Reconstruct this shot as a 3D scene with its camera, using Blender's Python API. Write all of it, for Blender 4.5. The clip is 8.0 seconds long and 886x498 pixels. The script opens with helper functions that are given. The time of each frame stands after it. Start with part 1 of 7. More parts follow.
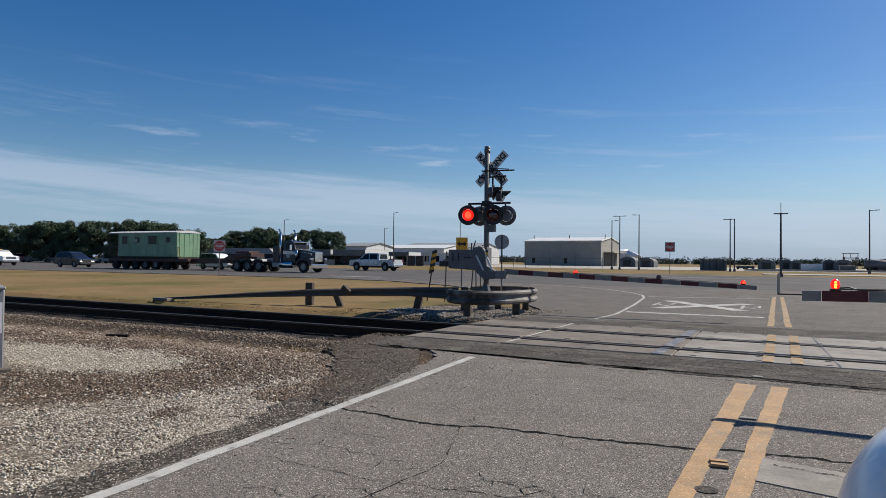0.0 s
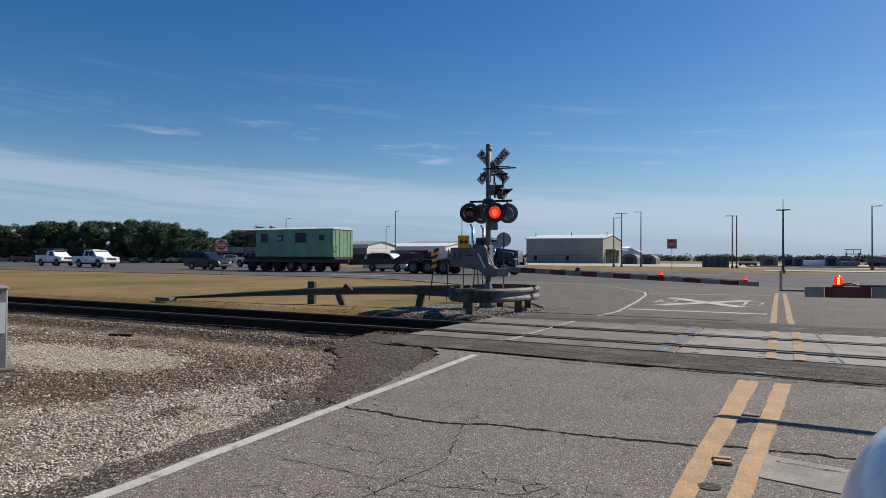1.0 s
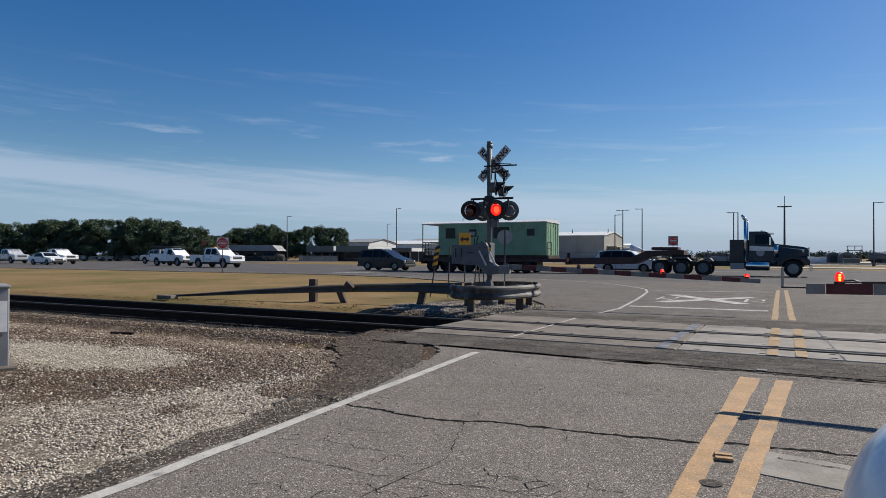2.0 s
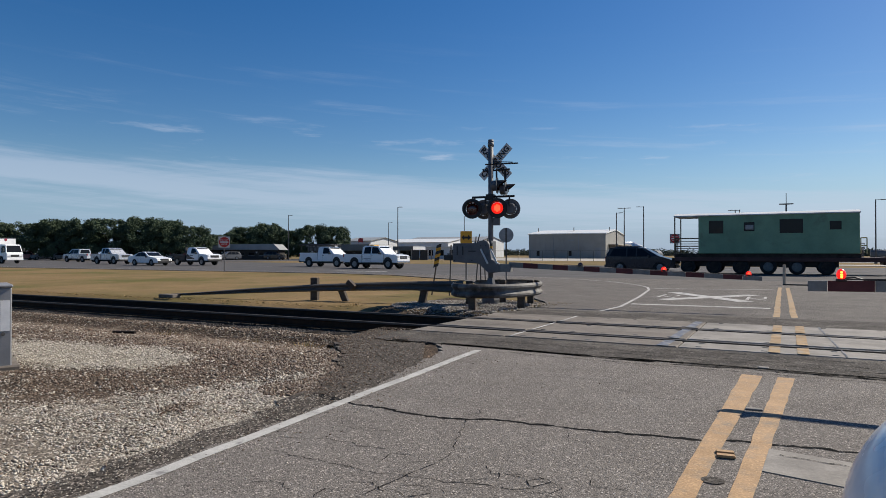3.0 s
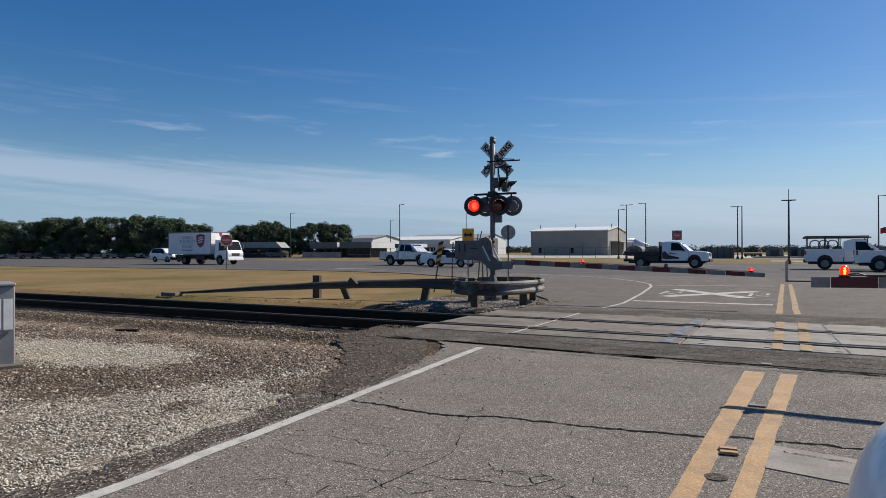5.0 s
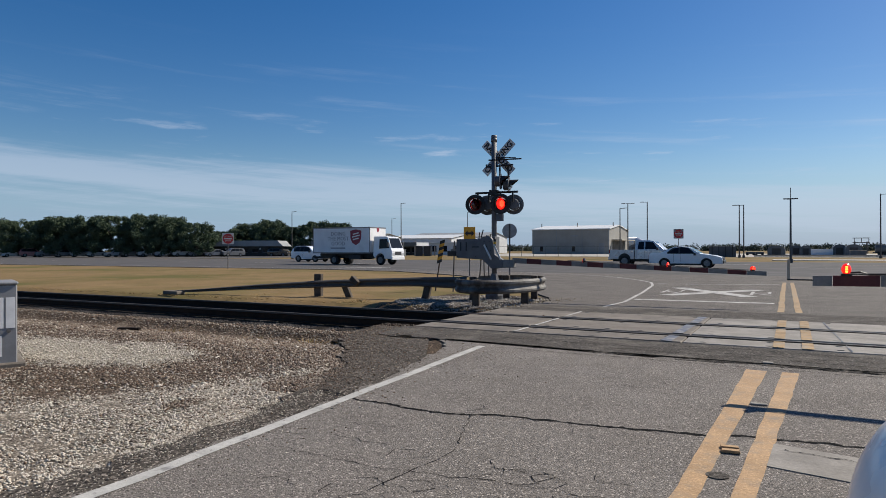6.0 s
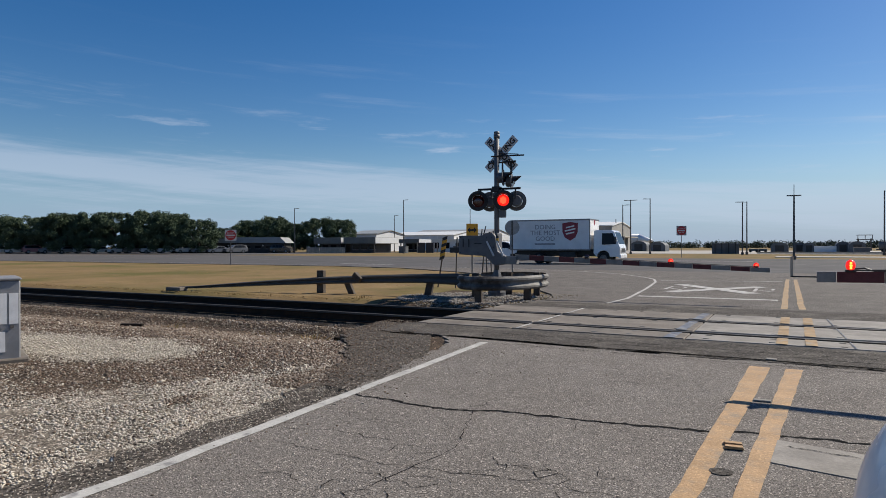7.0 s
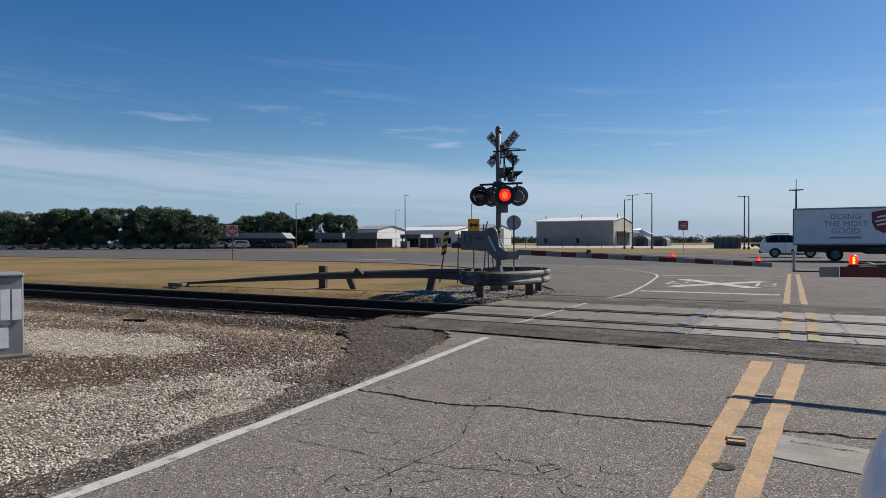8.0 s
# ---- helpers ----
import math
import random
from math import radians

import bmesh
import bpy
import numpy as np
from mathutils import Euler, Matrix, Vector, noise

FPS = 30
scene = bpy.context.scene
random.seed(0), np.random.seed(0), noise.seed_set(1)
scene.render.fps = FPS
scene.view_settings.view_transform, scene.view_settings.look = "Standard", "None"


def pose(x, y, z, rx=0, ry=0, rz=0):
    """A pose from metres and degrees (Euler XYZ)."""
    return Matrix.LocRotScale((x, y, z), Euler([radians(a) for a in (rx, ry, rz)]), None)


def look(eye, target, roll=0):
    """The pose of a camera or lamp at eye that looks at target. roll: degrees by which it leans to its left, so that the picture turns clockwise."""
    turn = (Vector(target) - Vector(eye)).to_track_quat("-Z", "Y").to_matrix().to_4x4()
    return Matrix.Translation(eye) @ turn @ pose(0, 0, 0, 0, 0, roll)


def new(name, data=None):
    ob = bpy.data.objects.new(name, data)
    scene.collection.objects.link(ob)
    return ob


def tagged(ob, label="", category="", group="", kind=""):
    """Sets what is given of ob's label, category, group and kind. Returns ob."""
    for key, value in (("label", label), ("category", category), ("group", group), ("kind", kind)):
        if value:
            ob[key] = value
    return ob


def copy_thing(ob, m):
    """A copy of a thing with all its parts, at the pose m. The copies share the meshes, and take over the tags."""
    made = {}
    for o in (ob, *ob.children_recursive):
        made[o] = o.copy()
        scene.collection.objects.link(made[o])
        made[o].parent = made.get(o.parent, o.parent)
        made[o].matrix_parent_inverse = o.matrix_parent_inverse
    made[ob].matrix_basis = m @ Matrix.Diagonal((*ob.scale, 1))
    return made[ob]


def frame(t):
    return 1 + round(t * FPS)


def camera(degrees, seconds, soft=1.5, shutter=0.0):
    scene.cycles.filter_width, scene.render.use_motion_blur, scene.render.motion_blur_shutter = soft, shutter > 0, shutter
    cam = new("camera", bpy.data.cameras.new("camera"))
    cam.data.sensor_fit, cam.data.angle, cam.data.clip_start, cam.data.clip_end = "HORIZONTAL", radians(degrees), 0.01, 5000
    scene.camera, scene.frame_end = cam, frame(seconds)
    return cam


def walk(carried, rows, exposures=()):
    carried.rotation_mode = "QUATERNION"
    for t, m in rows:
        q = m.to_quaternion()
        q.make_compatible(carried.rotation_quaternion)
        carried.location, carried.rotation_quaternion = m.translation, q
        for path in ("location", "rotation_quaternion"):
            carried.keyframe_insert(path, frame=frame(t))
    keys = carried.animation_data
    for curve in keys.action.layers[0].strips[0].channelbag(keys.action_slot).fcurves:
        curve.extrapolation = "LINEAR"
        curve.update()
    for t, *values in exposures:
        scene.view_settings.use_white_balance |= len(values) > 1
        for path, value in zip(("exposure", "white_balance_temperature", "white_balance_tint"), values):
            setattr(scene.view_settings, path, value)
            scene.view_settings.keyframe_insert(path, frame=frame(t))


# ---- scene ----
cam = camera(68.56, 8.0, soft=0.85)
# seconds, eye x y z, yaw to the left of +y, pitch, roll
PATH = [
    (0.0, 0.0, 0.001, 1.221, 27.554, 0.995, 0.626), (0.5, 0.001, -0.002, 1.220, 27.653, 0.945, 0.473),
    (1.0, -0.001, 0.0, 1.221, 27.710, 0.824, 0.338), (1.5, -0.001, 0.001, 1.222, 27.757, 0.698, 0.279),
    (3.0, 0.0, -0.002, 1.220, 27.931, 0.457, 0.062), (3.5, 0.0, 0.0, 1.220, 28.0, 0.399, 0.0),
    (4.0, 0.0, 0.001, 1.221, 28.066, 0.338, -0.060), (4.5, -0.003, 0.001, 1.220, 28.086, 0.267, -0.090),
    (6.0, -0.003, -0.002, 1.219, 28.226, 0.100, -0.108), (6.5, -0.008, 0.002, 1.216, 28.355, -0.049, -0.075),
    (7.0, -0.009, 0.007, 1.211, 28.447, -0.181, -0.075), (7.5, -0.006, 0.011, 1.212, 28.469, -0.373, -0.125),
    (8.0, -0.015, 0.004, 1.213, 28.582, -0.609, -0.175)]


def eye_pose(x, y, z, yaw, pitch, roll):
    a, p = radians(yaw), radians(pitch)
    ahead = Vector((-math.sin(a) * math.cos(p), math.cos(a) * math.cos(p), math.sin(p)))
    eye = Vector((x, y, z))
    return look(eye, eye + ahead, roll)


walk(cam, [(row[0], eye_pose(*row[1:])) for row in PATH])

# ---- world, sun, exposure ----
SUN = Vector((0.65, 0.95, 1.0)).normalized()
world = bpy.data.worlds.new("world")
scene.world = world
world.use_nodes = True
wt = world.node_tree
wt.nodes.clear()


def wnode(kind, **values):
    n = wt.nodes.new(kind)
    for key, value in values.items():
        n.inputs[int(key[1:])].default_value = value
    return n


def wmath(op, a, b=0.0, c=None, clamp=False):
    n = wt.nodes.new("ShaderNodeMath")
    n.operation, n.use_clamp = op, clamp
    for i, v in enumerate((a, b, c)):
        if v is None:
            continue
        if isinstance(v, (int, float)):
            n.inputs[i].default_value = v
        else:
            wt.links.new(v, n.inputs[i])
    return n.outputs[0]


def wsmooth(v, lo, hi):
    n = wt.nodes.new("ShaderNodeMapRange")
    n.interpolation_type = "SMOOTHSTEP"
    wt.links.new(v, n.inputs[0])
    n.inputs[1].default_value, n.inputs[2].default_value = lo, hi
    return n.outputs[0]


sky = wt.nodes.new("ShaderNodeTexSky")
sky.sky_type, sky.sun_disc = "NISHITA", False
sky.sun_elevation, sky.sun_rotation = math.asin(SUN.z), math.atan2(SUN.x, SUN.y)
sky.air_density, sky.dust_density, sky.ozone_density = 1.0, 0.4, 2.4
tc = wt.nodes.new("ShaderNodeTexCoord")
sep = wt.nodes.new("ShaderNodeSeparateXYZ")
wt.links.new(tc.outputs["Generated"], sep.inputs[0])
wx, wy, wz = sep.outputs
# streaky high cloud: noise on a flat layer overhead, drawn out along one bearing
up = wmath("MAXIMUM", wz, 0.012)
px = wmath("DIVIDE", wx, wmath("ADD", up, 0.03))
py = wmath("DIVIDE", wy, wmath("ADD", up, 0.03))
comb = wt.nodes.new("ShaderNodeCombineXYZ")
wt.links.new(px, comb.inputs[0])
wt.links.new(py, comb.inputs[1])
mapn = wt.nodes.new("ShaderNodeMapping")
mapn.inputs["Rotation"].default_value = (0, 0, radians(-33))
mapn.inputs["Scale"].default_value = (0.16, 0.62, 1)
wt.links.new(comb.outputs[0], mapn.inputs[0])
big = wnode("ShaderNodeTexNoise", i2=1.0, i3=5.0, i4=0.62)
wt.links.new(mapn.outputs[0], big.inputs["Vector"])
wisp = wnode("ShaderNodeTexNoise", i2=3.6, i3=8.0, i4=0.66)
wt.links.new(mapn.outputs[0], wisp.inputs["Vector"])
# long thin streaks, drawn out round the horizon
az = wmath("ARCTAN2", wx, wy)
streak_at = wt.nodes.new("ShaderNodeCombineXYZ")
wt.links.new(wmath("MULTIPLY", az, 2.4), streak_at.inputs[0])
wt.links.new(wmath("MULTIPLY_ADD", az, 3.0, wmath("MULTIPLY", wz, 46.0)), streak_at.inputs[1])
streak = wnode("ShaderNodeTexNoise", i2=1.0, i3=7.0, i4=0.62)
wt.links.new(streak_at.outputs[0], streak.inputs["Vector"])
puff_at = wt.nodes.new("ShaderNodeCombineXYZ")
wt.links.new(wmath("MULTIPLY", az, 9.0), puff_at.inputs[0])
wt.links.new(wmath("MULTIPLY", wz, 60.0), puff_at.inputs[1])
puff_at.inputs[2].default_value = 3.7
puff = wnode("ShaderNodeTexNoise", i2=1.0, i3=6.0, i4=0.6)
wt.links.new(puff_at.outputs[0], puff.inputs["Vector"])
# the layer is thickest in one long bank low over the horizon
bank_mid = wmath("MULTIPLY_ADD", wmath("ADD", az, 1.087), -0.052, 0.112)
away = wmath("ABSOLUTE", wmath("SUBTRACT", wz, bank_mid))
bank = wmath("SUBTRACT", 1.0, wsmooth(away, 0.004, 0.046))
low = wmath("SUBTRACT", 1.0, wsmooth(wz, 0.03, 0.16))
cover = wmath("ADD", wmath("MULTIPLY", bank, 0.26), wmath("MULTIPLY", low, 0.04))
grain = wmath("ADD", wmath("MULTIPLY", streak.outputs[0], 0.78), wmath("MULTIPLY", wisp.outputs[0], 0.2))
dens = wmath("ADD", wmath("ADD", wmath("MULTIPLY", big.outputs[0], 0.12), grain), cover)
mask = wmath("MULTIPLY", wmath("MULTIPLY", wsmooth(dens, 0.57, 0.86), 0.45), wmath("SUBTRACT", 1.0, wsmooth(wz, 0.14, 0.34)))
# a few small torn puffs above the bank
puffs = wmath("MULTIPLY", wsmooth(puff.outputs[0], 0.56, 0.78), wmath("MULTIPLY", wsmooth(wz, 0.055, 0.10), wmath("SUBTRACT", 1.0, wsmooth(wz, 0.14, 0.24))))
mask = wmath("MULTIPLY", wmath("MAXIMUM", mask, wmath("MULTIPLY", puffs, 0.5)), wsmooth(wz, -0.005, 0.03))
mixc = wt.nodes.new("ShaderNodeMix")
mixc.data_type = "RGBA"
wt.links.new(mask, mixc.inputs[0])
tint = wt.nodes.new("ShaderNodeHueSaturation")
tint.inputs["Hue"].default_value, tint.inputs["Saturation"].default_value = 0.508, 1.42
wt.links.new(sky.outputs[0], tint.inputs["Color"])
haze = wt.nodes.new("ShaderNodeMix")
haze.data_type = "RGBA"
wt.links.new(wmath("MULTIPLY", wmath("SUBTRACT", 1.0, wsmooth(wz, 0.0, 0.16)), 0.75), haze.inputs[0])
wt.links.new(tint.outputs[0], haze.inputs[6])
haze.inputs[7].default_value = (2.9, 4.6, 7.5, 1)
wt.links.new(haze.outputs[2], mixc.inputs[6])
mixc.inputs[7].default_value = (6.2, 7.1, 8.8, 1)
bg = wt.nodes.new("ShaderNodeBackground")
bg.inputs[1].default_value = 0.074
wt.links.new(mixc.outputs[2], bg.inputs[0])
wout = wt.nodes.new("ShaderNodeOutputWorld")
wt.links.new(bg.outputs[0], wout.inputs[0])

sun = new("sun", bpy.data.lights.new("sun", "SUN"))
sun.data.energy, sun.data.angle, sun.data.color = 5.0, radians(0.53), (1.0, 0.93, 0.81)
sun.matrix_world = look((60, 90, 95), (60 - SUN.x, 90 - SUN.y, 95 - SUN.z))
scene.view_settings.exposure = 0.24

# ---- materials ----


def mat(name, rgb, rough=0.7, metal=0.0, vary=0.15, scale=6.0, fine=60.0, bump=0.0, rgb2=None, island=0.0, obj=0.0,
        coat=0.0, spec=0.5, emit=None, power=0.0, stain=None, stain_scale=0.6, stain_at=(0.55, 0.7), world_space=False, speck=0.0, speck_size=70.0):
    """A surface with variation at two scales, an optional stain colour and fine relief."""
    m = bpy.data.materials.new(name)
    m.use_nodes = True
    nt = m.node_tree
    b = nt.nodes["Principled BSDF"]
    b.inputs["Roughness"].default_value, b.inputs["Metallic"].default_value = rough, metal
    b.inputs["Specular IOR Level"].default_value, b.inputs["Coat Weight"].default_value = spec, coat
    rgb2 = rgb2 or tuple(c * (1 - 2 * vary) for c in rgb)
    t = nt.nodes.new("ShaderNodeTexCoord")
    g = nt.nodes.new("ShaderNodeNewGeometry")
    where = g.outputs["Position"] if world_space else t.outputs["Object"]

    def tex(s, detail=4.0, rough_=0.6):
        n = nt.nodes.new("ShaderNodeTexNoise")
        n.inputs["Scale"].default_value, n.inputs["Detail"].default_value, n.inputs["Roughness"].default_value = s, detail, rough_
        nt.links.new(where, n.inputs["Vector"])
        return n.outputs[0]

    def mixed(fac, a, c):
        n = nt.nodes.new("ShaderNodeMix")
        n.data_type = "RGBA"
        for i, v in ((0, fac), (6, a), (7, c)):
            if isinstance(v, (tuple, list)):
                n.inputs[i].default_value = (*v, 1)
            elif isinstance(v, (int, float)):
                n.inputs[i].default_value = v
            else:
                nt.links.new(v, n.inputs[i])
        return n.outputs[2]

    def span(v, lo, hi, a=0.0, c=1.0):
        n = nt.nodes.new("ShaderNodeMapRange")
        nt.links.new(v, n.inputs[0])
        for i, k in enumerate((lo, hi, a, c)):
            n.inputs[i + 1].default_value = k
        return n.outputs[0]

    coarse, small = tex(scale), tex(fine, 3.0)
    col = mixed(span(coarse, 0.35, 0.65), rgb, rgb2)
    col = mixed(span(small, 0.3, 0.7, 0, min(1, vary * 2)), col, tuple(c * 0.55 for c in rgb2))
    if stain:
        col = mixed(span(tex(stain_scale, 6.0, 0.65), *stain_at), col, stain)
    if speck:
        vor = nt.nodes.new("ShaderNodeTexVoronoi")
        vor.inputs["Scale"].default_value = speck_size
        nt.links.new(where, vor.inputs["Vector"])
        one = nt.nodes.new("ShaderNodeSeparateColor")
        nt.links.new(vor.outputs["Color"], one.inputs[0])
        col = mixed(span(one.outputs[0], 0.80, 0.97, 0, speck), col, tuple(min(1, c * 2.4) for c in rgb))
        col = mixed(span(one.outputs[1], 0.56, 0.86, 0, speck), col, tuple(c * 0.25 for c in rgb))
    if island or obj:
        src = g.outputs["Random Per Island"]
        if obj:
            src = nt.nodes.new("ShaderNodeObjectInfo").outputs["Random"]
        n = nt.nodes.new("ShaderNodeHueSaturation")
        nt.links.new(span(src, 0, 1, 1 - (island or obj), 1 + (island or obj)), n.inputs["Value"])
        nt.links.new(col, n.inputs["Color"])
        col = n.outputs[0]
    nt.links.new(col, b.inputs["Base Color"])
    nt.links.new(span(coarse, 0.3, 0.7, max(0.02, rough - 0.1), min(1, rough + 0.08)), b.inputs["Roughness"])
    if bump:
        n = nt.nodes.new("ShaderNodeBump")
        n.inputs["Strength"].default_value, n.inputs["Distance"].default_value = min(1, bump), 0.01
        nt.links.new(small, n.inputs["Height"])
        nt.links.new(n.outputs[0], b.inputs["Normal"])
    if emit:
        b.inputs["Emission Color"].default_value, b.inputs["Emission Strength"].default_value = (*emit, 1), power
    return m


def ramp_mat(name, colours, rough=0.8, source="island", bump=0.0, scale=3.0):
    """Pieces that each take one of several colours."""
    m = mat(name, colours[0], rough, bump=bump, scale=scale)
    nt = m.node_tree
    b = nt.nodes["Principled BSDF"]
    r = nt.nodes.new("ShaderNodeValToRGB")
    r.color_ramp.interpolation = "CONSTANT"
    while len(r.color_ramp.elements) < len(colours):
        r.color_ramp.elements.new(0.5)
    for i, c in enumerate(colours):
        r.color_ramp.elements[i].position = i / len(colours)
        r.color_ramp.elements[i].color = (*c, 1)
    if source == "island":
        src = nt.nodes.new("ShaderNodeNewGeometry").outputs["Random Per Island"]
    else:
        src = nt.nodes.new("ShaderNodeObjectInfo").outputs["Random"]
    nt.links.new(src, r.inputs[0])
    old = b.inputs["Base Color"].links[0].from_socket
    n = nt.nodes.new("ShaderNodeMix")
    n.data_type, n.blend_type = "RGBA", "MIX"
    n.inputs[0].default_value = 0.78
    nt.links.new(old, n.inputs[6])
    nt.links.new(r.outputs[0], n.inputs[7])
    nt.links.new(n.outputs[2], b.inputs["Base Color"])
    return m


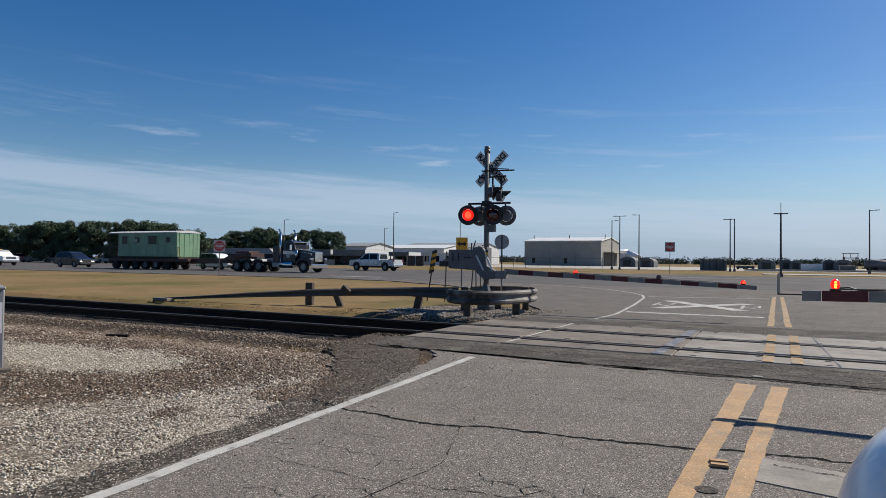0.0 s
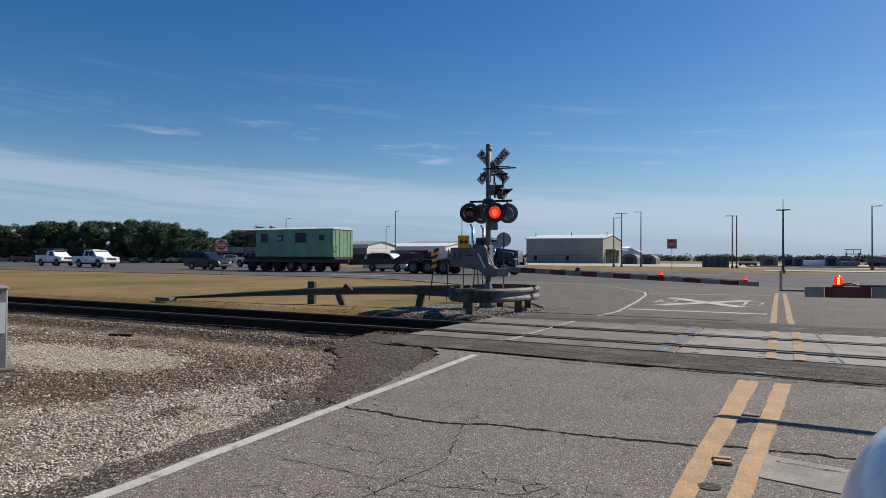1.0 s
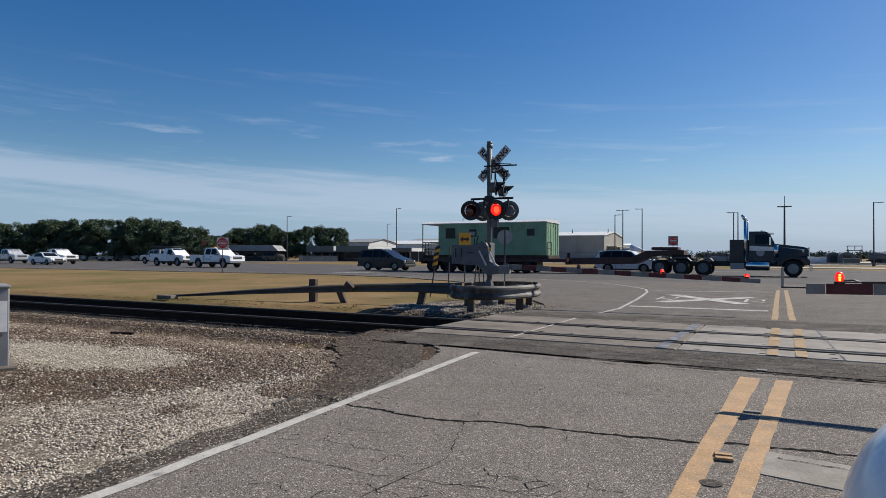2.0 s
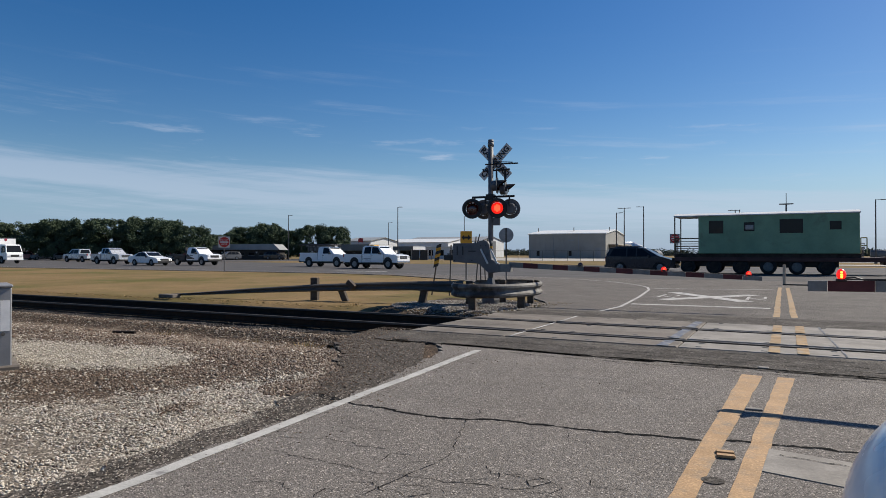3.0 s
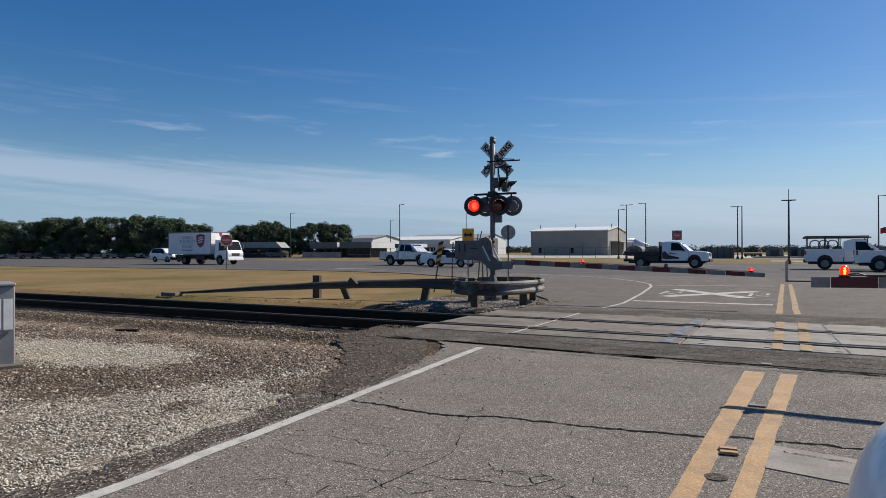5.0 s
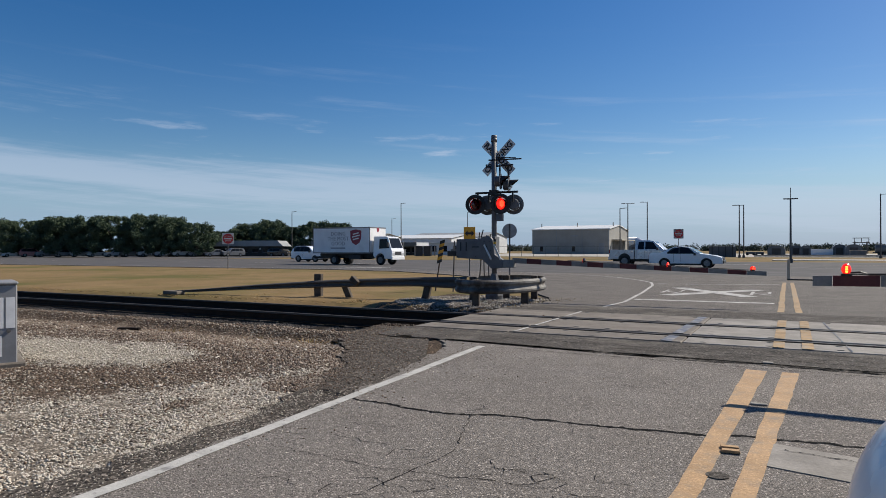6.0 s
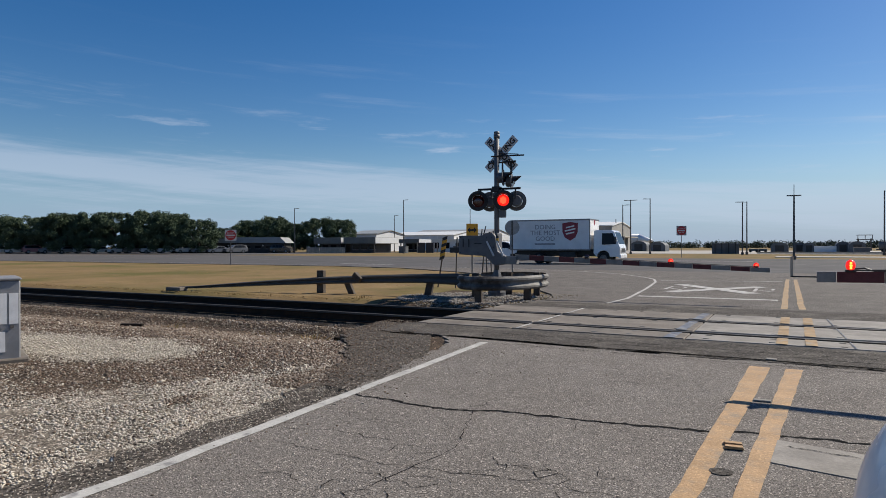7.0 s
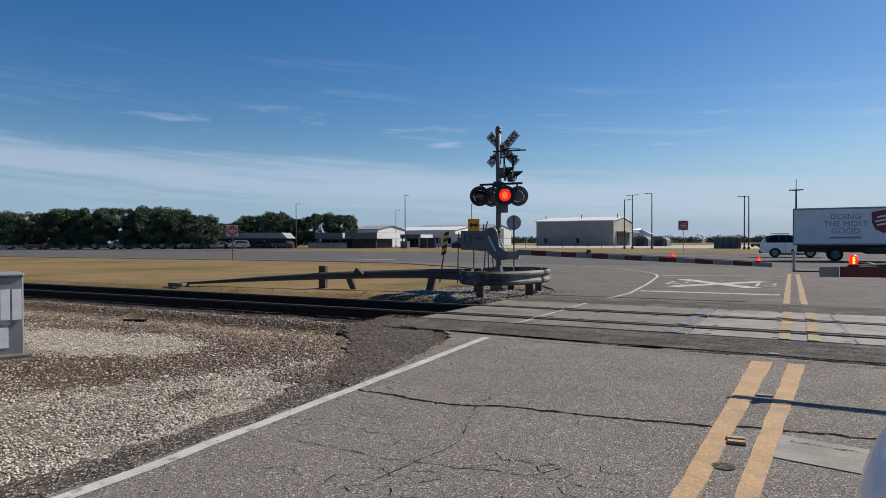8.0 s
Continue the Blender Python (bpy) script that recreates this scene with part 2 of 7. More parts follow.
M = {
    "asphalt": mat("asphalt", (0.224, 0.199, 0.175), 0.9, spec=0.2, vary=0.22, scale=1.3, fine=95, bump=1.0, rgb2=(0.188, 0.166, 0.146), stain=(0.15, 0.132, 0.116), stain_scale=0.45, stain_at=(0.54, 0.8), world_space=True, speck=0.75, speck_size=120),
    "asphalt_far": mat("asphalt_far", (0.165, 0.146, 0.128), 0.9, spec=0.2, vary=0.22, scale=1.3, fine=95, bump=1.0, rgb2=(0.125, 0.111, 0.099), stain=(0.10, 0.089, 0.08), stain_scale=0.45, stain_at=(0.54, 0.8), world_space=True, speck=0.5, speck_size=120),
    "asphalt_dark": mat("asphalt_dark", (0.098, 0.086, 0.074), 0.92, spec=0.15, vary=0.25, scale=2.5, fine=60, bump=1.0, rgb2=(0.072, 0.063, 0.055), stain=(0.165, 0.146, 0.125), stain_scale=1.3, stain_at=(0.5, 0.66), world_space=True, speck=0.8, speck_size=70),
    "highway": mat("highway", (0.11, 0.102, 0.098), 0.9, spec=0.2, vary=0.15, scale=0.5, fine=14, bump=0.4, rgb2=(0.085, 0.08, 0.078), stain=(0.065, 0.062, 0.06), stain_scale=0.15, world_space=True),
    "concrete": mat("concrete", (0.205, 0.175, 0.142), 0.88, vary=0.22, scale=2.2, fine=40, bump=0.5, rgb2=(0.145, 0.122, 0.10), stain=(0.09, 0.077, 0.064), stain_scale=1.4, stain_at=(0.5, 0.68), world_space=True),
    "concrete_new": mat("concrete_new", (0.285, 0.258, 0.225), 0.86, vary=0.18, scale=2.0, fine=40, bump=0.4, rgb2=(0.215, 0.195, 0.17), stain=(0.14, 0.126, 0.11), stain_scale=1.1, stain_at=(0.5, 0.68), world_space=True),
    "lot": mat("lot", (0.36, 0.33, 0.28), 0.88, vary=0.1, scale=0.15, fine=3, rgb2=(0.36, 0.33, 0.29), world_space=True),
    "grass": mat("grass", (0.20, 0.132, 0.060), 0.95, spec=0.1, vary=0.28, scale=0.55, fine=9, bump=1.0, rgb2=(0.26, 0.178, 0.088), stain=(0.115, 0.100, 0.034), stain_scale=0.16, stain_at=(0.46, 0.62), world_space=True),
    "blades": ramp_mat("blades", [(0.27, 0.165, 0.055), (0.20, 0.14, 0.038), (0.31, 0.2, 0.08), (0.13, 0.118, 0.028), (0.24, 0.14, 0.045)], 0.9),
    "dirt": mat("dirt", (0.115, 0.083, 0.058), 0.95, spec=0.1, speck=0.9, speck_size=46, vary=0.3, scale=1.2, fine=40, bump=1.0, rgb2=(0.07, 0.05, 0.036), stain=(0.17, 0.135, 0.10), stain_scale=0.7, world_space=True),
    "sand": mat("sand", (0.26, 0.22, 0.175), 0.95, spec=0.1, speck=0.9, speck_size=62, vary=0.3, scale=1.4, fine=55, bump=1.0, rgb2=(0.17, 0.142, 0.112), stain=(0.13, 0.103, 0.08), stain_scale=0.9, world_space=True),
    "stone_pale": ramp_mat("stone_pale", [(0.52, 0.47, 0.385), (0.68, 0.62, 0.53), (0.41, 0.36, 0.29), (0.26, 0.215, 0.17), (0.58, 0.51, 0.41), (0.46, 0.41, 0.35)], 0.9),
    "stone_brown": ramp_mat("stone_brown", [(0.15, 0.108, 0.075), (0.21, 0.155, 0.11), (0.085, 0.062, 0.046), (0.36, 0.295, 0.23), (0.165, 0.10, 0.062), (0.12, 0.095, 0.075)], 0.9),
    "pale_sand": mat("pale_sand", (0.36, 0.32, 0.255), 0.95, spec=0.1, vary=0.2, scale=2, fine=40, bump=0.8, rgb2=(0.27, 0.235, 0.185), speck=0.7, speck_size=40, world_space=True),
    # near-black stones and bed: the colour stands in for shade along the rails
    "stone_shade": ramp_mat("stone_shade", [(0.03, 0.025, 0.02), (0.045, 0.035, 0.028), (0.02, 0.017, 0.015), (0.07, 0.055, 0.045)], 0.7),
    "bed_shade": mat("bed_shade", (0.03, 0.025, 0.02), 0.95, spec=0.1, vary=0.25, scale=2, fine=25, bump=0.8, world_space=True),
    "white_line": mat("white_line", (0.52, 0.50, 0.46), 0.75, vary=0.15, scale=5, fine=50, bump=0.4, stain=(0.2, 0.19, 0.18), stain_scale=7, stain_at=(0.56, 0.68), world_space=True),
    "white_worn": mat("white_worn", (0.55, 0.525, 0.49), 0.8, vary=0.2, scale=4, fine=40, stain=(0.18, 0.17, 0.16), stain_scale=4, stain_at=(0.52, 0.70), world_space=True),
    "yellow_line": mat("yellow_line", (0.46, 0.28, 0.132), 0.78, vary=0.2, scale=4, fine=60, bump=0.3, rgb2=(0.37, 0.23, 0.115), stain=(0.25, 0.19, 0.13), stain_scale=6, stain_at=(0.50, 0.70), world_space=True, speck=0.2, speck_size=110),
    "yellow_worn": mat("yellow_worn", (0.42, 0.265, 0.115), 0.8, vary=0.2, scale=4, fine=40, stain=(0.26, 0.215, 0.155), stain_scale=5, stain_at=(0.48, 0.66), world_space=True),
    "blue_paint": mat("blue_paint", (0.13, 0.15, 0.20), 0.8, vary=0.2, scale=5, fine=40, stain=(0.29, 0.27, 0.24), stain_scale=6, stain_at=(0.5, 0.66), world_space=True),
    "crack": mat("crack", (0.018, 0.017, 0.016), 0.95, vary=0.2, spec=0.05),
    "rail_steel": mat("rail_steel", (0.022, 0.017, 0.014), 0.9, 0.0, spec=0.1, vary=0.25, scale=4, fine=40, bump=0.3, rgb2=(0.05, 0.03, 0.02)),
    "rail_top": mat("rail_top", (0.06, 0.05, 0.043), 0.7, 0.2, vary=0.15, scale=3),
    "tie": mat("tie", (0.04, 0.032, 0.026), 0.95, spec=0.1, vary=0.3, scale=3, fine=30, bump=0.6),
    "galv": mat("galv", (0.24, 0.23, 0.215), 0.75, 0.05, spec=0.25, vary=0.18, scale=3, fine=30, bump=0.1, rgb2=(0.15, 0.138, 0.125), stain=(0.06, 0.048, 0.04), stain_scale=1.1, stain_at=(0.48, 0.60)),
    "galv_dark": mat("galv_dark", (0.10, 0.09, 0.08), 0.7, 0.2, vary=0.2, scale=3, rgb2=(0.09, 0.085, 0.08)),
    "wood_post": mat("wood_post", (0.11, 0.085, 0.065), 0.9, vary=0.25, scale=5, fine=50, bump=0.6),
    "signal_grey": mat("signal_grey", (0.145, 0.145, 0.15), 0.6, 0.1, vary=0.12, scale=4, rgb2=(0.11, 0.11, 0.115), stain=(0.14, 0.12, 0.10), stain_scale=3, stain_at=(0.58, 0.75)),
    "black": mat("black", (0.015, 0.015, 0.016), 0.55, vary=0.2),
    "rubber": mat("rubber", (0.018, 0.018, 0.018), 0.85, vary=0.2, scale=8),
    "sign_white": mat("sign_white", (0.62, 0.62, 0.61), 0.5, vary=0.06, scale=3),
    "sign_black": mat("sign_black", (0.02, 0.02, 0.022), 0.6, vary=0.1),
    "sign_red": mat("sign_red", (0.50, 0.035, 0.035), 0.5, vary=0.08),
    "sign_yellow": mat("sign_yellow", (0.75, 0.36, 0.02), 0.5, vary=0.05),
    "sign_back": mat("sign_back", (0.33, 0.34, 0.35), 0.5, 0.4, vary=0.1),
    "lens_yellow": mat("lens_yellow", (0.9, 0.5, 0.1), 0.3, emit=(1.0, 0.42, 0.05), power=2.2),
    "rim_dull": mat("rim_dull", (0.20, 0.195, 0.19), 0.6, 0.2, vary=0.15),
    "wall_pale": mat("wall_pale", (0.62, 0.63, 0.64), 0.75, vary=0.07, scale=0.3, fine=3),
    "fascia": mat("fascia", (0.17, 0.175, 0.16), 0.7, vary=0.12, scale=0.4, fine=5),
    "shoulder": mat("shoulder", (0.125, 0.107, 0.09), 0.95, spec=0.1, vary=0.28, scale=1.8, fine=70, bump=1.0, rgb2=(0.09, 0.077, 0.065), stain=(0.065, 0.056, 0.048), stain_scale=1.0, stain_at=(0.5, 0.68), world_space=True, speck=1.0, speck_size=60),
    # grey stone toned darker; shadow round the signal is put into the colour
    "stone_grey_shaded": ramp_mat("stone_grey_shaded", [(0.24, 0.215, 0.185), (0.34, 0.31, 0.27), (0.15, 0.13, 0.11), (0.42, 0.385, 0.34), (0.2, 0.175, 0.145)], 0.9),
    "own_paint": mat("own_paint", (0.88, 0.87, 0.85), 0.3, spec=0.6, coat=0.4, vary=0.03, scale=2),
    "rail_brown": mat("rail_brown", (0.14, 0.105, 0.06), 0.75, vary=0.2),
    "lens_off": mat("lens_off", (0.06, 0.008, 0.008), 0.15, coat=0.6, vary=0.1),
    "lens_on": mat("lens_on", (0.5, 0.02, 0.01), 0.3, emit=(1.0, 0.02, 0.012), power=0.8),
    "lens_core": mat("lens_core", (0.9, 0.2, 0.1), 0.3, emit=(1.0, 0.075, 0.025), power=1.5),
    "gate_red": mat("gate_red", (0.125, 0.024, 0.026), 0.75, vary=0.2, scale=4, rgb2=(0.085, 0.02, 0.022)),
    "gate_white": mat("gate_white", (0.25, 0.24, 0.225), 0.7, vary=0.16, scale=4),
    "cabinet": mat("cabinet", (0.30, 0.30, 0.305), 0.5, 0.15, vary=0.1, scale=3, rgb2=(0.22, 0.22, 0.225)),
    "paper": mat("paper", (0.85, 0.83, 0.80), 0.8, vary=0.06, scale=12),
    "paint_white": mat("paint_white", (0.82, 0.82, 0.82), 0.3, coat=0.5, vary=0.04, scale=2),
    "paint_silver": mat("paint_silver", (0.52, 0.53, 0.55), 0.3, 0.3, coat=0.5, vary=0.04, scale=2),
    "paint_navy": mat("paint_navy", (0.012, 0.016, 0.028), 0.3, 0.0, spec=0.3, coat=0.15, vary=0.05, scale=2),
    "paint_black": mat("paint_black", (0.012, 0.014, 0.02), 0.25, 0.1, coat=0.8, vary=0.05, scale=2),
    "paint_box": mat("paint_box", (0.8, 0.79, 0.78), 0.45, vary=0.05, scale=1.5, fine=20),
    "chrome": mat("chrome", (0.7, 0.7, 0.7), 0.14, 1.0, vary=0.04),
    "alloy": mat("alloy", (0.26, 0.26, 0.27), 0.45, 0.6, vary=0.1),
    "glass_dark": mat("glass_dark", (0.010, 0.012, 0.015), 0.1, spec=0.18, vary=0.05),
    "lamp_clear": mat("lamp_clear", (0.65, 0.66, 0.68), 0.12, 0.3, coat=0.8, vary=0.05),
    "lamp_red": mat("lamp_red", (0.30, 0.015, 0.015), 0.2, coat=0.6, vary=0.05),
    "plastic_dark": mat("plastic_dark", (0.03, 0.03, 0.032), 0.6, vary=0.15),
    "green_cab": mat("green_cab", (0.20, 0.35, 0.215), 0.55, vary=0.12, scale=0.9, fine=14, rgb2=(0.155, 0.275, 0.17), stain=(0.12, 0.155, 0.10), stain_scale=0.8, stain_at=(0.55, 0.72)),
    "trailer_red": mat("trailer_red", (0.075, 0.022, 0.018), 0.6, vary=0.2, scale=2),
    "rust": mat("rust", (0.06, 0.043, 0.034), 0.9, vary=0.3, scale=3),
    "yellow_rail": mat("yellow_rail", (0.46, 0.38, 0.16), 0.6, vary=0.15),
    "bark": mat("bark", (0.07, 0.055, 0.04), 0.95, vary=0.3, scale=3, fine=20, bump=0.5),
    "leaf": ramp_mat("leaf", [(0.060, 0.090, 0.046), (0.085, 0.122, 0.058), (0.045, 0.070, 0.038), (0.080, 0.108, 0.055), (0.064, 0.094, 0.048)], 0.9),
    "leaf_far": ramp_mat("leaf_far", [(0.05, 0.07, 0.045), (0.06, 0.08, 0.05), (0.045, 0.062, 0.045)], 0.8),
    "siding": mat("siding", (0.31, 0.295, 0.265), 0.6, vary=0.06, scale=0.3, fine=4, rgb2=(0.27, 0.257, 0.23), stain=(0.24, 0.22, 0.2), stain_scale=0.2),
    "siding_tan": mat("siding_tan", (0.42, 0.38, 0.31), 0.65, vary=0.06, scale=0.3, fine=4),
    "roof_white": mat("roof_white", (0.72, 0.72, 0.70), 0.5, vary=0.05, scale=0.3, fine=4),
    "roof_grey": mat("roof_grey", (0.30, 0.31, 0.31), 0.6, vary=0.1, scale=0.4, fine=5),
    "wall_white": mat("wall_white", (0.74, 0.75, 0.76), 0.75, vary=0.06, scale=0.4, fine=5),
    "wall_dark": mat("wall_dark", (0.055, 0.05, 0.046), 0.7, vary=0.2, scale=0.5, fine=6),
    "wall_tan": mat("wall_tan", (0.50, 0.40, 0.30), 0.8, vary=0.08, scale=0.4),
    "fence": mat("fence", (0.33, 0.30, 0.26), 0.8, vary=0.15, scale=1),
    "pole": mat("pole", (0.11, 0.105, 0.10), 0.6, 0.3, vary=0.1),
    "shed": mat("shed", (0.13, 0.14, 0.15), 0.7, vary=0.2, scale=0.5),
    "parked": ramp_mat("parked", [(0.7, 0.7, 0.7), (0.45, 0.46, 0.48), (0.03, 0.03, 0.035), (0.75, 0.75, 0.74), (0.4, 0.03, 0.025), (0.12, 0.13, 0.15), (0.66, 0.67, 0.69)], 0.3, source="object"),
    "shield": mat("shield", (0.26, 0.025, 0.045), 0.5, vary=0.05),
    "print": mat("print", (0.26, 0.25, 0.26), 0.6, vary=0.05),
}

# ---- mesh helpers ----


def link(name, bm, material, parent=None, label="", smooth=False):
    me = bpy.data.meshes.new(name)
    bm.to_mesh(me)
    bm.free()
    for mm in material if isinstance(material, (list, tuple)) else [material]:
        me.materials.append(M[mm])
    if smooth:
        me.polygons.foreach_set("use_smooth", [True] * len(me.polygons))
    ob = new(name, me)
    ob.parent = parent
    if label:
        ob["label"] = label
    return ob


def part(name, bm, material, parent, label="", smooth=False):
    return link(name, bm, material, parent, label, smooth)


def thing(name, label, category, m=None, group="", kind=""):
    ob = new(name)
    tagged(ob, label, category, group, kind)
    if m is not None:
        ob.matrix_basis = m
    return ob


def box(x0, x1, y0, y1, z0, z1, bevel=0.0, bm=None):
    one = bmesh.new()
    bmesh.ops.create_cube(one, size=1)
    for v in one.verts:
        v.co = Vector(((x0 + x1) / 2 + v.co.x * (x1 - x0), (y0 + y1) / 2 + v.co.y * (y1 - y0), (z0 + z1) / 2 + v.co.z * (z1 - z0)))
    if bevel:
        bmesh.ops.bevel(one, geom=one.edges[:], offset=bevel, segments=1 if bevel < 0.02 else 2, affect="EDGES", profile=0.6)
    return merge(bm, one)


def merge(bm, one):
    if bm is None:
        return one
    me = bpy.data.meshes.new("tmp")
    one.to_mesh(me)
    one.free()
    bm.from_mesh(me)
    bpy.data.meshes.remove(me)
    return bm


def tube(p0, p1, r0, r1=None, n=10, bm=None, caps=True):
    p0, p1 = Vector(p0), Vector(p1)
    one = bmesh.new()
    bmesh.ops.create_cone(one, cap_ends=caps, segments=n, radius1=r0, radius2=r0 if r1 is None else r1, depth=(p1 - p0).length)
    q = (p1 - p0).to_track_quat("Z", "Y").to_matrix().to_4x4()
    bmesh.ops.transform(one, matrix=Matrix.Translation((p0 + p1) / 2) @ q, verts=one.verts)
    return merge(bm, one)


def pipe(points, r, n=8, bm=None):
    for a, b in zip(points, points[1:]):
        bm = tube(a, b, r, n=n, bm=bm)
    return bm


def slab(points, z0, z1, bm=None):
    """A flat slab from an outline in plan."""
    one = bmesh.new()
    f = one.faces.new([one.verts.new((x, y, z1)) for x, y in points])
    if f.normal.z < 0 or f.calc_area() == 0:
        f.normal_flip()
    one.normal_update()
    if one.faces[:][0].normal.z < 0:
        one.faces[:][0].normal_flip()
    r = bmesh.ops.extrude_face_region(one, geom=one.faces[:])
    for v in [g for g in r["geom"] if isinstance(g, bmesh.types.BMVert)]:
        v.co.z = z0
    bmesh.ops.recalc_face_normals(one, faces=one.faces)
    return merge(bm, one)


def ribbon(points, width, z, bm=None, thick=0.004):
    """A flat painted stripe along a line in plan."""
    one = bmesh.new()
    pts = [Vector((p[0], p[1], 0)) for p in points]
    left, right = [], []
    for i, p in enumerate(pts):
        d = (pts[min(i + 1, len(pts) - 1)] - pts[max(i - 1, 0)]).normalized()
        w = width[i] if isinstance(width, (list, tuple)) else width
        side = Vector((-d.y, d.x, 0)) * w / 2
        left.append((p + side, z))
        right.append((p - side, z))
    lv = [one.verts.new((q.x, q.y, zz)) for q, zz in left]
    rv = [one.verts.new((q.x, q.y, zz)) for q, zz in right]
    for i in range(len(pts) - 1):
        one.faces.new((rv[i], rv[i + 1], lv[i + 1], lv[i]))
    return merge(bm, one)


def extrude_y(profile, y0, y1, bm=None, bevel=0.0):
    """A side outline (x, z) drawn out across y."""
    one = bmesh.new()
    f = one.faces.new([one.verts.new((x, y0, z)) for x, z in profile])
    r = bmesh.ops.extrude_face_region(one, geom=[f])
    for v in [g for g in r["geom"] if isinstance(g, bmesh.types.BMVert)]:
        v.co.y = y1
    bmesh.ops.recalc_face_normals(one, faces=one.faces)
    if bevel:
        bmesh.ops.bevel(one, geom=one.edges[:], offset=bevel, segments=1, affect="EDGES")
    return merge(bm, one)


def words(text, size, material, parent, m, name="lettering", depth=0.004, align="CENTER", bold=0.0):
    cu = bpy.data.curves.new(name, "FONT")
    cu.body, cu.size, cu.extrude, cu.align_x, cu.align_y = text, size, depth, align, "CENTER"
    cu.resolution_u = 2
    cu.offset = bold * size
    tmp = bpy.data.objects.new("tmp", cu)
    me = bpy.data.meshes.new_from_object(tmp)
    bpy.data.objects.remove(tmp)
    me.materials.clear()
    me.materials.append(M[material])
    ob = new(name, me)
    ob.parent, ob.matrix_basis = parent, m
    return ob

# ---- ground, roads, track ----
RAILS = (9.70, 11.20)


def smooth(a, b, v):
    t = min(1, max(0, (v - a) / (b - a)))
    return t * t * (3 - 2 * t)


def ground_z(x, y):
    """The lie of the land: level, with the track bed sunk on both sides of the crossing."""
    side = max(smooth(-4.9, -6.3, x), smooth(6.5, 8.0, x))
    dip = smooth(6.0, 8.8, y) * (1 - smooth(12.0, 13.0, y))
    bed = smooth(8.5, 8.95, y) * (1 - smooth(11.9, 12.3, y))
    z = -0.035 - (0.29 * dip - 0.13 * bed) * side
    if -60 < x < 60 and y < 33:
        z += 0.018 * noise.noise((x * 0.8, y * 0.8, 0)) + 0.012 * noise.noise((x * 3.1, y * 3.1, 4))
    return z


def ground_sheet():
    xs = [-2600, -1500, -900, -500, -300, -200, -140, -100, -75, -60, -50, -42, -36] + [-32 + 0.3 * i for i in range(130)] + [8, 10, 13, 17, 22, 30, 42, 60, 90, 140, 220, 400, 800, 1500, 2600]
    ys = [-1500, -600, -250, -120, -60, -30, -15, -9, -6] + [-4 + 0.3 * i for i in range(66)] + [16.5, 18, 20, 22.5, 25, 28, 31, 35, 45, 60, 75, 90, 110, 140, 180, 240, 340, 500, 800, 1400, 2600]
    bm = bmesh.new()
    vs = [[bm.verts.new((x, y, ground_z(x, y))) for x in xs] for y in ys]
    for j in range(len(ys) - 1):
        for i in range(len(xs) - 1):
            f = bm.faces.new((vs[j][i], vs[j][i + 1], vs[j + 1][i + 1], vs[j + 1][i]))
            f.smooth = True
            x, y = (xs[i] + xs[i + 1]) / 2, (ys[j] + ys[j + 1]) / 2
            wob = 0.5 * noise.noise((x * 0.5, y * 0.5, 9))
            if -60 < x < 60 and y < 12.3 + wob * 0.7:
                f.material_index = 2 if y < 3.1 + 1.45 * max(0.0, x + 5.7) + wob else 1
                if ((x + 8.0) / 2.0) ** 2 + ((y - 5.0) / 0.75) ** 2 < 0.8 + 3 * wob:
                    f.material_index = 4
                # shade along the rails is put into the bed colour here
                if 9.1 < y < 12.2 and x < -5.4:
                    f.material_index = 3
            elif -8.6 + wob < x < -4 and 12 < y < 17:
                f.material_index = 1
    ob = link("ground", bm, ["grass", "dirt", "sand", "bed_shade", "pale_sand"])
    return tagged(ob, "dry mown grass with gravel and brown ballast along the track", "ground", kind="structure")


ground_sheet()


def jitter(points, step, amount, seed=3):
    """An outline with a ragged edge."""
    rnd, out = random.Random(seed), []
    for a, b in zip(points, points[1:]):
        n = max(1, int(math.dist(a, b) / step))
        out += [(a[0] + (b[0] - a[0]) * i / n + rnd.uniform(-amount, amount), a[1] + (b[1] - a[1]) * i / n + rnd.uniform(-amount, amount) * 0.3) for i in range(n)]
    return out + [points[-1]]


edge_near = jitter([(-3.13, -14), (-3.16, 2.0), (-3.30, 4.4), (-3.56, 5.9), (-3.72, 6.6), (-3.9, 7.3), (-4.3, 7.95)], 0.12, 0.05)
shoulder_edge = jitter([(-3.42, -14), (-3.45, 2.0), (-3.72, 4.4), (-4.25, 5.6), (-4.95, 6.6), (-5.7, 7.5), (-6.0, 8.9)], 0.12, 0.09, 12)
shoulder = link("shoulder", slab(shoulder_edge + [(-5.0, 8.9), (-2.6, 4.4), (-2.6, -14)], -0.12, -0.008), "shoulder")
tagged(shoulder, "crumbling dark brown asphalt shoulder", "road shoulder", kind="structure")
road = link("road_near", slab(edge_near + [(5.2, 7.95), (4.6, 4), (4.6, -14)], -0.12, 0.0), "asphalt")
tagged(road, "sun-bleached grey asphalt road with cracks", "road", kind="structure")
strip = link("road_strip_near", slab(jitter([(-5.3, 7.9), (-5.5, 8.93)], 0.2, 0.06) + [(7, 8.93)] + jitter([(5.4, 7.5), (0.5, 7.55), (-2.0, 7.7), (-3.6, 7.8), (-5.2, 7.86)], 0.06, 0.3, 5), -0.12, 0.004), "asphalt_dark")
tagged(strip, "dark patched asphalt along the crossing panels", "road", kind="structure")
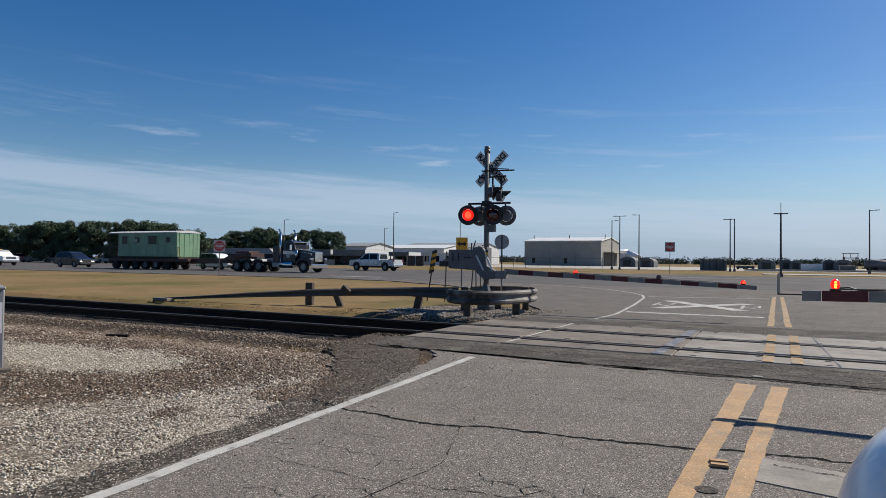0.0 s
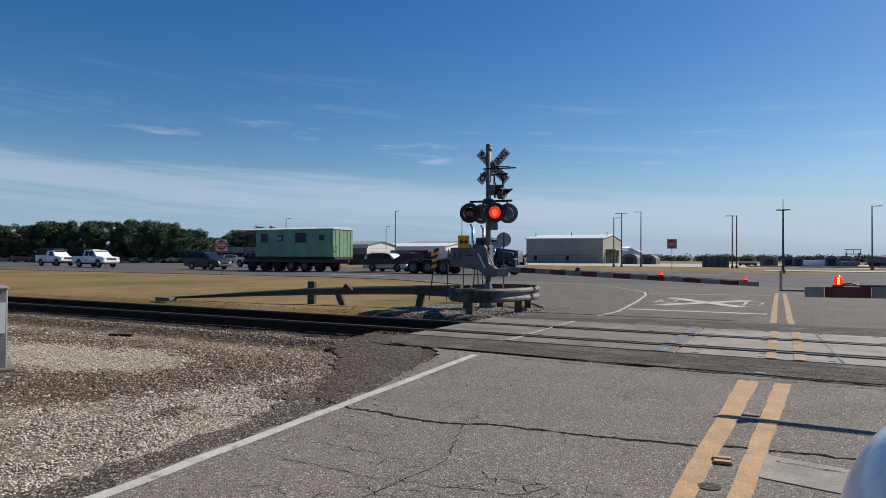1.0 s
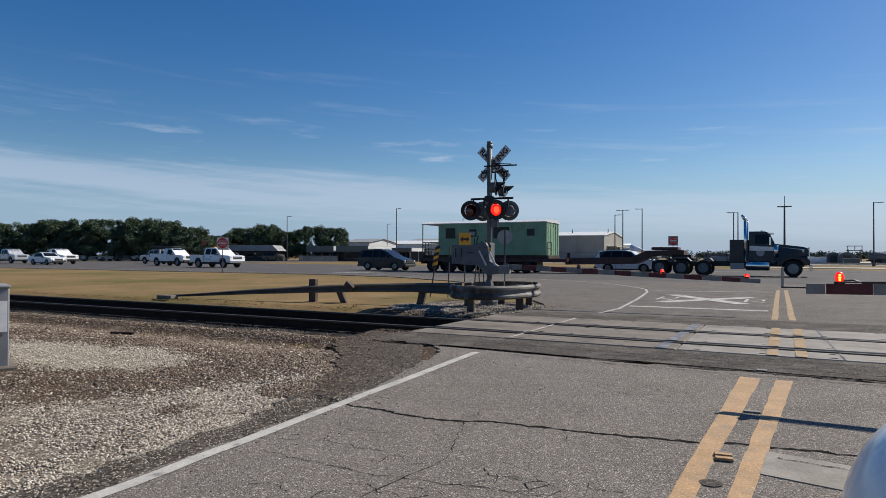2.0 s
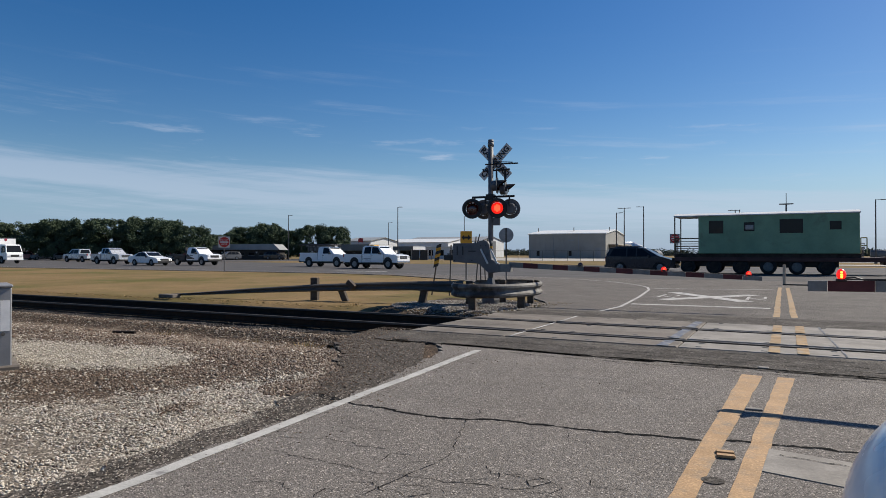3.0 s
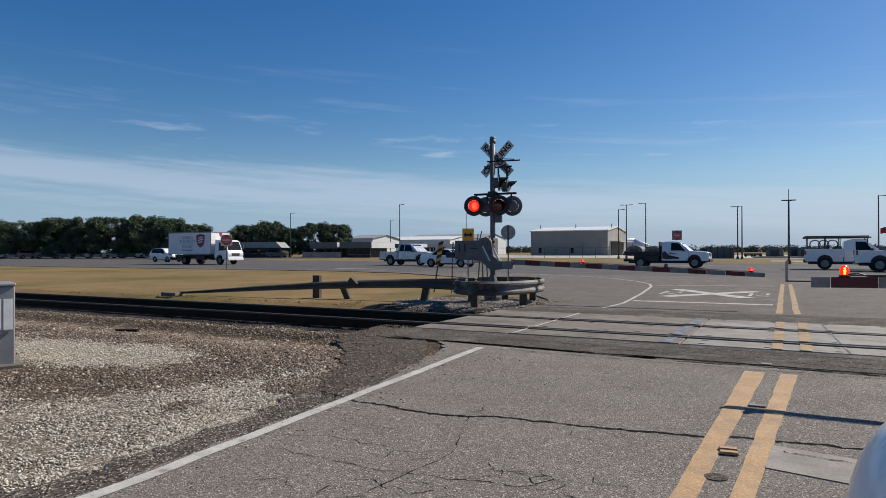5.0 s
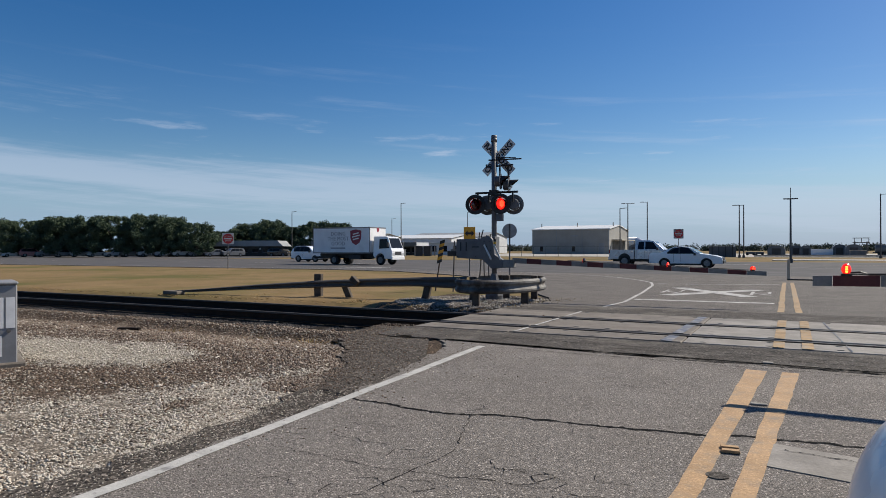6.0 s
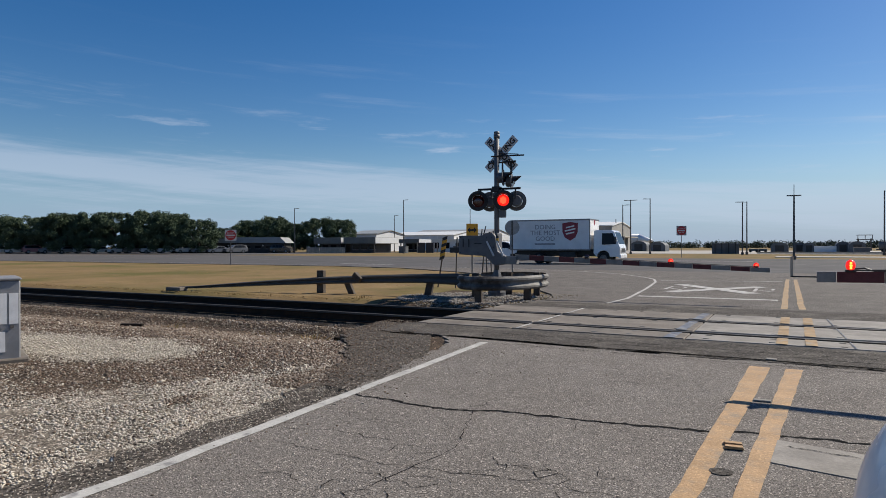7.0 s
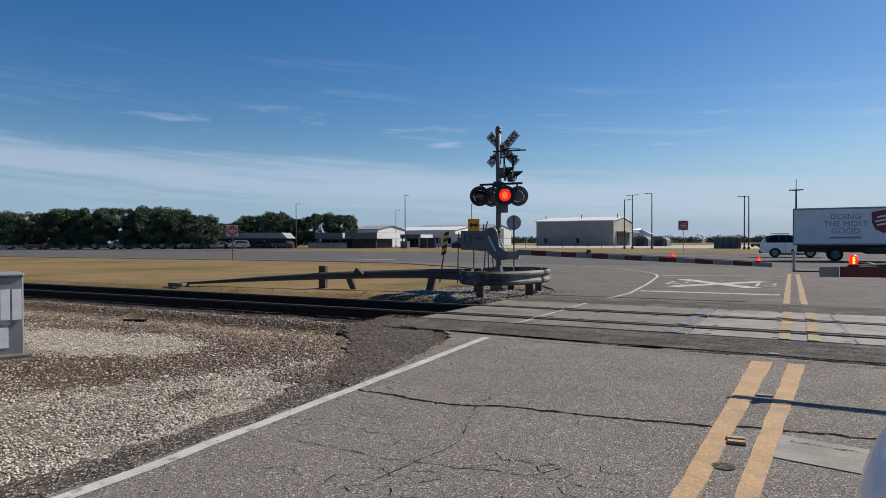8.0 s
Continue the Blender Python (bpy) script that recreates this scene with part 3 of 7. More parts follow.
strip = link("road_strip_far", slab([(-5.5, 12.47), (7, 12.47)] + jitter([(6, 14.2), (-4.7, 13.7), (-5.5, 12.6)], 0.4, 0.07, 6), -0.12, 0.004), "asphalt_dark")
tagged(strip, "dark patched asphalt beyond the rails", "road", kind="structure")
far_edge = jitter([(-5.2, 13.3), (-5.0, 14.4), (-5.5, 16), (-6.6, 18), (-8, 20.5), (-10.5, 24), (-14, 28), (-20, 32), (-26, 33.4)], 0.5, 0.08, 8)
road = link("road_far", slab([(5.5, 33.4), (18, 33.4), (11, 30), (7, 26), (5.6, 20), (5.5, 13.3)] + far_edge, -0.1, 0.0), "asphalt_far")
tagged(road, "grey asphalt side road widening to the highway", "road", kind="structure")
road = link("highway", slab([(-900, 33.4), (900, 33.4), (900, 71), (-900, 71)], -0.1, -0.004), "highway")
tagged(road, "wide grey asphalt highway with several lanes", "road", kind="structure")
lot = link("parking_lot", slab([(-260, 74), (-78, 74), (-78, 128), (-260, 128)], -0.1, 0.0), "highway")
tagged(lot, "asphalt car park beside the highway", "parking lot", kind="structure")
lot = link("apron", slab([(-64, 118), (60, 118), (110, 215), (-90, 215)], -0.1, 0.0), "lot")
tagged(lot, "pale concrete apron round the hangar", "pavement", kind="structure")
lot = link("pavement", slab([(-2, 82), (240, 82), (240, 90), (-2, 90)], -0.1, 0.03), "lot")
tagged(lot, "pale concrete pavement strip beyond the highway", "pavement", kind="structure")


def marking(name, bm, material, label):
    return tagged(link(name, bm, material), label, "road marking", kind="structure")


def wavy(a, b, n, amount, seed):
    rnd = random.Random(seed)
    return [(a[0] + (b[0] - a[0]) * i / n + rnd.uniform(-amount, amount), a[1] + (b[1] - a[1]) * i / n) for i in range(n + 1)]


marking("edge_line", ribbon(wavy((-2.95, -6), (-3.08, 2.04), 30, 0.006, 1) + wavy((-3.09, 2.3), (-3.47, 7.5), 24, 0.006, 2), 0.10, 0.004), "white_line", "worn white edge line")
marking("centre_line", ribbon(wavy((-0.771, -4), (-0.322, 7.26), 60, 0.006, 3), [0.10 + 0.0015 * max(0, i - 33) ** 1.25 for i in range(61)], 0.004), "yellow_line", "yellow centre line")
marking("centre_line", ribbon(wavy((-0.624, -4), (-0.013, 7.26), 60, 0.006, 4), [0.098 + 0.0010 * max(0, i - 33) ** 1.2 for i in range(61)], 0.004), "yellow_line", "yellow centre line")
marking("centre_line", ribbon(wavy((-0.20, 14.2), (-0.25, 27.0), 32, 0.012, 5), 0.12, 0.004), "yellow_worn", "yellow centre line beyond the rails")
marking("centre_line", ribbon(wavy((0.11, 14.2), (0.0, 27.0), 32, 0.012, 6), 0.12, 0.004), "yellow_worn", "yellow centre line beyond the rails")
curve = [(-3.55, 13.9), (-3.45, 15.4), (-3.75, 19), (-4.2, 23), (-4.6, 24.9), (-5.4, 26.7), (-6.8, 29), (-9.2, 31.3), (-13, 33.4), (-22, 35.0), (-60, 35.2), (-220, 35.2)]
fine = []
for a, b in zip(curve, curve[1:]):
    fine += [(a[0] + (b[0] - a[0]) * i / 4, a[1] + (b[1] - a[1]) * i / 4) for i in range(4)]
marking("edge_line", ribbon(fine, 0.085, 0.005), "white_worn", "worn white edge line curving into the highway")
marking("stop_line", ribbon(wavy((-3.4, 16.3), (-0.35, 16.4), 8, 0.0, 7), 0.28, 0.005), "white_worn", "white stop line")
marking("stop_line", ribbon(wavy((-4.2, 24.0), (-0.4, 25.2), 8, 0.0, 7), 0.12, 0.005), "white_worn", "white cross line")
marking("crossing_mark", ribbon([(-3.0, 18.2), (-0.9, 21.6)], 0.46, 0.006), "white_worn", "worn white road crossing mark")
marking("crossing_mark", ribbon([(-0.95, 18.4), (-3.2, 21.8)], 0.46, 0.009), "white_worn", "worn white road crossing mark")
for sx, sy in ((-3.05, 19.9), (-0.75, 20.0)):
    marking("crossing_letter", ribbon([(sx - 0.22, sy - 0.7), (sx - 0.22, sy + 0.7), (sx + 0.2, sy + 0.6), (sx + 0.2, sy), (sx - 0.2, sy - 0.05), (sx + 0.25, sy - 0.75)], 0.09, 0.007), "white_worn", "worn white letter R on the road")
for i in range(-20, 12):
    marking("lane_line", ribbon([(i * 12.0, 49.0), (i * 12.0 + 3.0, 49.0)], 0.13, 0.004), "white_worn", "white broken lane line")
marking("lane_line", ribbon([(-400, 57.8), (400, 57.8)], 0.13, 0.004), "yellow_worn", "yellow highway centre line")
marking("turn_mark", ribbon([(-29.0, 38.0), (-24.6, 38.0)], 0.6, 0.004), "white_worn", "white bar painted on the highway")
marking("turn_mark", ribbon([(-9.5, 58.0), (-3, 58.0)], 0.5, 0.004), "white_worn", "white bar painted on the highway")

# pale patch let into the road
patch = link("concrete_patch", slab([(-0.105, 4.56), (0.62, 4.42), (0.6, 3.92), (-0.13, 4.07)], -0.05, 0.006), "concrete_new")
tagged(patch, "pale filled trench patch across the lane", "road patch", kind="structure")


def crack_line(points, width, seed, z=0.003):
    rnd = random.Random(seed)
    pts = []
    for a, b in zip(points, points[1:]):
        n = max(2, int(math.dist(a, b) / 0.035))
        for i in range(n):
            pts.append((a[0] + (b[0] - a[0]) * i / n, a[1] + (b[1] - a[1]) * i / n))
    off, out, ws = 0.0, [], []
    for p in pts:
        off = off * 0.82 + rnd.uniform(-0.02, 0.02)
        out.append((p[0] + off * 0.4, p[1] + off))
        ws.append(width * rnd.uniform(0.25, 1.5))
    ob = link("crack", ribbon(out, ws, z), "crack")
    return tagged(ob, "dark open crack in the asphalt", "crack", kind="structure")


crack_line([(-3.66, 4.52), (-3.28, 4.4), (-2.69, 4.28), (-2.2, 4.28), (-1.81, 4.42), (-1.4, 4.46), (-1.02, 4.53), (-0.66, 4.58), (-0.48, 4.58), (-0.15, 4.69), (0.32, 4.71), (0.7, 4.75)], 0.034, 1)
crack_line([(-0.05, 4.42), (0.25, 4.36), (0.6, 4.32)], 0.009, 2, 0.010)
crack_line([(-2.9, 3.1), (-2.2, 3.0), (-1.4, 3.15), (-0.7, 3.2)], 0.006, 4)
crack_line([(-2.1, 4.3), (-1.8, 3.5), (-1.9, 2.7)], 0.005, 5)
crack_line([(-3.2, 6.1), (-2.2, 6.3), (-1.2, 6.2)], 0.005, 6)
for i, y in enumerate((7.36, 7.50, 7.62, 7.95, 8.25, 8.6)):
    x = (-3.3, -2.4, -3.5, -2.0, -3.9, -2.6)[i]
    crack_line([(x, y + 0.12), (x + 2.5, y + 0.04), (x + 5.2 - 0.5 * (i % 3), y)], (0.014, 0.009, 0.018, 0.016, 0.016, 0.014)[i], 150 + i, 0.0065)
crack_line([(-12.0, 25.2), (-8.0, 24.6), (-4.3, 24.1)], 0.05, 8)
rnd = random.Random(31)
for i in range(22):
    x, y, a = rnd.uniform(-2.3, -0.9), rnd.uniform(2.5, 3.5), rnd.uniform(0, 6.28)
    crack_line([(x, y), (x + 0.16 * math.cos(a), y + 0.1 * math.sin(a)), (x + 0.28 * math.cos(a + 0.7), y + 0.2 * math.sin(a + 0.7))], 0.005, 40 + i)
for i in range(16):
    x, y, a = rnd.uniform(-3.0, -0.8), rnd.uniform(3.4, 7.0), rnd.uniform(0, 6.28)
    crack_line([(x, y), (x + 0.2 * math.cos(a), y + 0.12 * math.sin(a)), (x + 0.42 * math.cos(a + 0.5), y + 0.25 * math.sin(a + 0.5))], 0.0045, 80 + i)
crack_line([(-3.4, 3.4), (-3.05, 3.3), (-2.7, 3.45), (-2.2, 3.4)], 0.006, 7)

# crossing panels: concrete slabs between and beside the rails, each with lifting sockets
PANEL_X = [-5.35, -3.72, -1.28, 2.3, 6.1]


def panel_mesh(w, d):
    return box(0.006, w - 0.006, 0, d, -0.2, 0.0, 0.012)


holes = bmesh.new()
for row, (y0, y1) in enumerate(((8.96, 9.55), (9.86, 11.04), (11.36, 12.44))):
    for i, (x0, x1) in enumerate(zip(PANEL_X, PANEL_X[1:])):
        new_one = i in (2, 3)
        ob = link("crossing_panel", panel_mesh(x1 - x0, y1 - y0), "concrete_new" if new_one else "concrete")
        ob.location = (x0, y0, 0.010 + 0.003 * ((i + row) % 2))
        tagged(ob, "worn concrete crossing panel between the rails" if row == 1 else "worn concrete crossing panel beside a rail", "crossing panel", "crossing panels", kind="structure")
        if i in (1, 2, 3):
            for sx in np.linspace(0.25, x1 - x0 - 0.25, 5):
                for sy in (0.12, y1 - y0 - 0.12):
                    box(x0 + sx - 0.035, x0 + sx + 0.035, y0 + sy - 0.016, y0 + sy + 0.016, 0.012, 0.0155, bm=holes)
tagged(link("panel_sockets", holes, "black"), "small dark bolt sockets in the crossing panels", "bolt sockets", kind="structure")
for y0, y1 in ((8.97, 9.54), (9.87, 11.03), (11.37, 12.43)):
    for xa, xb in ((-0.22, -0.08), (0.1, 0.24)):
        marking("centre_line", ribbon([(xa + 0.07, y0), (xa + 0.07, y1)], 0.13, 0.019), "yellow_worn", "faded yellow centre line on the crossing panels")
    marking("survey_mark", ribbon([(-1.55 + 0.02 * y0 - 0.1, y0), (-1.55 + 0.02 * y1 - 0.1, y1)], 0.14, 0.019), "blue_paint", "faded blue paint mark on the crossing panels")
    marking("survey_mark", ribbon([(0.62 - 0.05 * (y0 - 9), y0), (0.62 - 0.05 * (y1 - 9), y1)], 0.016, 0.019), "blue_paint", "thin blue paint mark on the crossing panels")
    marking("edge_line", ribbon([(-3.62, y0), (-3.62, y1)], 0.05, 0.019), "white_worn", "faded white edge line on the crossing panels")


def rail(y):
    prof = [(-0.075, -0.172), (0.075, -0.172), (0.075, -0.16), (0.012, -0.14), (0.009, -0.045), (0.036, -0.034), (0.036, -0.004), (0.03, 0.0), (-0.03, 0.0), (-0.036, -0.004), (-0.036, -0.034), (-0.009, -0.045), (-0.012, -0.14), (-0.075, -0.16)]
    t = thing("rail", "dark rusty steel rail with a worn head", "rail", pose(0, y, 0), group="running rails")
    for name, outline, material in (("rail_web", prof[:6] + prof[10:], "rail_steel"), ("rail_head", prof[5:11], "rail_top")):
        bm = bmesh.new()
        rings = [[bm.verts.new((x, a, b + 0.014)) for a, b in outline] for x in (-420, -60, -20, -5.5, 8, 40, 420)]
        n = len(outline)
        for r0, r1 in zip(rings, rings[1:]):
            for k in range(n):
                bm.faces.new((r0[k], r1[k], r1[(k + 1) % n], r0[(k + 1) % n]))
        bmesh.ops.recalc_face_normals(bm, faces=bm.faces)
        part(name, bm, material, t)
    return t


for y in RAILS:
    rail(y)
    for s in (-1, 1):
        gap = link("flangeway", slab([(-5.4, y + s * 0.10 - 0.07), (6.1, y + s * 0.10 - 0.07), (6.1, y + s * 0.10 + 0.07), (-5.4, y + s * 0.10 + 0.07)], -0.18, -0.06), "crack")
        tagged(gap, "dark open flangeway beside the rail", "flangeway", kind="structure")
for i in range(60):
    x = -5.9 - 0.55 * i
    if i == 0:
        tie = link("railway_tie", box(-0.115, 0.115, -1.3, 1.3, -0.16, 0.0, 0.012), "tie")
        tagged(tie, "dark creosoted wooden railway tie", "railway tie", "railway ties")
    else:
        tie = copy_thing(tie, Matrix())
    tie.matrix_basis = pose(x, 10.45, -0.185 + 0.004 * math.sin(i * 7), 0, 0, 1.5 * math.sin(i * 3.3))


# ---- loose stones, grass blades: too many to count ----
def rock_template(rnd):
    bm = bmesh.new()
    for p in ((1, 0, 0), (0, 1, 0), (-1, 0, 0), (0, -1, 0), (0, 0, 1), (0, 0, -0.7)):
        bm.verts.new(p)
    bm.verts.ensure_lookup_table()
    for a, b in ((0, 1), (1, 2), (2, 3), (3, 0)):
        bm.faces.new((bm.verts[a], bm.verts[b], bm.verts[4]))
        bm.faces.new((bm.verts[b], bm.verts[a], bm.verts[5]))
    bm.verts.index_update()
    for v in bm.verts:
        v.co = (v.co + Vector((rnd.uniform(-0.3, 0.3), rnd.uniform(-0.3, 0.3), rnd.uniform(-0.2, 0.2)))) * rnd.uniform(0.75, 1.2)
        v.co.z *= 0.7
    co = np.array([v.co[:] for v in bm.verts])
    fa = np.array([[v.index for v in f.verts] for f in bm.faces])
    bm.free()
    return co, fa


def scatter_rocks(name, label, material, spots, seed):
    """One joined mesh of stones; spots: rows of x, y, z, size."""
    rng, rnd = np.random.default_rng(seed), random.Random(seed)
    temps = [rock_template(rnd) for _ in range(16)]
    cos, fas, base = [], [], 0
    for x, y, z, s in spots:
        co, fa = temps[rng.integers(16)]
        a = rng.uniform(0, 6.28)
        c, sn = math.cos(a), math.sin(a)
        stretch = rng.uniform(0.75, 1.35)
        p = co * (s * stretch, s, s * rng.uniform(0.7, 1.1))
        p = np.stack([p[:, 0] * c - p[:, 1] * sn + x, p[:, 0] * sn + p[:, 1] * c + y, p[:, 2] + z + s * 0.25], 1)
        cos.append(p)
        fas.append(fa + base)
        base += len(co)
    co, fa = np.concatenate(cos), np.concatenate(fas)
    me = bpy.data.meshes.new(name)
    me.vertices.add(len(co))
    me.vertices.foreach_set("co", co.ravel())
    me.loops.add(fa.size)
    me.loops.foreach_set("vertex_index", fa.ravel())
    me.polygons.add(len(fa))
    me.polygons.foreach_set("loop_start", np.arange(0, fa.size, 3))
    me.update(calc_edges=True)
    me.materials.append(M[material])
    return tagged(new(name, me), label, "gravel", kind="stuff")


def asphalt_edge(y):
    table = [(-14, -3.42), (2, -3.45), (4.4, -3.72), (5.6, -4.25), (6.6, -4.95), (7.5, -5.7), (9, -6.0), (12.4, -5.6)]
    for (ya, xa), (yb, xb) in zip(table, table[1:]):
        if ya <= y <= yb:
            return xa + (xb - xa) * (y - ya) / (yb - ya)
    return -5.6


def ballast_edge(x):
    """Where the pale shoulder gravel gives way to brown ballast."""
    return 3.3 + 1.45 * max(0.0, x + 5.7) + 0.5 * max(0.0, -6.0 - x)


rng = np.random.default_rng(11)
pale, brown = [], []
bed_shade = []
while len(pale) + len(brown) + len(bed_shade) < 215000:
    y = 0.6 + 11.4 * rng.random() ** 0.85
    spill = 0.35 * rng.exponential() * (1.6 if y > 5.5 else 0.7) if rng.random() < 0.04 else -1.0
    x = asphalt_edge(y) + spill if spill > 0 else asphalt_edge(y) + 0.05 - (16 * rng.random() ** 1.5) * (0.35 + 0.65 * min(1, y / 7))
    if 9.5 < y < 11.4 and abs(x) < 5.5:
        continue
    edge = ballast_edge(x) + 1.0 * noise.noise((x * 0.6, y * 0.6, 2)) + rng.normal() * 0.45
    patchy = noise.noise((x * 0.9, y * 0.9, 7))
    s = rng.uniform(0.0042, 0.0125) * (1 + 0.085 * y)
    if rng.random() < 0.02 and y > 4:
        s *= 2.0
    # stones on the track bed, coloured near black in place of shade
    if y > 9.15 and x < -5.4:
        bed_shade.append((x, y, ground_z(x, y), s))
        continue
    if y > edge or (patchy > 0.14 and y > 3.4) or rng.random() < 0.12:
        if spill < 0 and ((x + 8.0) / 2.1) ** 2 + ((y - 5.0) / 0.8) ** 2 < 0.8 + 1.2 * patchy + 0.5 * rng.random():
            pale.append((x, y, ground_z(x, y) + 0.01, s * 0.8))
            continue
        if spill < 0 and rng.random() < 0.14:
            pale.append((x, y, ground_z(x, y), s * 0.9))
            continue
        brown.append((x, y, ground_z(x, y) if spill < 0 else 0.0, s if spill < 0 else s * 0.6))
    else:
        pale.append((x, y, ground_z(x, y) if spill < 0 else 0.0, s * (0.85 if spill < 0 else 0.5)))
scatter_rocks("gravel", "pale limestone gravel beside the road", "stone_pale", pale, 5)
scatter_rocks("dark_ballast", "ballast between the rails, coloured near black for shade", "stone_shade", bed_shade, 7)
scatter_rocks("ballast", "brown crushed-stone track ballast", "stone_brown", brown, 6)
ring = []
for _ in range(6000):
    a, r = rng.uniform(0, 6.283), 2.0 * math.sqrt(rng.random())
    x, y = -6.75 + r * 1.05 * math.cos(a), 14.4 + r * 0.95 * math.sin(a)
    if y > 12.6:
        ring.append((x, y, ground_z(x, y), rng.uniform(0.012, 0.032)))
scatter_rocks("signal_gravel", "grey crushed stone round the signal base, darkened as shaded", "stone_grey_shaded", ring, 8)


def scatter_blades():
    rng = np.random.default_rng(21)
    n = 30000
    x = -5.0 - 42 * rng.random(n) ** 1.15
    y = 12.5 + 20.0 * rng.random(n) ** 1.5
    keep = ((x + 6.75) ** 2 + (y - 14.6) ** 2 > 1.9 ** 2) & (x < np.interp(y, [12.4, 14.4, 16, 18, 20.5, 24, 28, 32, 33.4], [-5.6, -5.4, -5.7, -6.8, -8.2, -10.7, -14.2, -20.2, -26.2]))
    x, y = x[keep], y[keep]
    n = len(x)
    a, h, w = rng.uniform(0, 6.283, n), rng.uniform(0.002, 0.010, n), rng.uniform(0.006, 0.016, n) * (1 + y / 25)
    lean = rng.normal(0, 0.03, (n, 2))
    co = np.zeros((n, 3, 3))
    dx, dy = np.cos(a) * w, np.sin(a) * w
    co[:, 0], co[:, 1] = np.stack([x - dx, y - dy, -0.05 + 0 * x], 1), np.stack([x + dx, y + dy, -0.05 + 0 * x], 1)
    co[:, 2] = np.stack([x + lean[:, 0], y + lean[:, 1], h - 0.04], 1)
    me = bpy.data.meshes.new("grass")
    me.from_pydata(co.reshape(-1, 3).tolist(), [], np.arange(n * 3).reshape(-1, 3).tolist())
    me.materials.append(M["blades"])
    return tagged(new("grass", me), "short dry mown grass, straw and green blades", "grass", kind="stuff")


scatter_blades()


def weeds(spots, spread=0.25, high=0.08, count=50):
    rnd = random.Random(4)
    bm = bmesh.new()
    for cx, cy in spots:
        for _ in range(count):
            a, r = rnd.uniform(0, 6.28), rnd.uniform(0, spread)
            px, py = r * math.cos(a), r * math.sin(a)
            w, h, b, z = rnd.uniform(0.006, 0.012), rnd.uniform(0.4, 1.0) * high, rnd.uniform(0, 6.28), ground_z(cx, cy)
            bm.faces.new([bm.verts.new((cx + p[0], cy + p[1], z + p[2])) for p in ((px - w * math.cos(b), py - w * math.sin(b), -0.03), (px + w * math.cos(b), py + w * math.sin(b), -0.03), (px * 1.5, py * 1.5, h))])
    return tagged(link("weeds", bm, "blades"), "dry straw-coloured weeds in the gravel", "weeds", kind="stuff")


weeds(((-5.1, 14.2), (-5.3, 14.9), (-4.95, 15.6), (-8.4, 13.9), (-9.4, 13.1), (-6.9, 8.2), (-5.6, 7.6), (-8.0, 8.3), (-10.2, 8.2), (-5.35, 13.3), (-4.9, 14.6), (-5.0, 15.1), (-5.2, 15.4), (-5.3, 14.4)), 0.32)

# ---- crossing signal, gates, guard rail, cabinet ----
MAST = (-6.66, 15.15)


def disc(r, t, n=28, bm=None, at=(0, 0, 0)):
    """A round plate that faces -y."""
    return tube((at[0], at[1] - t / 2, at[2]), (at[0], at[1] + t / 2, at[2]), r, n=n, bm=bm)


def hood(r, length, bm=None):
    """A visor over the upper part of a lamp that faces -y."""
    one = bmesh.new()
    arc = [radians(-25 + 230 * i / 18) for i in range(19)]
    rows = []
    for rr in (r, r + 0.008):
        back = [one.verts.new((rr * math.cos(a), 0, rr * math.sin(a))) for a in arc]
        front = [one.verts.new((rr * math.cos(a), -length * (0.25 + 0.75 * max(0, math.sin(a))), rr * math.sin(a))) for a in arc]
        rows.append((back, front))
        for i in range(18):
            one.faces.new((back[i], back[i + 1], front[i + 1], front[i]))
    for i in range(18):
        one.faces.new((rows[0][1][i], rows[0][1][i + 1], rows[1][1][i + 1], rows[1][1][i]))
    bmesh.ops.recalc_face_normals(one, faces=one.faces)
    return merge(bm, one)


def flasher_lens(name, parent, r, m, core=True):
    """A lens with a lit face and a dark glass face; turning it imitates the lamp's flashing."""
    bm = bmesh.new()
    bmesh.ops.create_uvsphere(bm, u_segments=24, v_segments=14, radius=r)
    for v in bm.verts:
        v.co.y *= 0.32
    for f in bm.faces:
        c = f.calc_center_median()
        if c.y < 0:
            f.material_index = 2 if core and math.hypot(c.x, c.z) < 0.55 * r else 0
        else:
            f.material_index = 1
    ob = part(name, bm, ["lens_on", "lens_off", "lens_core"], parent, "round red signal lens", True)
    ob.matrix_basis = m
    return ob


def lamp_head(mast, x, z, y, turn, name="lamp", size=1.0, paint="black"):
    """Round target plate, visor and lens, facing the given turn about the mast."""
    m = pose(x, y, z, 0, 0, turn)
    ring_bm = bmesh.new()
    n, ro, ri = 32, 0.255, 0.155
    loops = [[ring_bm.verts.new((rr * math.cos(2 * math.pi * i / n), yy, rr * math.sin(2 * math.pi * i / n))) for i in range(n)] for rr, yy in ((ri, -0.012), (ro, -0.012), (ro, 0.012), (ri, 0.012))]
    for k in range(4):
        for i in range(n):
            j = (i + 1) % n
            ring_bm.faces.new((loops[k][i], loops[k][j], loops[(k + 1) % 4][j], loops[(k + 1) % 4][i]))
    bmesh.ops.recalc_face_normals(ring_bm, faces=ring_bm.faces)
    plate = part(name, ring_bm, paint, mast, "black round signal lamp with a visor")
    plate.matrix_basis = m @ Matrix.Scale(size, 4)
    part("visor", hood(0.162, 0.30), "black", plate)
    bm = tube((0, 0.16, 0), (0, 0.19, 0), 0.155, 0.12, n=20)
    tube((0, 0.012, 0), (0, 0.16, 0), 0.165, 0.165, n=20, bm=bm, caps=False)
    part("housing", bm, paint, plate)
    return plate


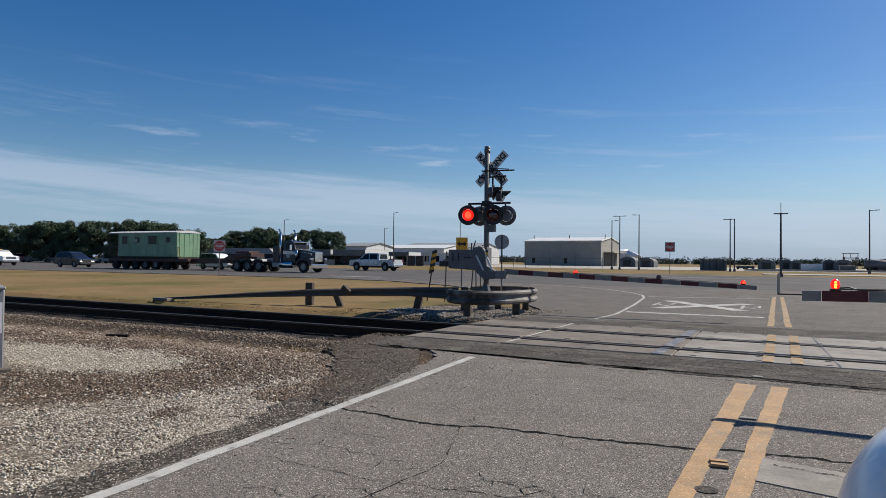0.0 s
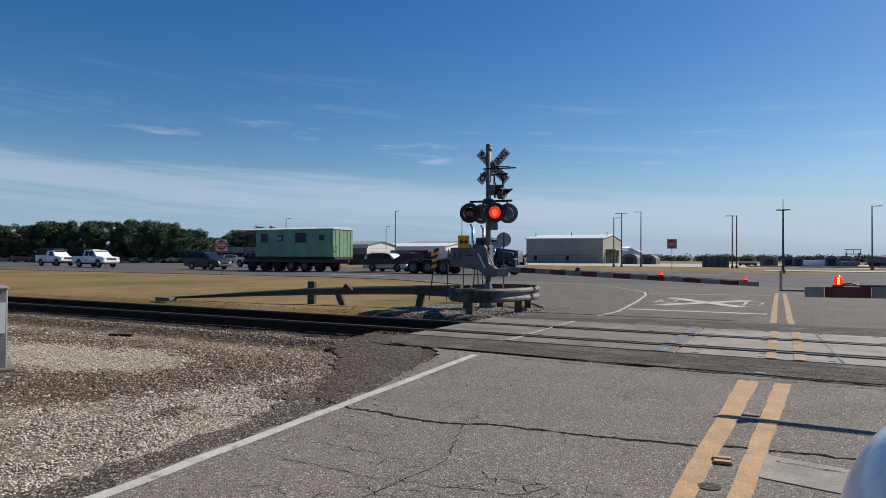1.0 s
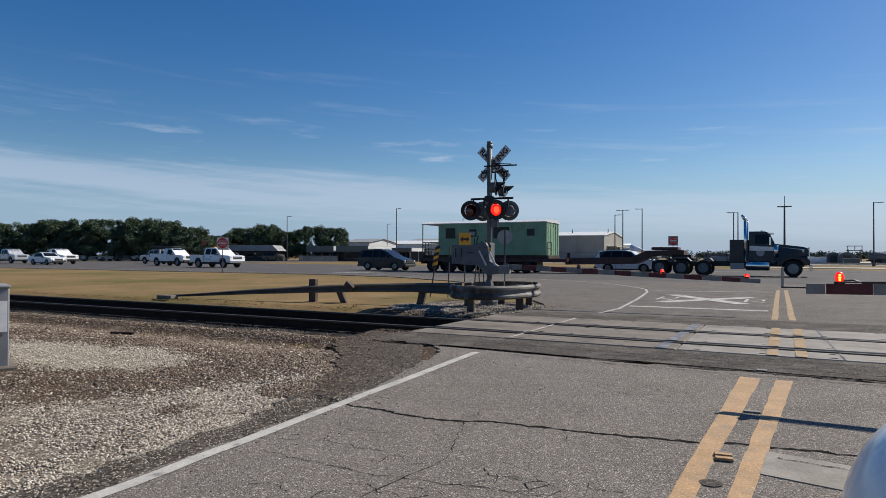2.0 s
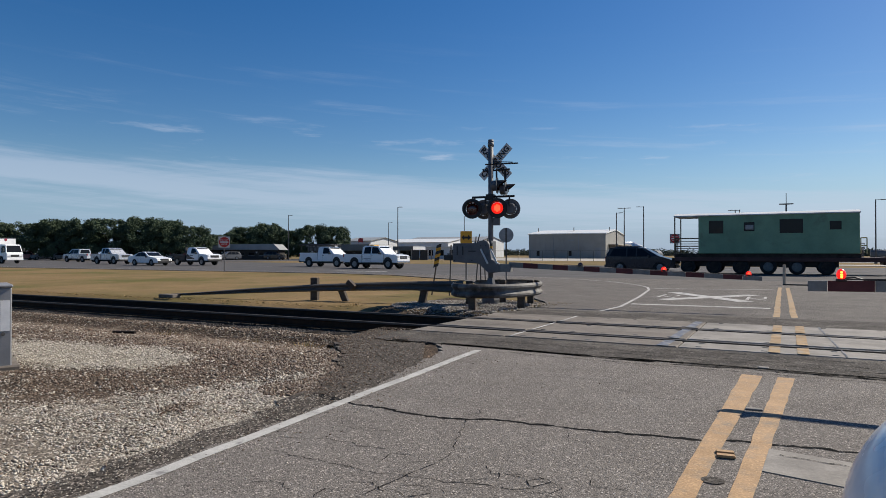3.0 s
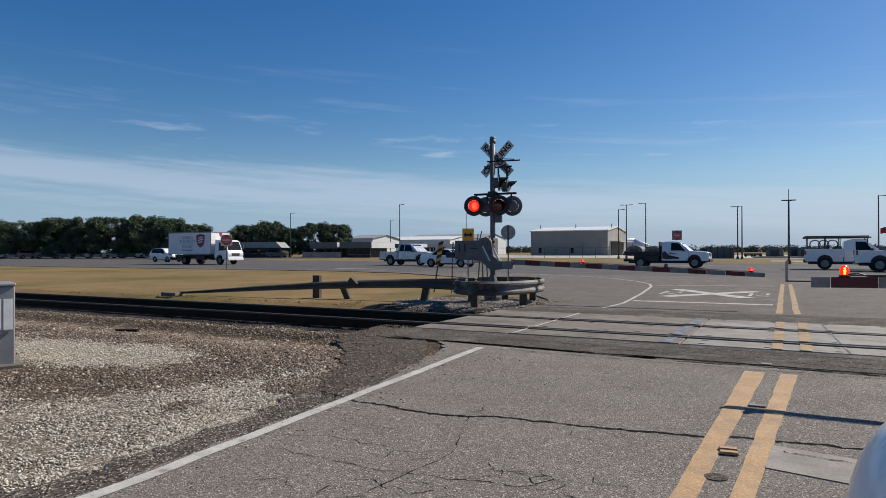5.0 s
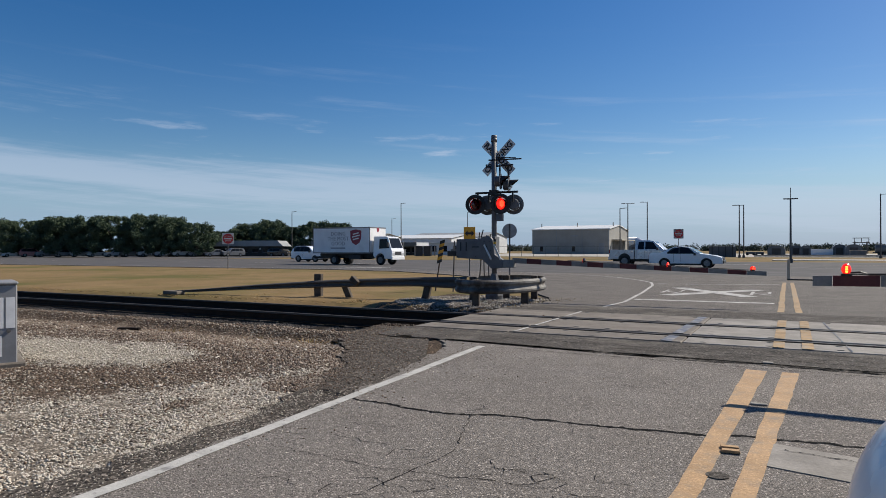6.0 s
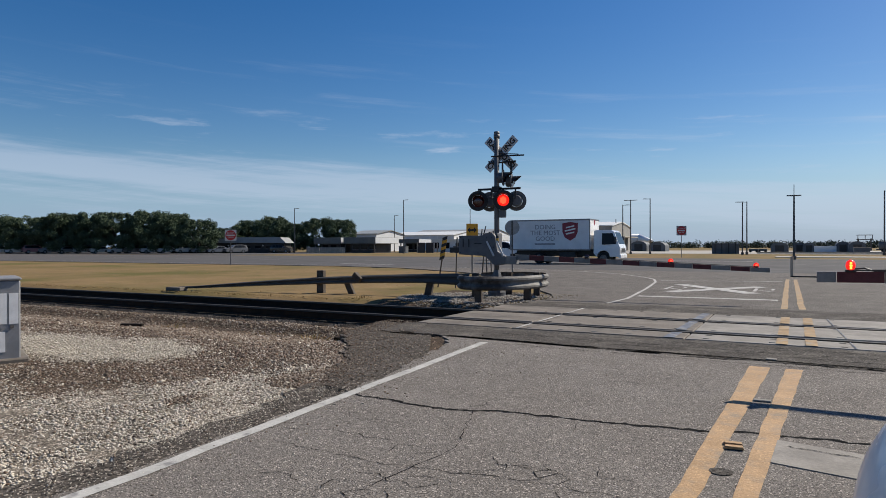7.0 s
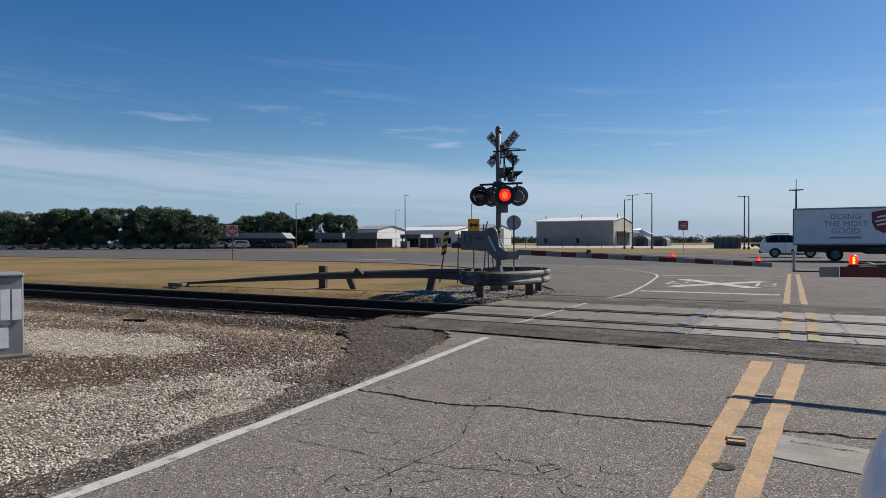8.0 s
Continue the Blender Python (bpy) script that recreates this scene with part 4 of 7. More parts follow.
signal = thing("crossing_signal", "grey railroad crossing signal with crossbuck and red flashing lamps", "crossing signal", pose(*MAST, 0, 0, 0, 0))
bm = tube((0, 0, 0.25), (0, 0, 4.04), 0.066, n=18)
tube((0, 0, 4.04), (0, 0, 4.13), 0.075, 0.07, n=18, bm=bm)
tube((0, 0, 3.96), (0, 0, 4.06), 0.078, 0.078, n=18, bm=bm)
part("mast", bm, "signal_grey", signal, "", True)
bm = tube((0, 0, -0.05), (0, 0, 0.06), 0.22, 0.22, n=20)
tube((0, 0, 0.06), (0, 0, 0.62), 0.24, 0.085, n=8, bm=bm)
part("base", bm, "signal_grey", signal, "flared grey cast base")
# crossbuck faces the near road
buck = part("crossbuck", tube((0, 0.02, 3.58), (0, 0.12, 3.58), 0.05, n=10), "signal_grey", signal, "white crossbuck with black letters")
buck.location = (0.06, 0.0, 0)
for text, ang in (("RAILROAD", -45), ("CROSSING", 45)):
    m = Matrix.Translation((0.0, 0.135 + 0.02 * (ang > 0), 3.58)) @ Matrix.Rotation(radians(-ang), 4, "Y")
    blade = part("blade", box(-0.55, 0.55, -0.004, 0.004, -0.112, 0.112, 0.003), "sign_white", buck)
    blade.matrix_basis = m
    letters = words(text, 0.20, "sign_black", signal, Matrix.Translation((0.06, 0, 0)) @ m @ pose(0, -0.008, 0, 90, 0, 0), depth=0.002, bold=0.03)
    box_w = max(v.co.x for v in letters.data.vertices) - min(v.co.x for v in letters.data.vertices)
    letters.scale = (1.0 / box_w, 1, 1)
# arms and lamps
bm = pipe([(-0.52, 0, 2.68), (0.62, 0.06, 2.68)], 0.028)
for x in (-0.46, 0.16, -0.16, 0.5):
    tube((x, 0.02, 2.68), (x, 0.02, 2.42), 0.022, n=8, bm=bm)
box(-0.1, 0.1, -0.1, 0.1, 2.60, 2.74, 0.01, bm)
part("crossarm", bm, "black", signal, "black lamp crossarm with junction box")
near_l = lamp_head(signal, -0.45, 2.38, -0.16, 22)
near_r = lamp_head(signal, 0.22, 2.38, -0.10, 22)
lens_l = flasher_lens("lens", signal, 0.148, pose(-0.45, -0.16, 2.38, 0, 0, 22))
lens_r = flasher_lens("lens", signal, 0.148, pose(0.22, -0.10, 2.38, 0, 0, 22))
for x, y in ((-0.30, 0.25), (0.42, 0.28)):
    lamp_head(signal, x, 2.38, y, 200, paint="signal_grey")
    ob = part("lens", tube((x, y + 0.01, 2.38), (x, y + 0.03, 2.38), 0.15, n=20), "lens_off", signal)
# upper pair facing along the highway
bm = pipe([(-0.2, 0, 3.34), (0.5, 0.05, 3.36)], 0.022)
pipe([(-0.2, 0, 3.34), (-0.22, 0, 3.40)], 0.02, bm=bm)
part("crossarm", bm, "black", signal, "upper lamp crossarm")
bm = pipe([(-0.12, -0.07, 3.50), (0.74, 0.0, 3.49)], 0.018)
pipe([(0.1, -0.07, 3.56), (0.6, -0.02, 3.52)], 0.012, bm=bm)
part("bracket", bm, "black", signal, "slim bracket arm")
for x, y, z in ((0.2, -0.05, 2.95), (0.36, 0.12, 2.86)):
    lamp_head(signal, x, z, y, 103, size=0.8, paint="signal_grey")
    part("lens", tube((x + 0.01, y, z), (x + 0.03, y, z), 0.115, n=20), "lens_off", signal)
    part("hanger", tube((x - 0.02, y, z + 0.12), (x - 0.02, y, 3.36), 0.024, n=8), "black", signal)
part("junction_box", box(0.07, 0.24, -0.06, 0.06, 1.95, 2.14, 0.01), "signal_grey", signal, "small grey junction box")
# gate machine
gate_bm = extrude_y([(-0.95, 1.02), (-0.95, 1.50), (-0.26, 1.50), (-0.20, 1.56), (-0.02, 1.57), (0.06, 1.48), (0.12, 1.1), (0.34, 0.98), (0.34, 0.78), (0.05, 0.74), (-0.22, 0.98)], -0.26, -0.14, bevel=0.012)
gate = part("gate_machine", gate_bm, "signal_grey", signal, "grey steel gate machine with counterweight")
gate_bm = extrude_y([(-0.88, 1.10), (-0.88, 1.46), (-0.30, 1.46), (-0.30, 1.10)], 0.14, 0.24, bevel=0.01)
part("counterweight", gate_bm, "signal_grey", gate)
part("cover", box(-0.16, 0.08, -0.14, 0.16, 1.02, 1.56, 0.02), "signal_grey", gate)
for xa, xb, za, zb in ((-0.832, -0.808, 1.2, 1.42), (-0.672, -0.648, 1.2, 1.42), (-0.5, -0.3, 1.285, 1.31)):
    part("slot", box(xa, xb, -0.275, -0.258, za, zb), "black", gate)
for (x, y, lean) in ((-0.05, -0.30, -28), (0.21, -0.30, -26)):
    strut = part("strut", box(-0.022, 0.022, -0.012, 0.012, -0.21, 0.21, 0.004), "sign_white", gate, "white angled strut")
    strut.matrix_basis = pose(x, y, 1.17, 0, lean, 0)
for i in range(3):
    part("stripe", box(0.10, 0.17, -0.285, -0.272, 1.30 + 0.065 * i, 1.36 + 0.065 * i), "sign_yellow" if i % 2 else "sign_black", gate)
part("breaker_box", box(-1.22, -0.97, -0.25, -0.15, 1.06, 1.20, 0.01), "black", gate, "small black box on the counterweight")
for x, h, lean in ((-0.33, 0.17, 4), (-0.28, 0.24, 16), (-0.12, 0.09, 0), (0.0, 0.12, -6)):
    rod = part("rod", tube((0, 0, -0.04), (0, 0, h), 0.014, n=6), "black", gate, "short dark rod")
    rod.matrix_basis = pose(x, -0.2, 1.5, 0, lean, 0)
for x, z in ((-0.9, 1.06), (-0.9, 1.46), (-0.4, 1.06), (-0.16, 1.44), (-0.02, 1.44), (-0.1, 1.3), (0.02, 1.2)):
    part("bolt", tube((x, -0.275, z), (x, -0.262, z), 0.014, n=6), "black", gate)
bm = box(0.30, 0.62, -0.24, -0.06, 0.78, 0.98, 0.01)
part("arm_socket", bm, "gate_white", gate, "pale arm socket")


def gate_arm(x0, x1, z0, z1, h0, h1, thick, bands, lights, label, m, first="gate_white"):
    """A tapered striped arm from its socket to its tip along +x, with lamps on top."""
    arm = thing("crossing_barrier", label, "crossing barrier", m)
    cuts = [i / bands for i in range(bands + 1)] if isinstance(bands, int) else bands
    for i in range(len(cuts) - 1):
        a, b = cuts[i], cuts[i + 1]
        bm = bmesh.new()
        corners = []
        for t in (a + 0.0006, b - 0.0006):
            x, z, h = x0 + (x1 - x0) * t, z0 + (z1 - z0) * t, h0 + (h1 - h0) * t
            corners.append([bm.verts.new((x, y, zz)) for y, zz in ((-thick, z - h / 2), (thick, z - h / 2), (thick, z + h / 2), (-thick, z + h / 2))])
        p, q = corners
        for k in range(4):
            bm.faces.new((p[k], p[(k + 1) % 4], q[(k + 1) % 4], q[k]))
        bm.faces.new(p), bm.faces.new(q)
        bmesh.ops.recalc_face_normals(bm, faces=bm.faces)
        red = (i % 2 == 0) != (first == "gate_white")
        part("band", bm, "gate_red" if red else "gate_white", arm, "faded red band" if red else "grey white band")
    out = []
    for x, r in lights:
        t = (x - x0) / (x1 - x0)
        z = z0 + (z1 - z0) * t + (h0 + (h1 - h0) * t) / 2
        part("lamp_base", box(x - r * 0.8, x + r * 0.8, -r * 0.8, r * 0.8, z, z + r * 0.5, r * 0.12), "black", arm)
        out.append((arm, x, z + r * 1.35, r))
    bm = bmesh.new()
    for t0 in np.linspace(0.25, 0.85, 7):
        x, z, h = x0 + (x1 - x0) * t0, z0 + (z1 - z0) * t0, h0 + (h1 - h0) * t0
        tube((x, -thick - 0.004, z + h / 2 + 0.012), (x + (x1 - x0) * 0.1, -thick - 0.004, z + (z1 - z0) * 0.1 + h / 2 + 0.010), 0.006, n=6, bm=bm)
    part("cable", bm, "black", arm, "thin black lamp cable")
    return arm, out


arm_far, far_lights = gate_arm(-6.1, -0.46, 0.96, 0.72, 0.13, 0.09, 0.022, 15, [(-4.3, 0.055), (-2.42, 0.055), (-0.72, 0.055)], "lowered red and white striped crossing gate arm", pose(0, 15.0, 0))
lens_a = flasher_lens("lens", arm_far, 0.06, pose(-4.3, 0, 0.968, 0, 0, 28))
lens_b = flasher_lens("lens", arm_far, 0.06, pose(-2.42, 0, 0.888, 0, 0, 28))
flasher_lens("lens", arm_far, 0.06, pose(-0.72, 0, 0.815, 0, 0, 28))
arm_near, _ = gate_arm(5.9, 0.15, 1.02, 0.93, 0.14, 0.088, 0.02, [0, 0.12, 0.19, 0.26, 0.33, 0.4, 0.47, 0.54, 0.61, 0.68, 0.75, 0.815, 0.88, 0.915, 0.974, 1.0], [(0.40, 0.035)], "lowered red and white striped gate arm across the near lane", pose(0, 6.42, 0.02), first="gate_white")
bm = bmesh.new()
bmesh.ops.create_uvsphere(bm, u_segments=20, v_segments=12, radius=0.045)
for v in bm.verts:
    v.co.x *= 0.82
    v.co.z *= 1.08
gate_lamp = part("lens", bm, "lens_on", arm_near, "glowing red gate lamp", True)
gate_lamp.location = (0.40, 0, 1.032)
# the bright filament image behind the ribbed glass, in three steps
bm = bmesh.new()
for z0, z1, w in ((-0.030, -0.012, 0.009), (-0.009, 0.008, 0.0105), (0.011, 0.028, 0.009)):
    box(-w, w, -0.050, -0.040, z0, z1, 0.003, bm)
part("lamp_glow", bm, "lens_yellow", gate_lamp, "bright amber filament glow")
bm = bmesh.new()
box(-0.04, 0.04, -0.03, 0.03, -0.058, -0.038, 0.003, bm)
part("guard_frame", bm, "black", gate_lamp, "black lamp cradle")
bm = pipe([(0.4, 0, 1.0), (0.5, 0.0, 1.01), (0.58, 0.0, 0.985), (0.75, 0.0, 0.995)], 0.007, n=6)
part("cable", bm, "black", arm_near)
# near gate's own mast stands beyond the lane
stand = thing("gate_stand", "grey gate stand that carries the near arm", "gate stand", pose(6.1, 6.42, 0))
part("mast", tube((0, 0, -0.04), (0, 0, 4.0), 0.066, n=14), "signal_grey", stand)
part("gate_machine", box(-0.25, 0.3, -0.2, 0.2, 0.8, 1.3, 0.03), "signal_grey", stand)


# w-beam guard rail: a tail that comes down to the ground and a ring round the signal
W = [(0.0, 0.155), (0.02, 0.15), (0.06, 0.11), (0.06, 0.07), (0.015, 0.02), (0.015, -0.02), (0.06, -0.07), (0.06, -0.11), (0.02, -0.15), (0.0, -0.155)]


def w_beam(points, bm=None):
    """A folded steel beam along (x, y, z) points, its face to the right of the way."""
    one = bmesh.new()
    rows = []
    for i, p in enumerate(points):
        tall = p[3] if len(p) > 3 else 1.0
        p = Vector(p[:3])
        d = Vector(points[min(i + 1, len(points) - 1)][:3]) - Vector(points[max(i - 1, 0)][:3])
        side = Vector((d.y, -d.x, 0)).normalized()
        rows.append([one.verts.new(p + side * (a + off) + Vector((0, 0, b * tall))) for off in (0.0, -0.005) for a, b in (W if off == 0 else W[::-1])])
    n = len(rows[0])
    for r0, r1 in zip(rows, rows[1:]):
        for k in range(n):
            one.faces.new((r0[k], r1[k], r1[(k + 1) % n], r0[(k + 1) % n]))
    one.faces.new(rows[0]), one.faces.new(rows[-1])
    bmesh.ops.recalc_face_normals(one, faces=one.faces)
    return merge(bm, one)


guard = thing("guard_rail", "weathered steel guard rail bent round the signal base", "guard rail", pose(0, 0, 0))
cx, cy, RX, RY = -6.2, 14.55, 0.92, 1.55
arc = []
for i in range(49):
    a = radians(200 + 318 * i / 48)
    arc.append((cx + RX * math.cos(a), cy + RY * math.sin(a), 0.40))
part("ring_beam", w_beam(arc), "galv", guard, "galvanised beam curved into a ring")
tail = [(-15.9, 13.08, 0.03, 0.2), (-15.24, 13.19, 0.06, 0.25), (-14.2, 13.36, 0.13, 0.35), (-13.16, 13.53, 0.2, 0.45), (-11.23, 13.85, 0.31, 0.62), (-9.74, 14.1, 0.37, 0.68), (-8.41, 14.32, 0.41, 0.75), (-7.1, 14.5, 0.4, 1.0)]
part("tail_beam", w_beam(tail), "galv_dark", guard, "dark weathered beam sloping down to the ground")
part("end_block", box(-16.2, -15.6, 12.85, 13.15, -0.05, 0.05, 0.02), "concrete", guard)


def guard_post(x, y, h, lean=0.0, w=0.1, way=0.0):
    ob = part("post", box(-w, w, -w * 0.8, w * 0.8, -0.2, h, 0.012), "wood_post", guard, "dark wooden post")
    ob.matrix_basis = pose(x, y, -0.04, lean, way, 10)


guard_post(-11.35, 13.98, 0.62)
guard_post(-10.42, 14.12, 0.5, 0, 0.08, -24)
guard_post(-8.3, 14.5, 0.55, 0, 0.09, 12)
for a in (268, 344, 60, 120, 180):
    guard_post(cx + (RX - 0.15) * math.cos(radians(a)), cy + (RY - 0.15) * math.sin(radians(a)), 0.6, 0, 0.08)
block = part("blockout", box(-0.13, 0.13, -0.07, 0.07, -0.07, 0.07, 0.01), "wood_post", guard, "loose broken block")
block.matrix_basis = pose(-10.12, 13.95, 0.42, 0, 40, 0)
bm = w_beam([(-7.3, 14.4, 0.38), (-6.9, 13.7, 0.38)])
part("splice", bm, "galv_dark", guard)


def striped_marker(x, y, h, lean, tilt):
    """A leaning marker post with a black and yellow striped panel."""
    t = thing("object_marker", "leaning post with black and yellow striped panel", "marker post", pose(x, y, 0, tilt, lean, 10))
    part("post", tube((0, 0, -0.1), (0, 0, h), 0.022, n=8), "wood_post", t)
    for i in range(7):
        part("stripe", extrude_y([(-0.075, h - 0.75 + i * 0.1), (0.075, h - 0.67 + i * 0.1), (0.075, h - 0.572 + i * 0.1), (-0.075, h - 0.652 + i * 0.1)], -0.035, -0.027), "sign_yellow" if i % 2 else "sign_black", t)
    return t


striped_marker(-9.66, 17.5, 1.55, 9, 0)


def slim_post(x, y, h, lean, label):
    t = thing("marker_post", label, "marker post", pose(x, y, 0, 0, lean, 0))
    part("post", tube((0, 0, -0.1), (0, 0, h), 0.02, n=8), "galv_dark", t)
    return t


for x, y, h, lean in ((-9.0, 17.4, 1.5, 2), (-8.2, 17.5, 1.1, 5), (-7.95, 17.4, 1.1, -2), (-7.75, 17.3, 1.1, -3)):
    slim_post(x, y, h, lean, "slim dark steel post behind the signal")


def road_sign(x, y, turn, name, label, category, h):
    t = thing(name, label, category, pose(x, y, 0, 0, 0, turn))
    part("post", box(-0.03, 0.03, 0.012, 0.05, -0.2, h, 0.004), "galv", t)
    return t


t = road_sign(-13.3, 27.4, 28, "arrow_sign", "yellow sign with a black two-way arrow on a post", "road sign", 2.3)
part("panel", box(-0.27, 0.27, -0.006, 0.006, 1.70, 2.3, 0.004), "sign_yellow", t)
part("arrow", extrude_y([(px_ * 1.1, pz_ + 0.19) for px_, pz_ in ((-0.2, 1.81), (-0.08, 1.95), (-0.08, 1.86), (0.08, 1.86), (0.08, 1.95), (0.2, 1.81), (0.08, 1.67), (0.08, 1.76), (-0.08, 1.76), (-0.08, 1.67))], -0.012, -0.008), "sign_black", t, "black double arrow")
t = road_sign(-11.2, 27.2, 20, "round_sign", "back of a round grey metal sign on a post", "road sign", 2.4)
part("panel", disc(0.33, 0.01, 32, at=(0, 0.0, 2.08)), "sign_back", t)
part("brace", box(-0.035, 0.035, -0.03, -0.008, 1.1, 2.4), "galv_dark", t)
for x, y, turn, h, front in ((-34.4, 32.6, 40, 2.42, True), (-11.5, 78.8, 20, 3.6, False)):
    t = road_sign(x, y, turn, "no_entry_sign", "square white and red no entry sign on a post", "road sign", h)
    s = 0.76 if front else 1.1
    part("panel", box(-s / 2, s / 2, -0.006, 0.006, h - s, h, 0.004), "sign_white" if front else "sign_back", t)
    part("disc", disc(0.46 * s, 0.008, 32, at=(0, -0.011, h - s / 2)), "sign_red", t)
    part("bar", box(-0.36 * s, 0.36 * s, -0.024, -0.017, h - s / 2 - 0.06 * s, h - s / 2 + 0.06 * s), "sign_white", t)
    for text, dz in (("DO NOT", 0.19), ("ENTER", -0.2)):
        words(text, 0.17 * s, "sign_white", t, pose(0, -0.019, h - s / 2 + dz * s, 90, 0, 0))

# bent centre post at the road's mouth
t = thing("bollard", "bent tan flexible post in the centre line", "bollard", pose(-0.12, 29.2, 0))
part("post", box(-0.055, 0.055, -0.03, 0.03, -0.02, 0.82, 0.02), "wall_tan", t, "faded tan post")
bm = box(-0.05, 0.9, -0.04, 0.04, 0.0, 0.05, 0.01)
part("fallen_post", bm, "black", t, "dark strip lying at its foot")

# signal cabinet beside the gravel
cab = thing("signal_cabinet", "grey metal signal cabinet with white label sheets", "cabinet", pose(-7.85, 3.73, -0.03, 0, 0, 66))
part("body", box(-0.45, 0.45, -0.3, 0.3, 0.0, 0.885, 0.012), "cabinet", cab)
part("lid", box(-0.46, 0.46, -0.32, 0.31, 0.885, 0.92, 0.012), "cabinet", cab)
part("plinth", box(-0.5, 0.53, -0.36, 0.34, -0.08, 0.05, 0.015), "concrete", cab)
for x0 in (0.24, 0.345, 0.12):
    part("label_sheet", box(x0, x0 + 0.085, -0.306, -0.302, 0.42, 0.75), "paper", cab, "white label sheet")
part("label_sheet", box(0.22, 0.31, -0.306, -0.302, 0.12, 0.34), "paper", cab)
part("label_sheet", box(0.18, 0.29, -0.306, -0.302, 0.37, 0.41), "print", cab, "small dark plate")
part("latch", box(0.08, 0.2, -0.345, -0.321, 0.89, 0.91), "galv", cab, "metal latch")
part("lock", disc(0.02, 0.02, 12, at=(0.37, -0.305, 0.39)), "galv", cab)

# small things on the ground
t = thing("road_marker", "yellow raised road marker between the centre lines", "road marker", pose(-0.335, 4.28, 0.0, 0, 0, 8))
part("base", box(-0.05, 0.05, -0.055, 0.055, 0.0, 0.008, 0.003), "asphalt_dark", t, "tarred base plate")
for y0 in (-0.06, 0.018):
    part("reflector", extrude_y([(-0.055, 0.006), (0.055, 0.006), (0.048, 0.022), (-0.048, 0.022)], y0, y0 + 0.042), "yellow_line", t, "worn yellow bar")
t = thing("road_marker", "flattened pale raised road marker", "road marker", pose(-0.235, 5.66, 0.0, 0, 0, 4))
part("base", box(-0.06, 0.06, -0.03, 0.03, 0.0, 0.014, 0.004), "concrete_new", t)
for x, y, r in ((-0.36, 3.78, 0.06),):
    ob = link("tar_spot", tube((x, y, 0.001), (x, y, 0.0055), r, n=18), "asphalt_dark")
    tagged(ob, "round dark tar spot on the road", "tar spot", kind="structure")
t = thing("road_marker", "small pale raised road marker near the rails", "road marker", pose(-0.23, 7.75, 0.004))
part("base", box(-0.05, 0.05, -0.05, 0.05, 0, 0.015, 0.004), "concrete_new", t)
for i, (x, y, l, w, h, rz) in enumerate(((-10.4, 7.55, 0.42, 0.08, 0.06, 20), (-6.4, 8.45, 0.35, 0.12, 0.06, -4), (-5.95, 8.3, 0.22, 0.14, 0.07, 10))):
    t = link("scrap_timber", box(-l / 2, l / 2, -w / 2, w / 2, 0, h, 0.01), "tie")
    t.matrix_basis = pose(x, y, ground_z(x, y) + 0.005, 0, 0, rz)
    tagged(t, "short dark scrap of tie timber on the ballast", "scrap timber")

# ---- vehicles: each faces +x, its origin on the road under its middle ----
from mathutils.geometry import tessellate_polygon

MOVING, WHEELS = [], []


def wheel(parent, x, y, r, w, rim="alloy", dual=False):
    side = -1 if y < 0 else 1
    bm = bmesh.new()
    n = 22
    prof = [(0.62 * r, -w / 2 + 0.01), (0.93 * r, -w / 2), (r, -w / 2 + 0.035), (r, w / 2 - 0.035), (0.93 * r, w / 2), (0.62 * r, w / 2 - 0.01)]
    rows = [[bm.verts.new((a * math.cos(2 * math.pi * i / n), b, a * math.sin(2 * math.pi * i / n))) for a, b in prof] for i in range(n)]
    for i in range(n):
        p, q = rows[i], rows[(i + 1) % n]
        for k in range(len(prof) - 1):
            bm.faces.new((p[k], p[k + 1], q[k + 1], q[k]))
    bmesh.ops.recalc_face_normals(bm, faces=bm.faces)
    ob = part("wheel", bm, "rubber", parent, "black tyre", True)
    ob.location = (x, y, r)
    out = side * (w / 2 - 0.03)
    bm = tube((0, out - side * 0.05, 0), (0, out, 0), 0.63 * r, 0.58 * r, n=22)
    tube((0, out, 0), (0, out + side * 0.03, 0), 0.2 * r, 0.16 * r, n=12, bm=bm)
    for i in range(5):
        a = 2 * math.pi * i / 5
        tube((0.15 * r * math.cos(a), out + side * 0.006, 0.15 * r * math.sin(a)), (0.55 * r * math.cos(a), out + side * 0.006, 0.55 * r * math.sin(a)), 0.05 * r, n=6, bm=bm)
    part("rim", bm, rim, ob)
    WHEELS.append((ob, parent, (x, y, r), r))
    return ob


def arch(x, r, z0, n=8):
    """The cut-out over a wheel, from rear to front, for a lower body outline walked from the front to the rear."""
    return [(x + r * math.cos(math.pi * i / n), z0 + r * 0.98 * math.sin(math.pi * i / n)) for i in range(n + 1)]


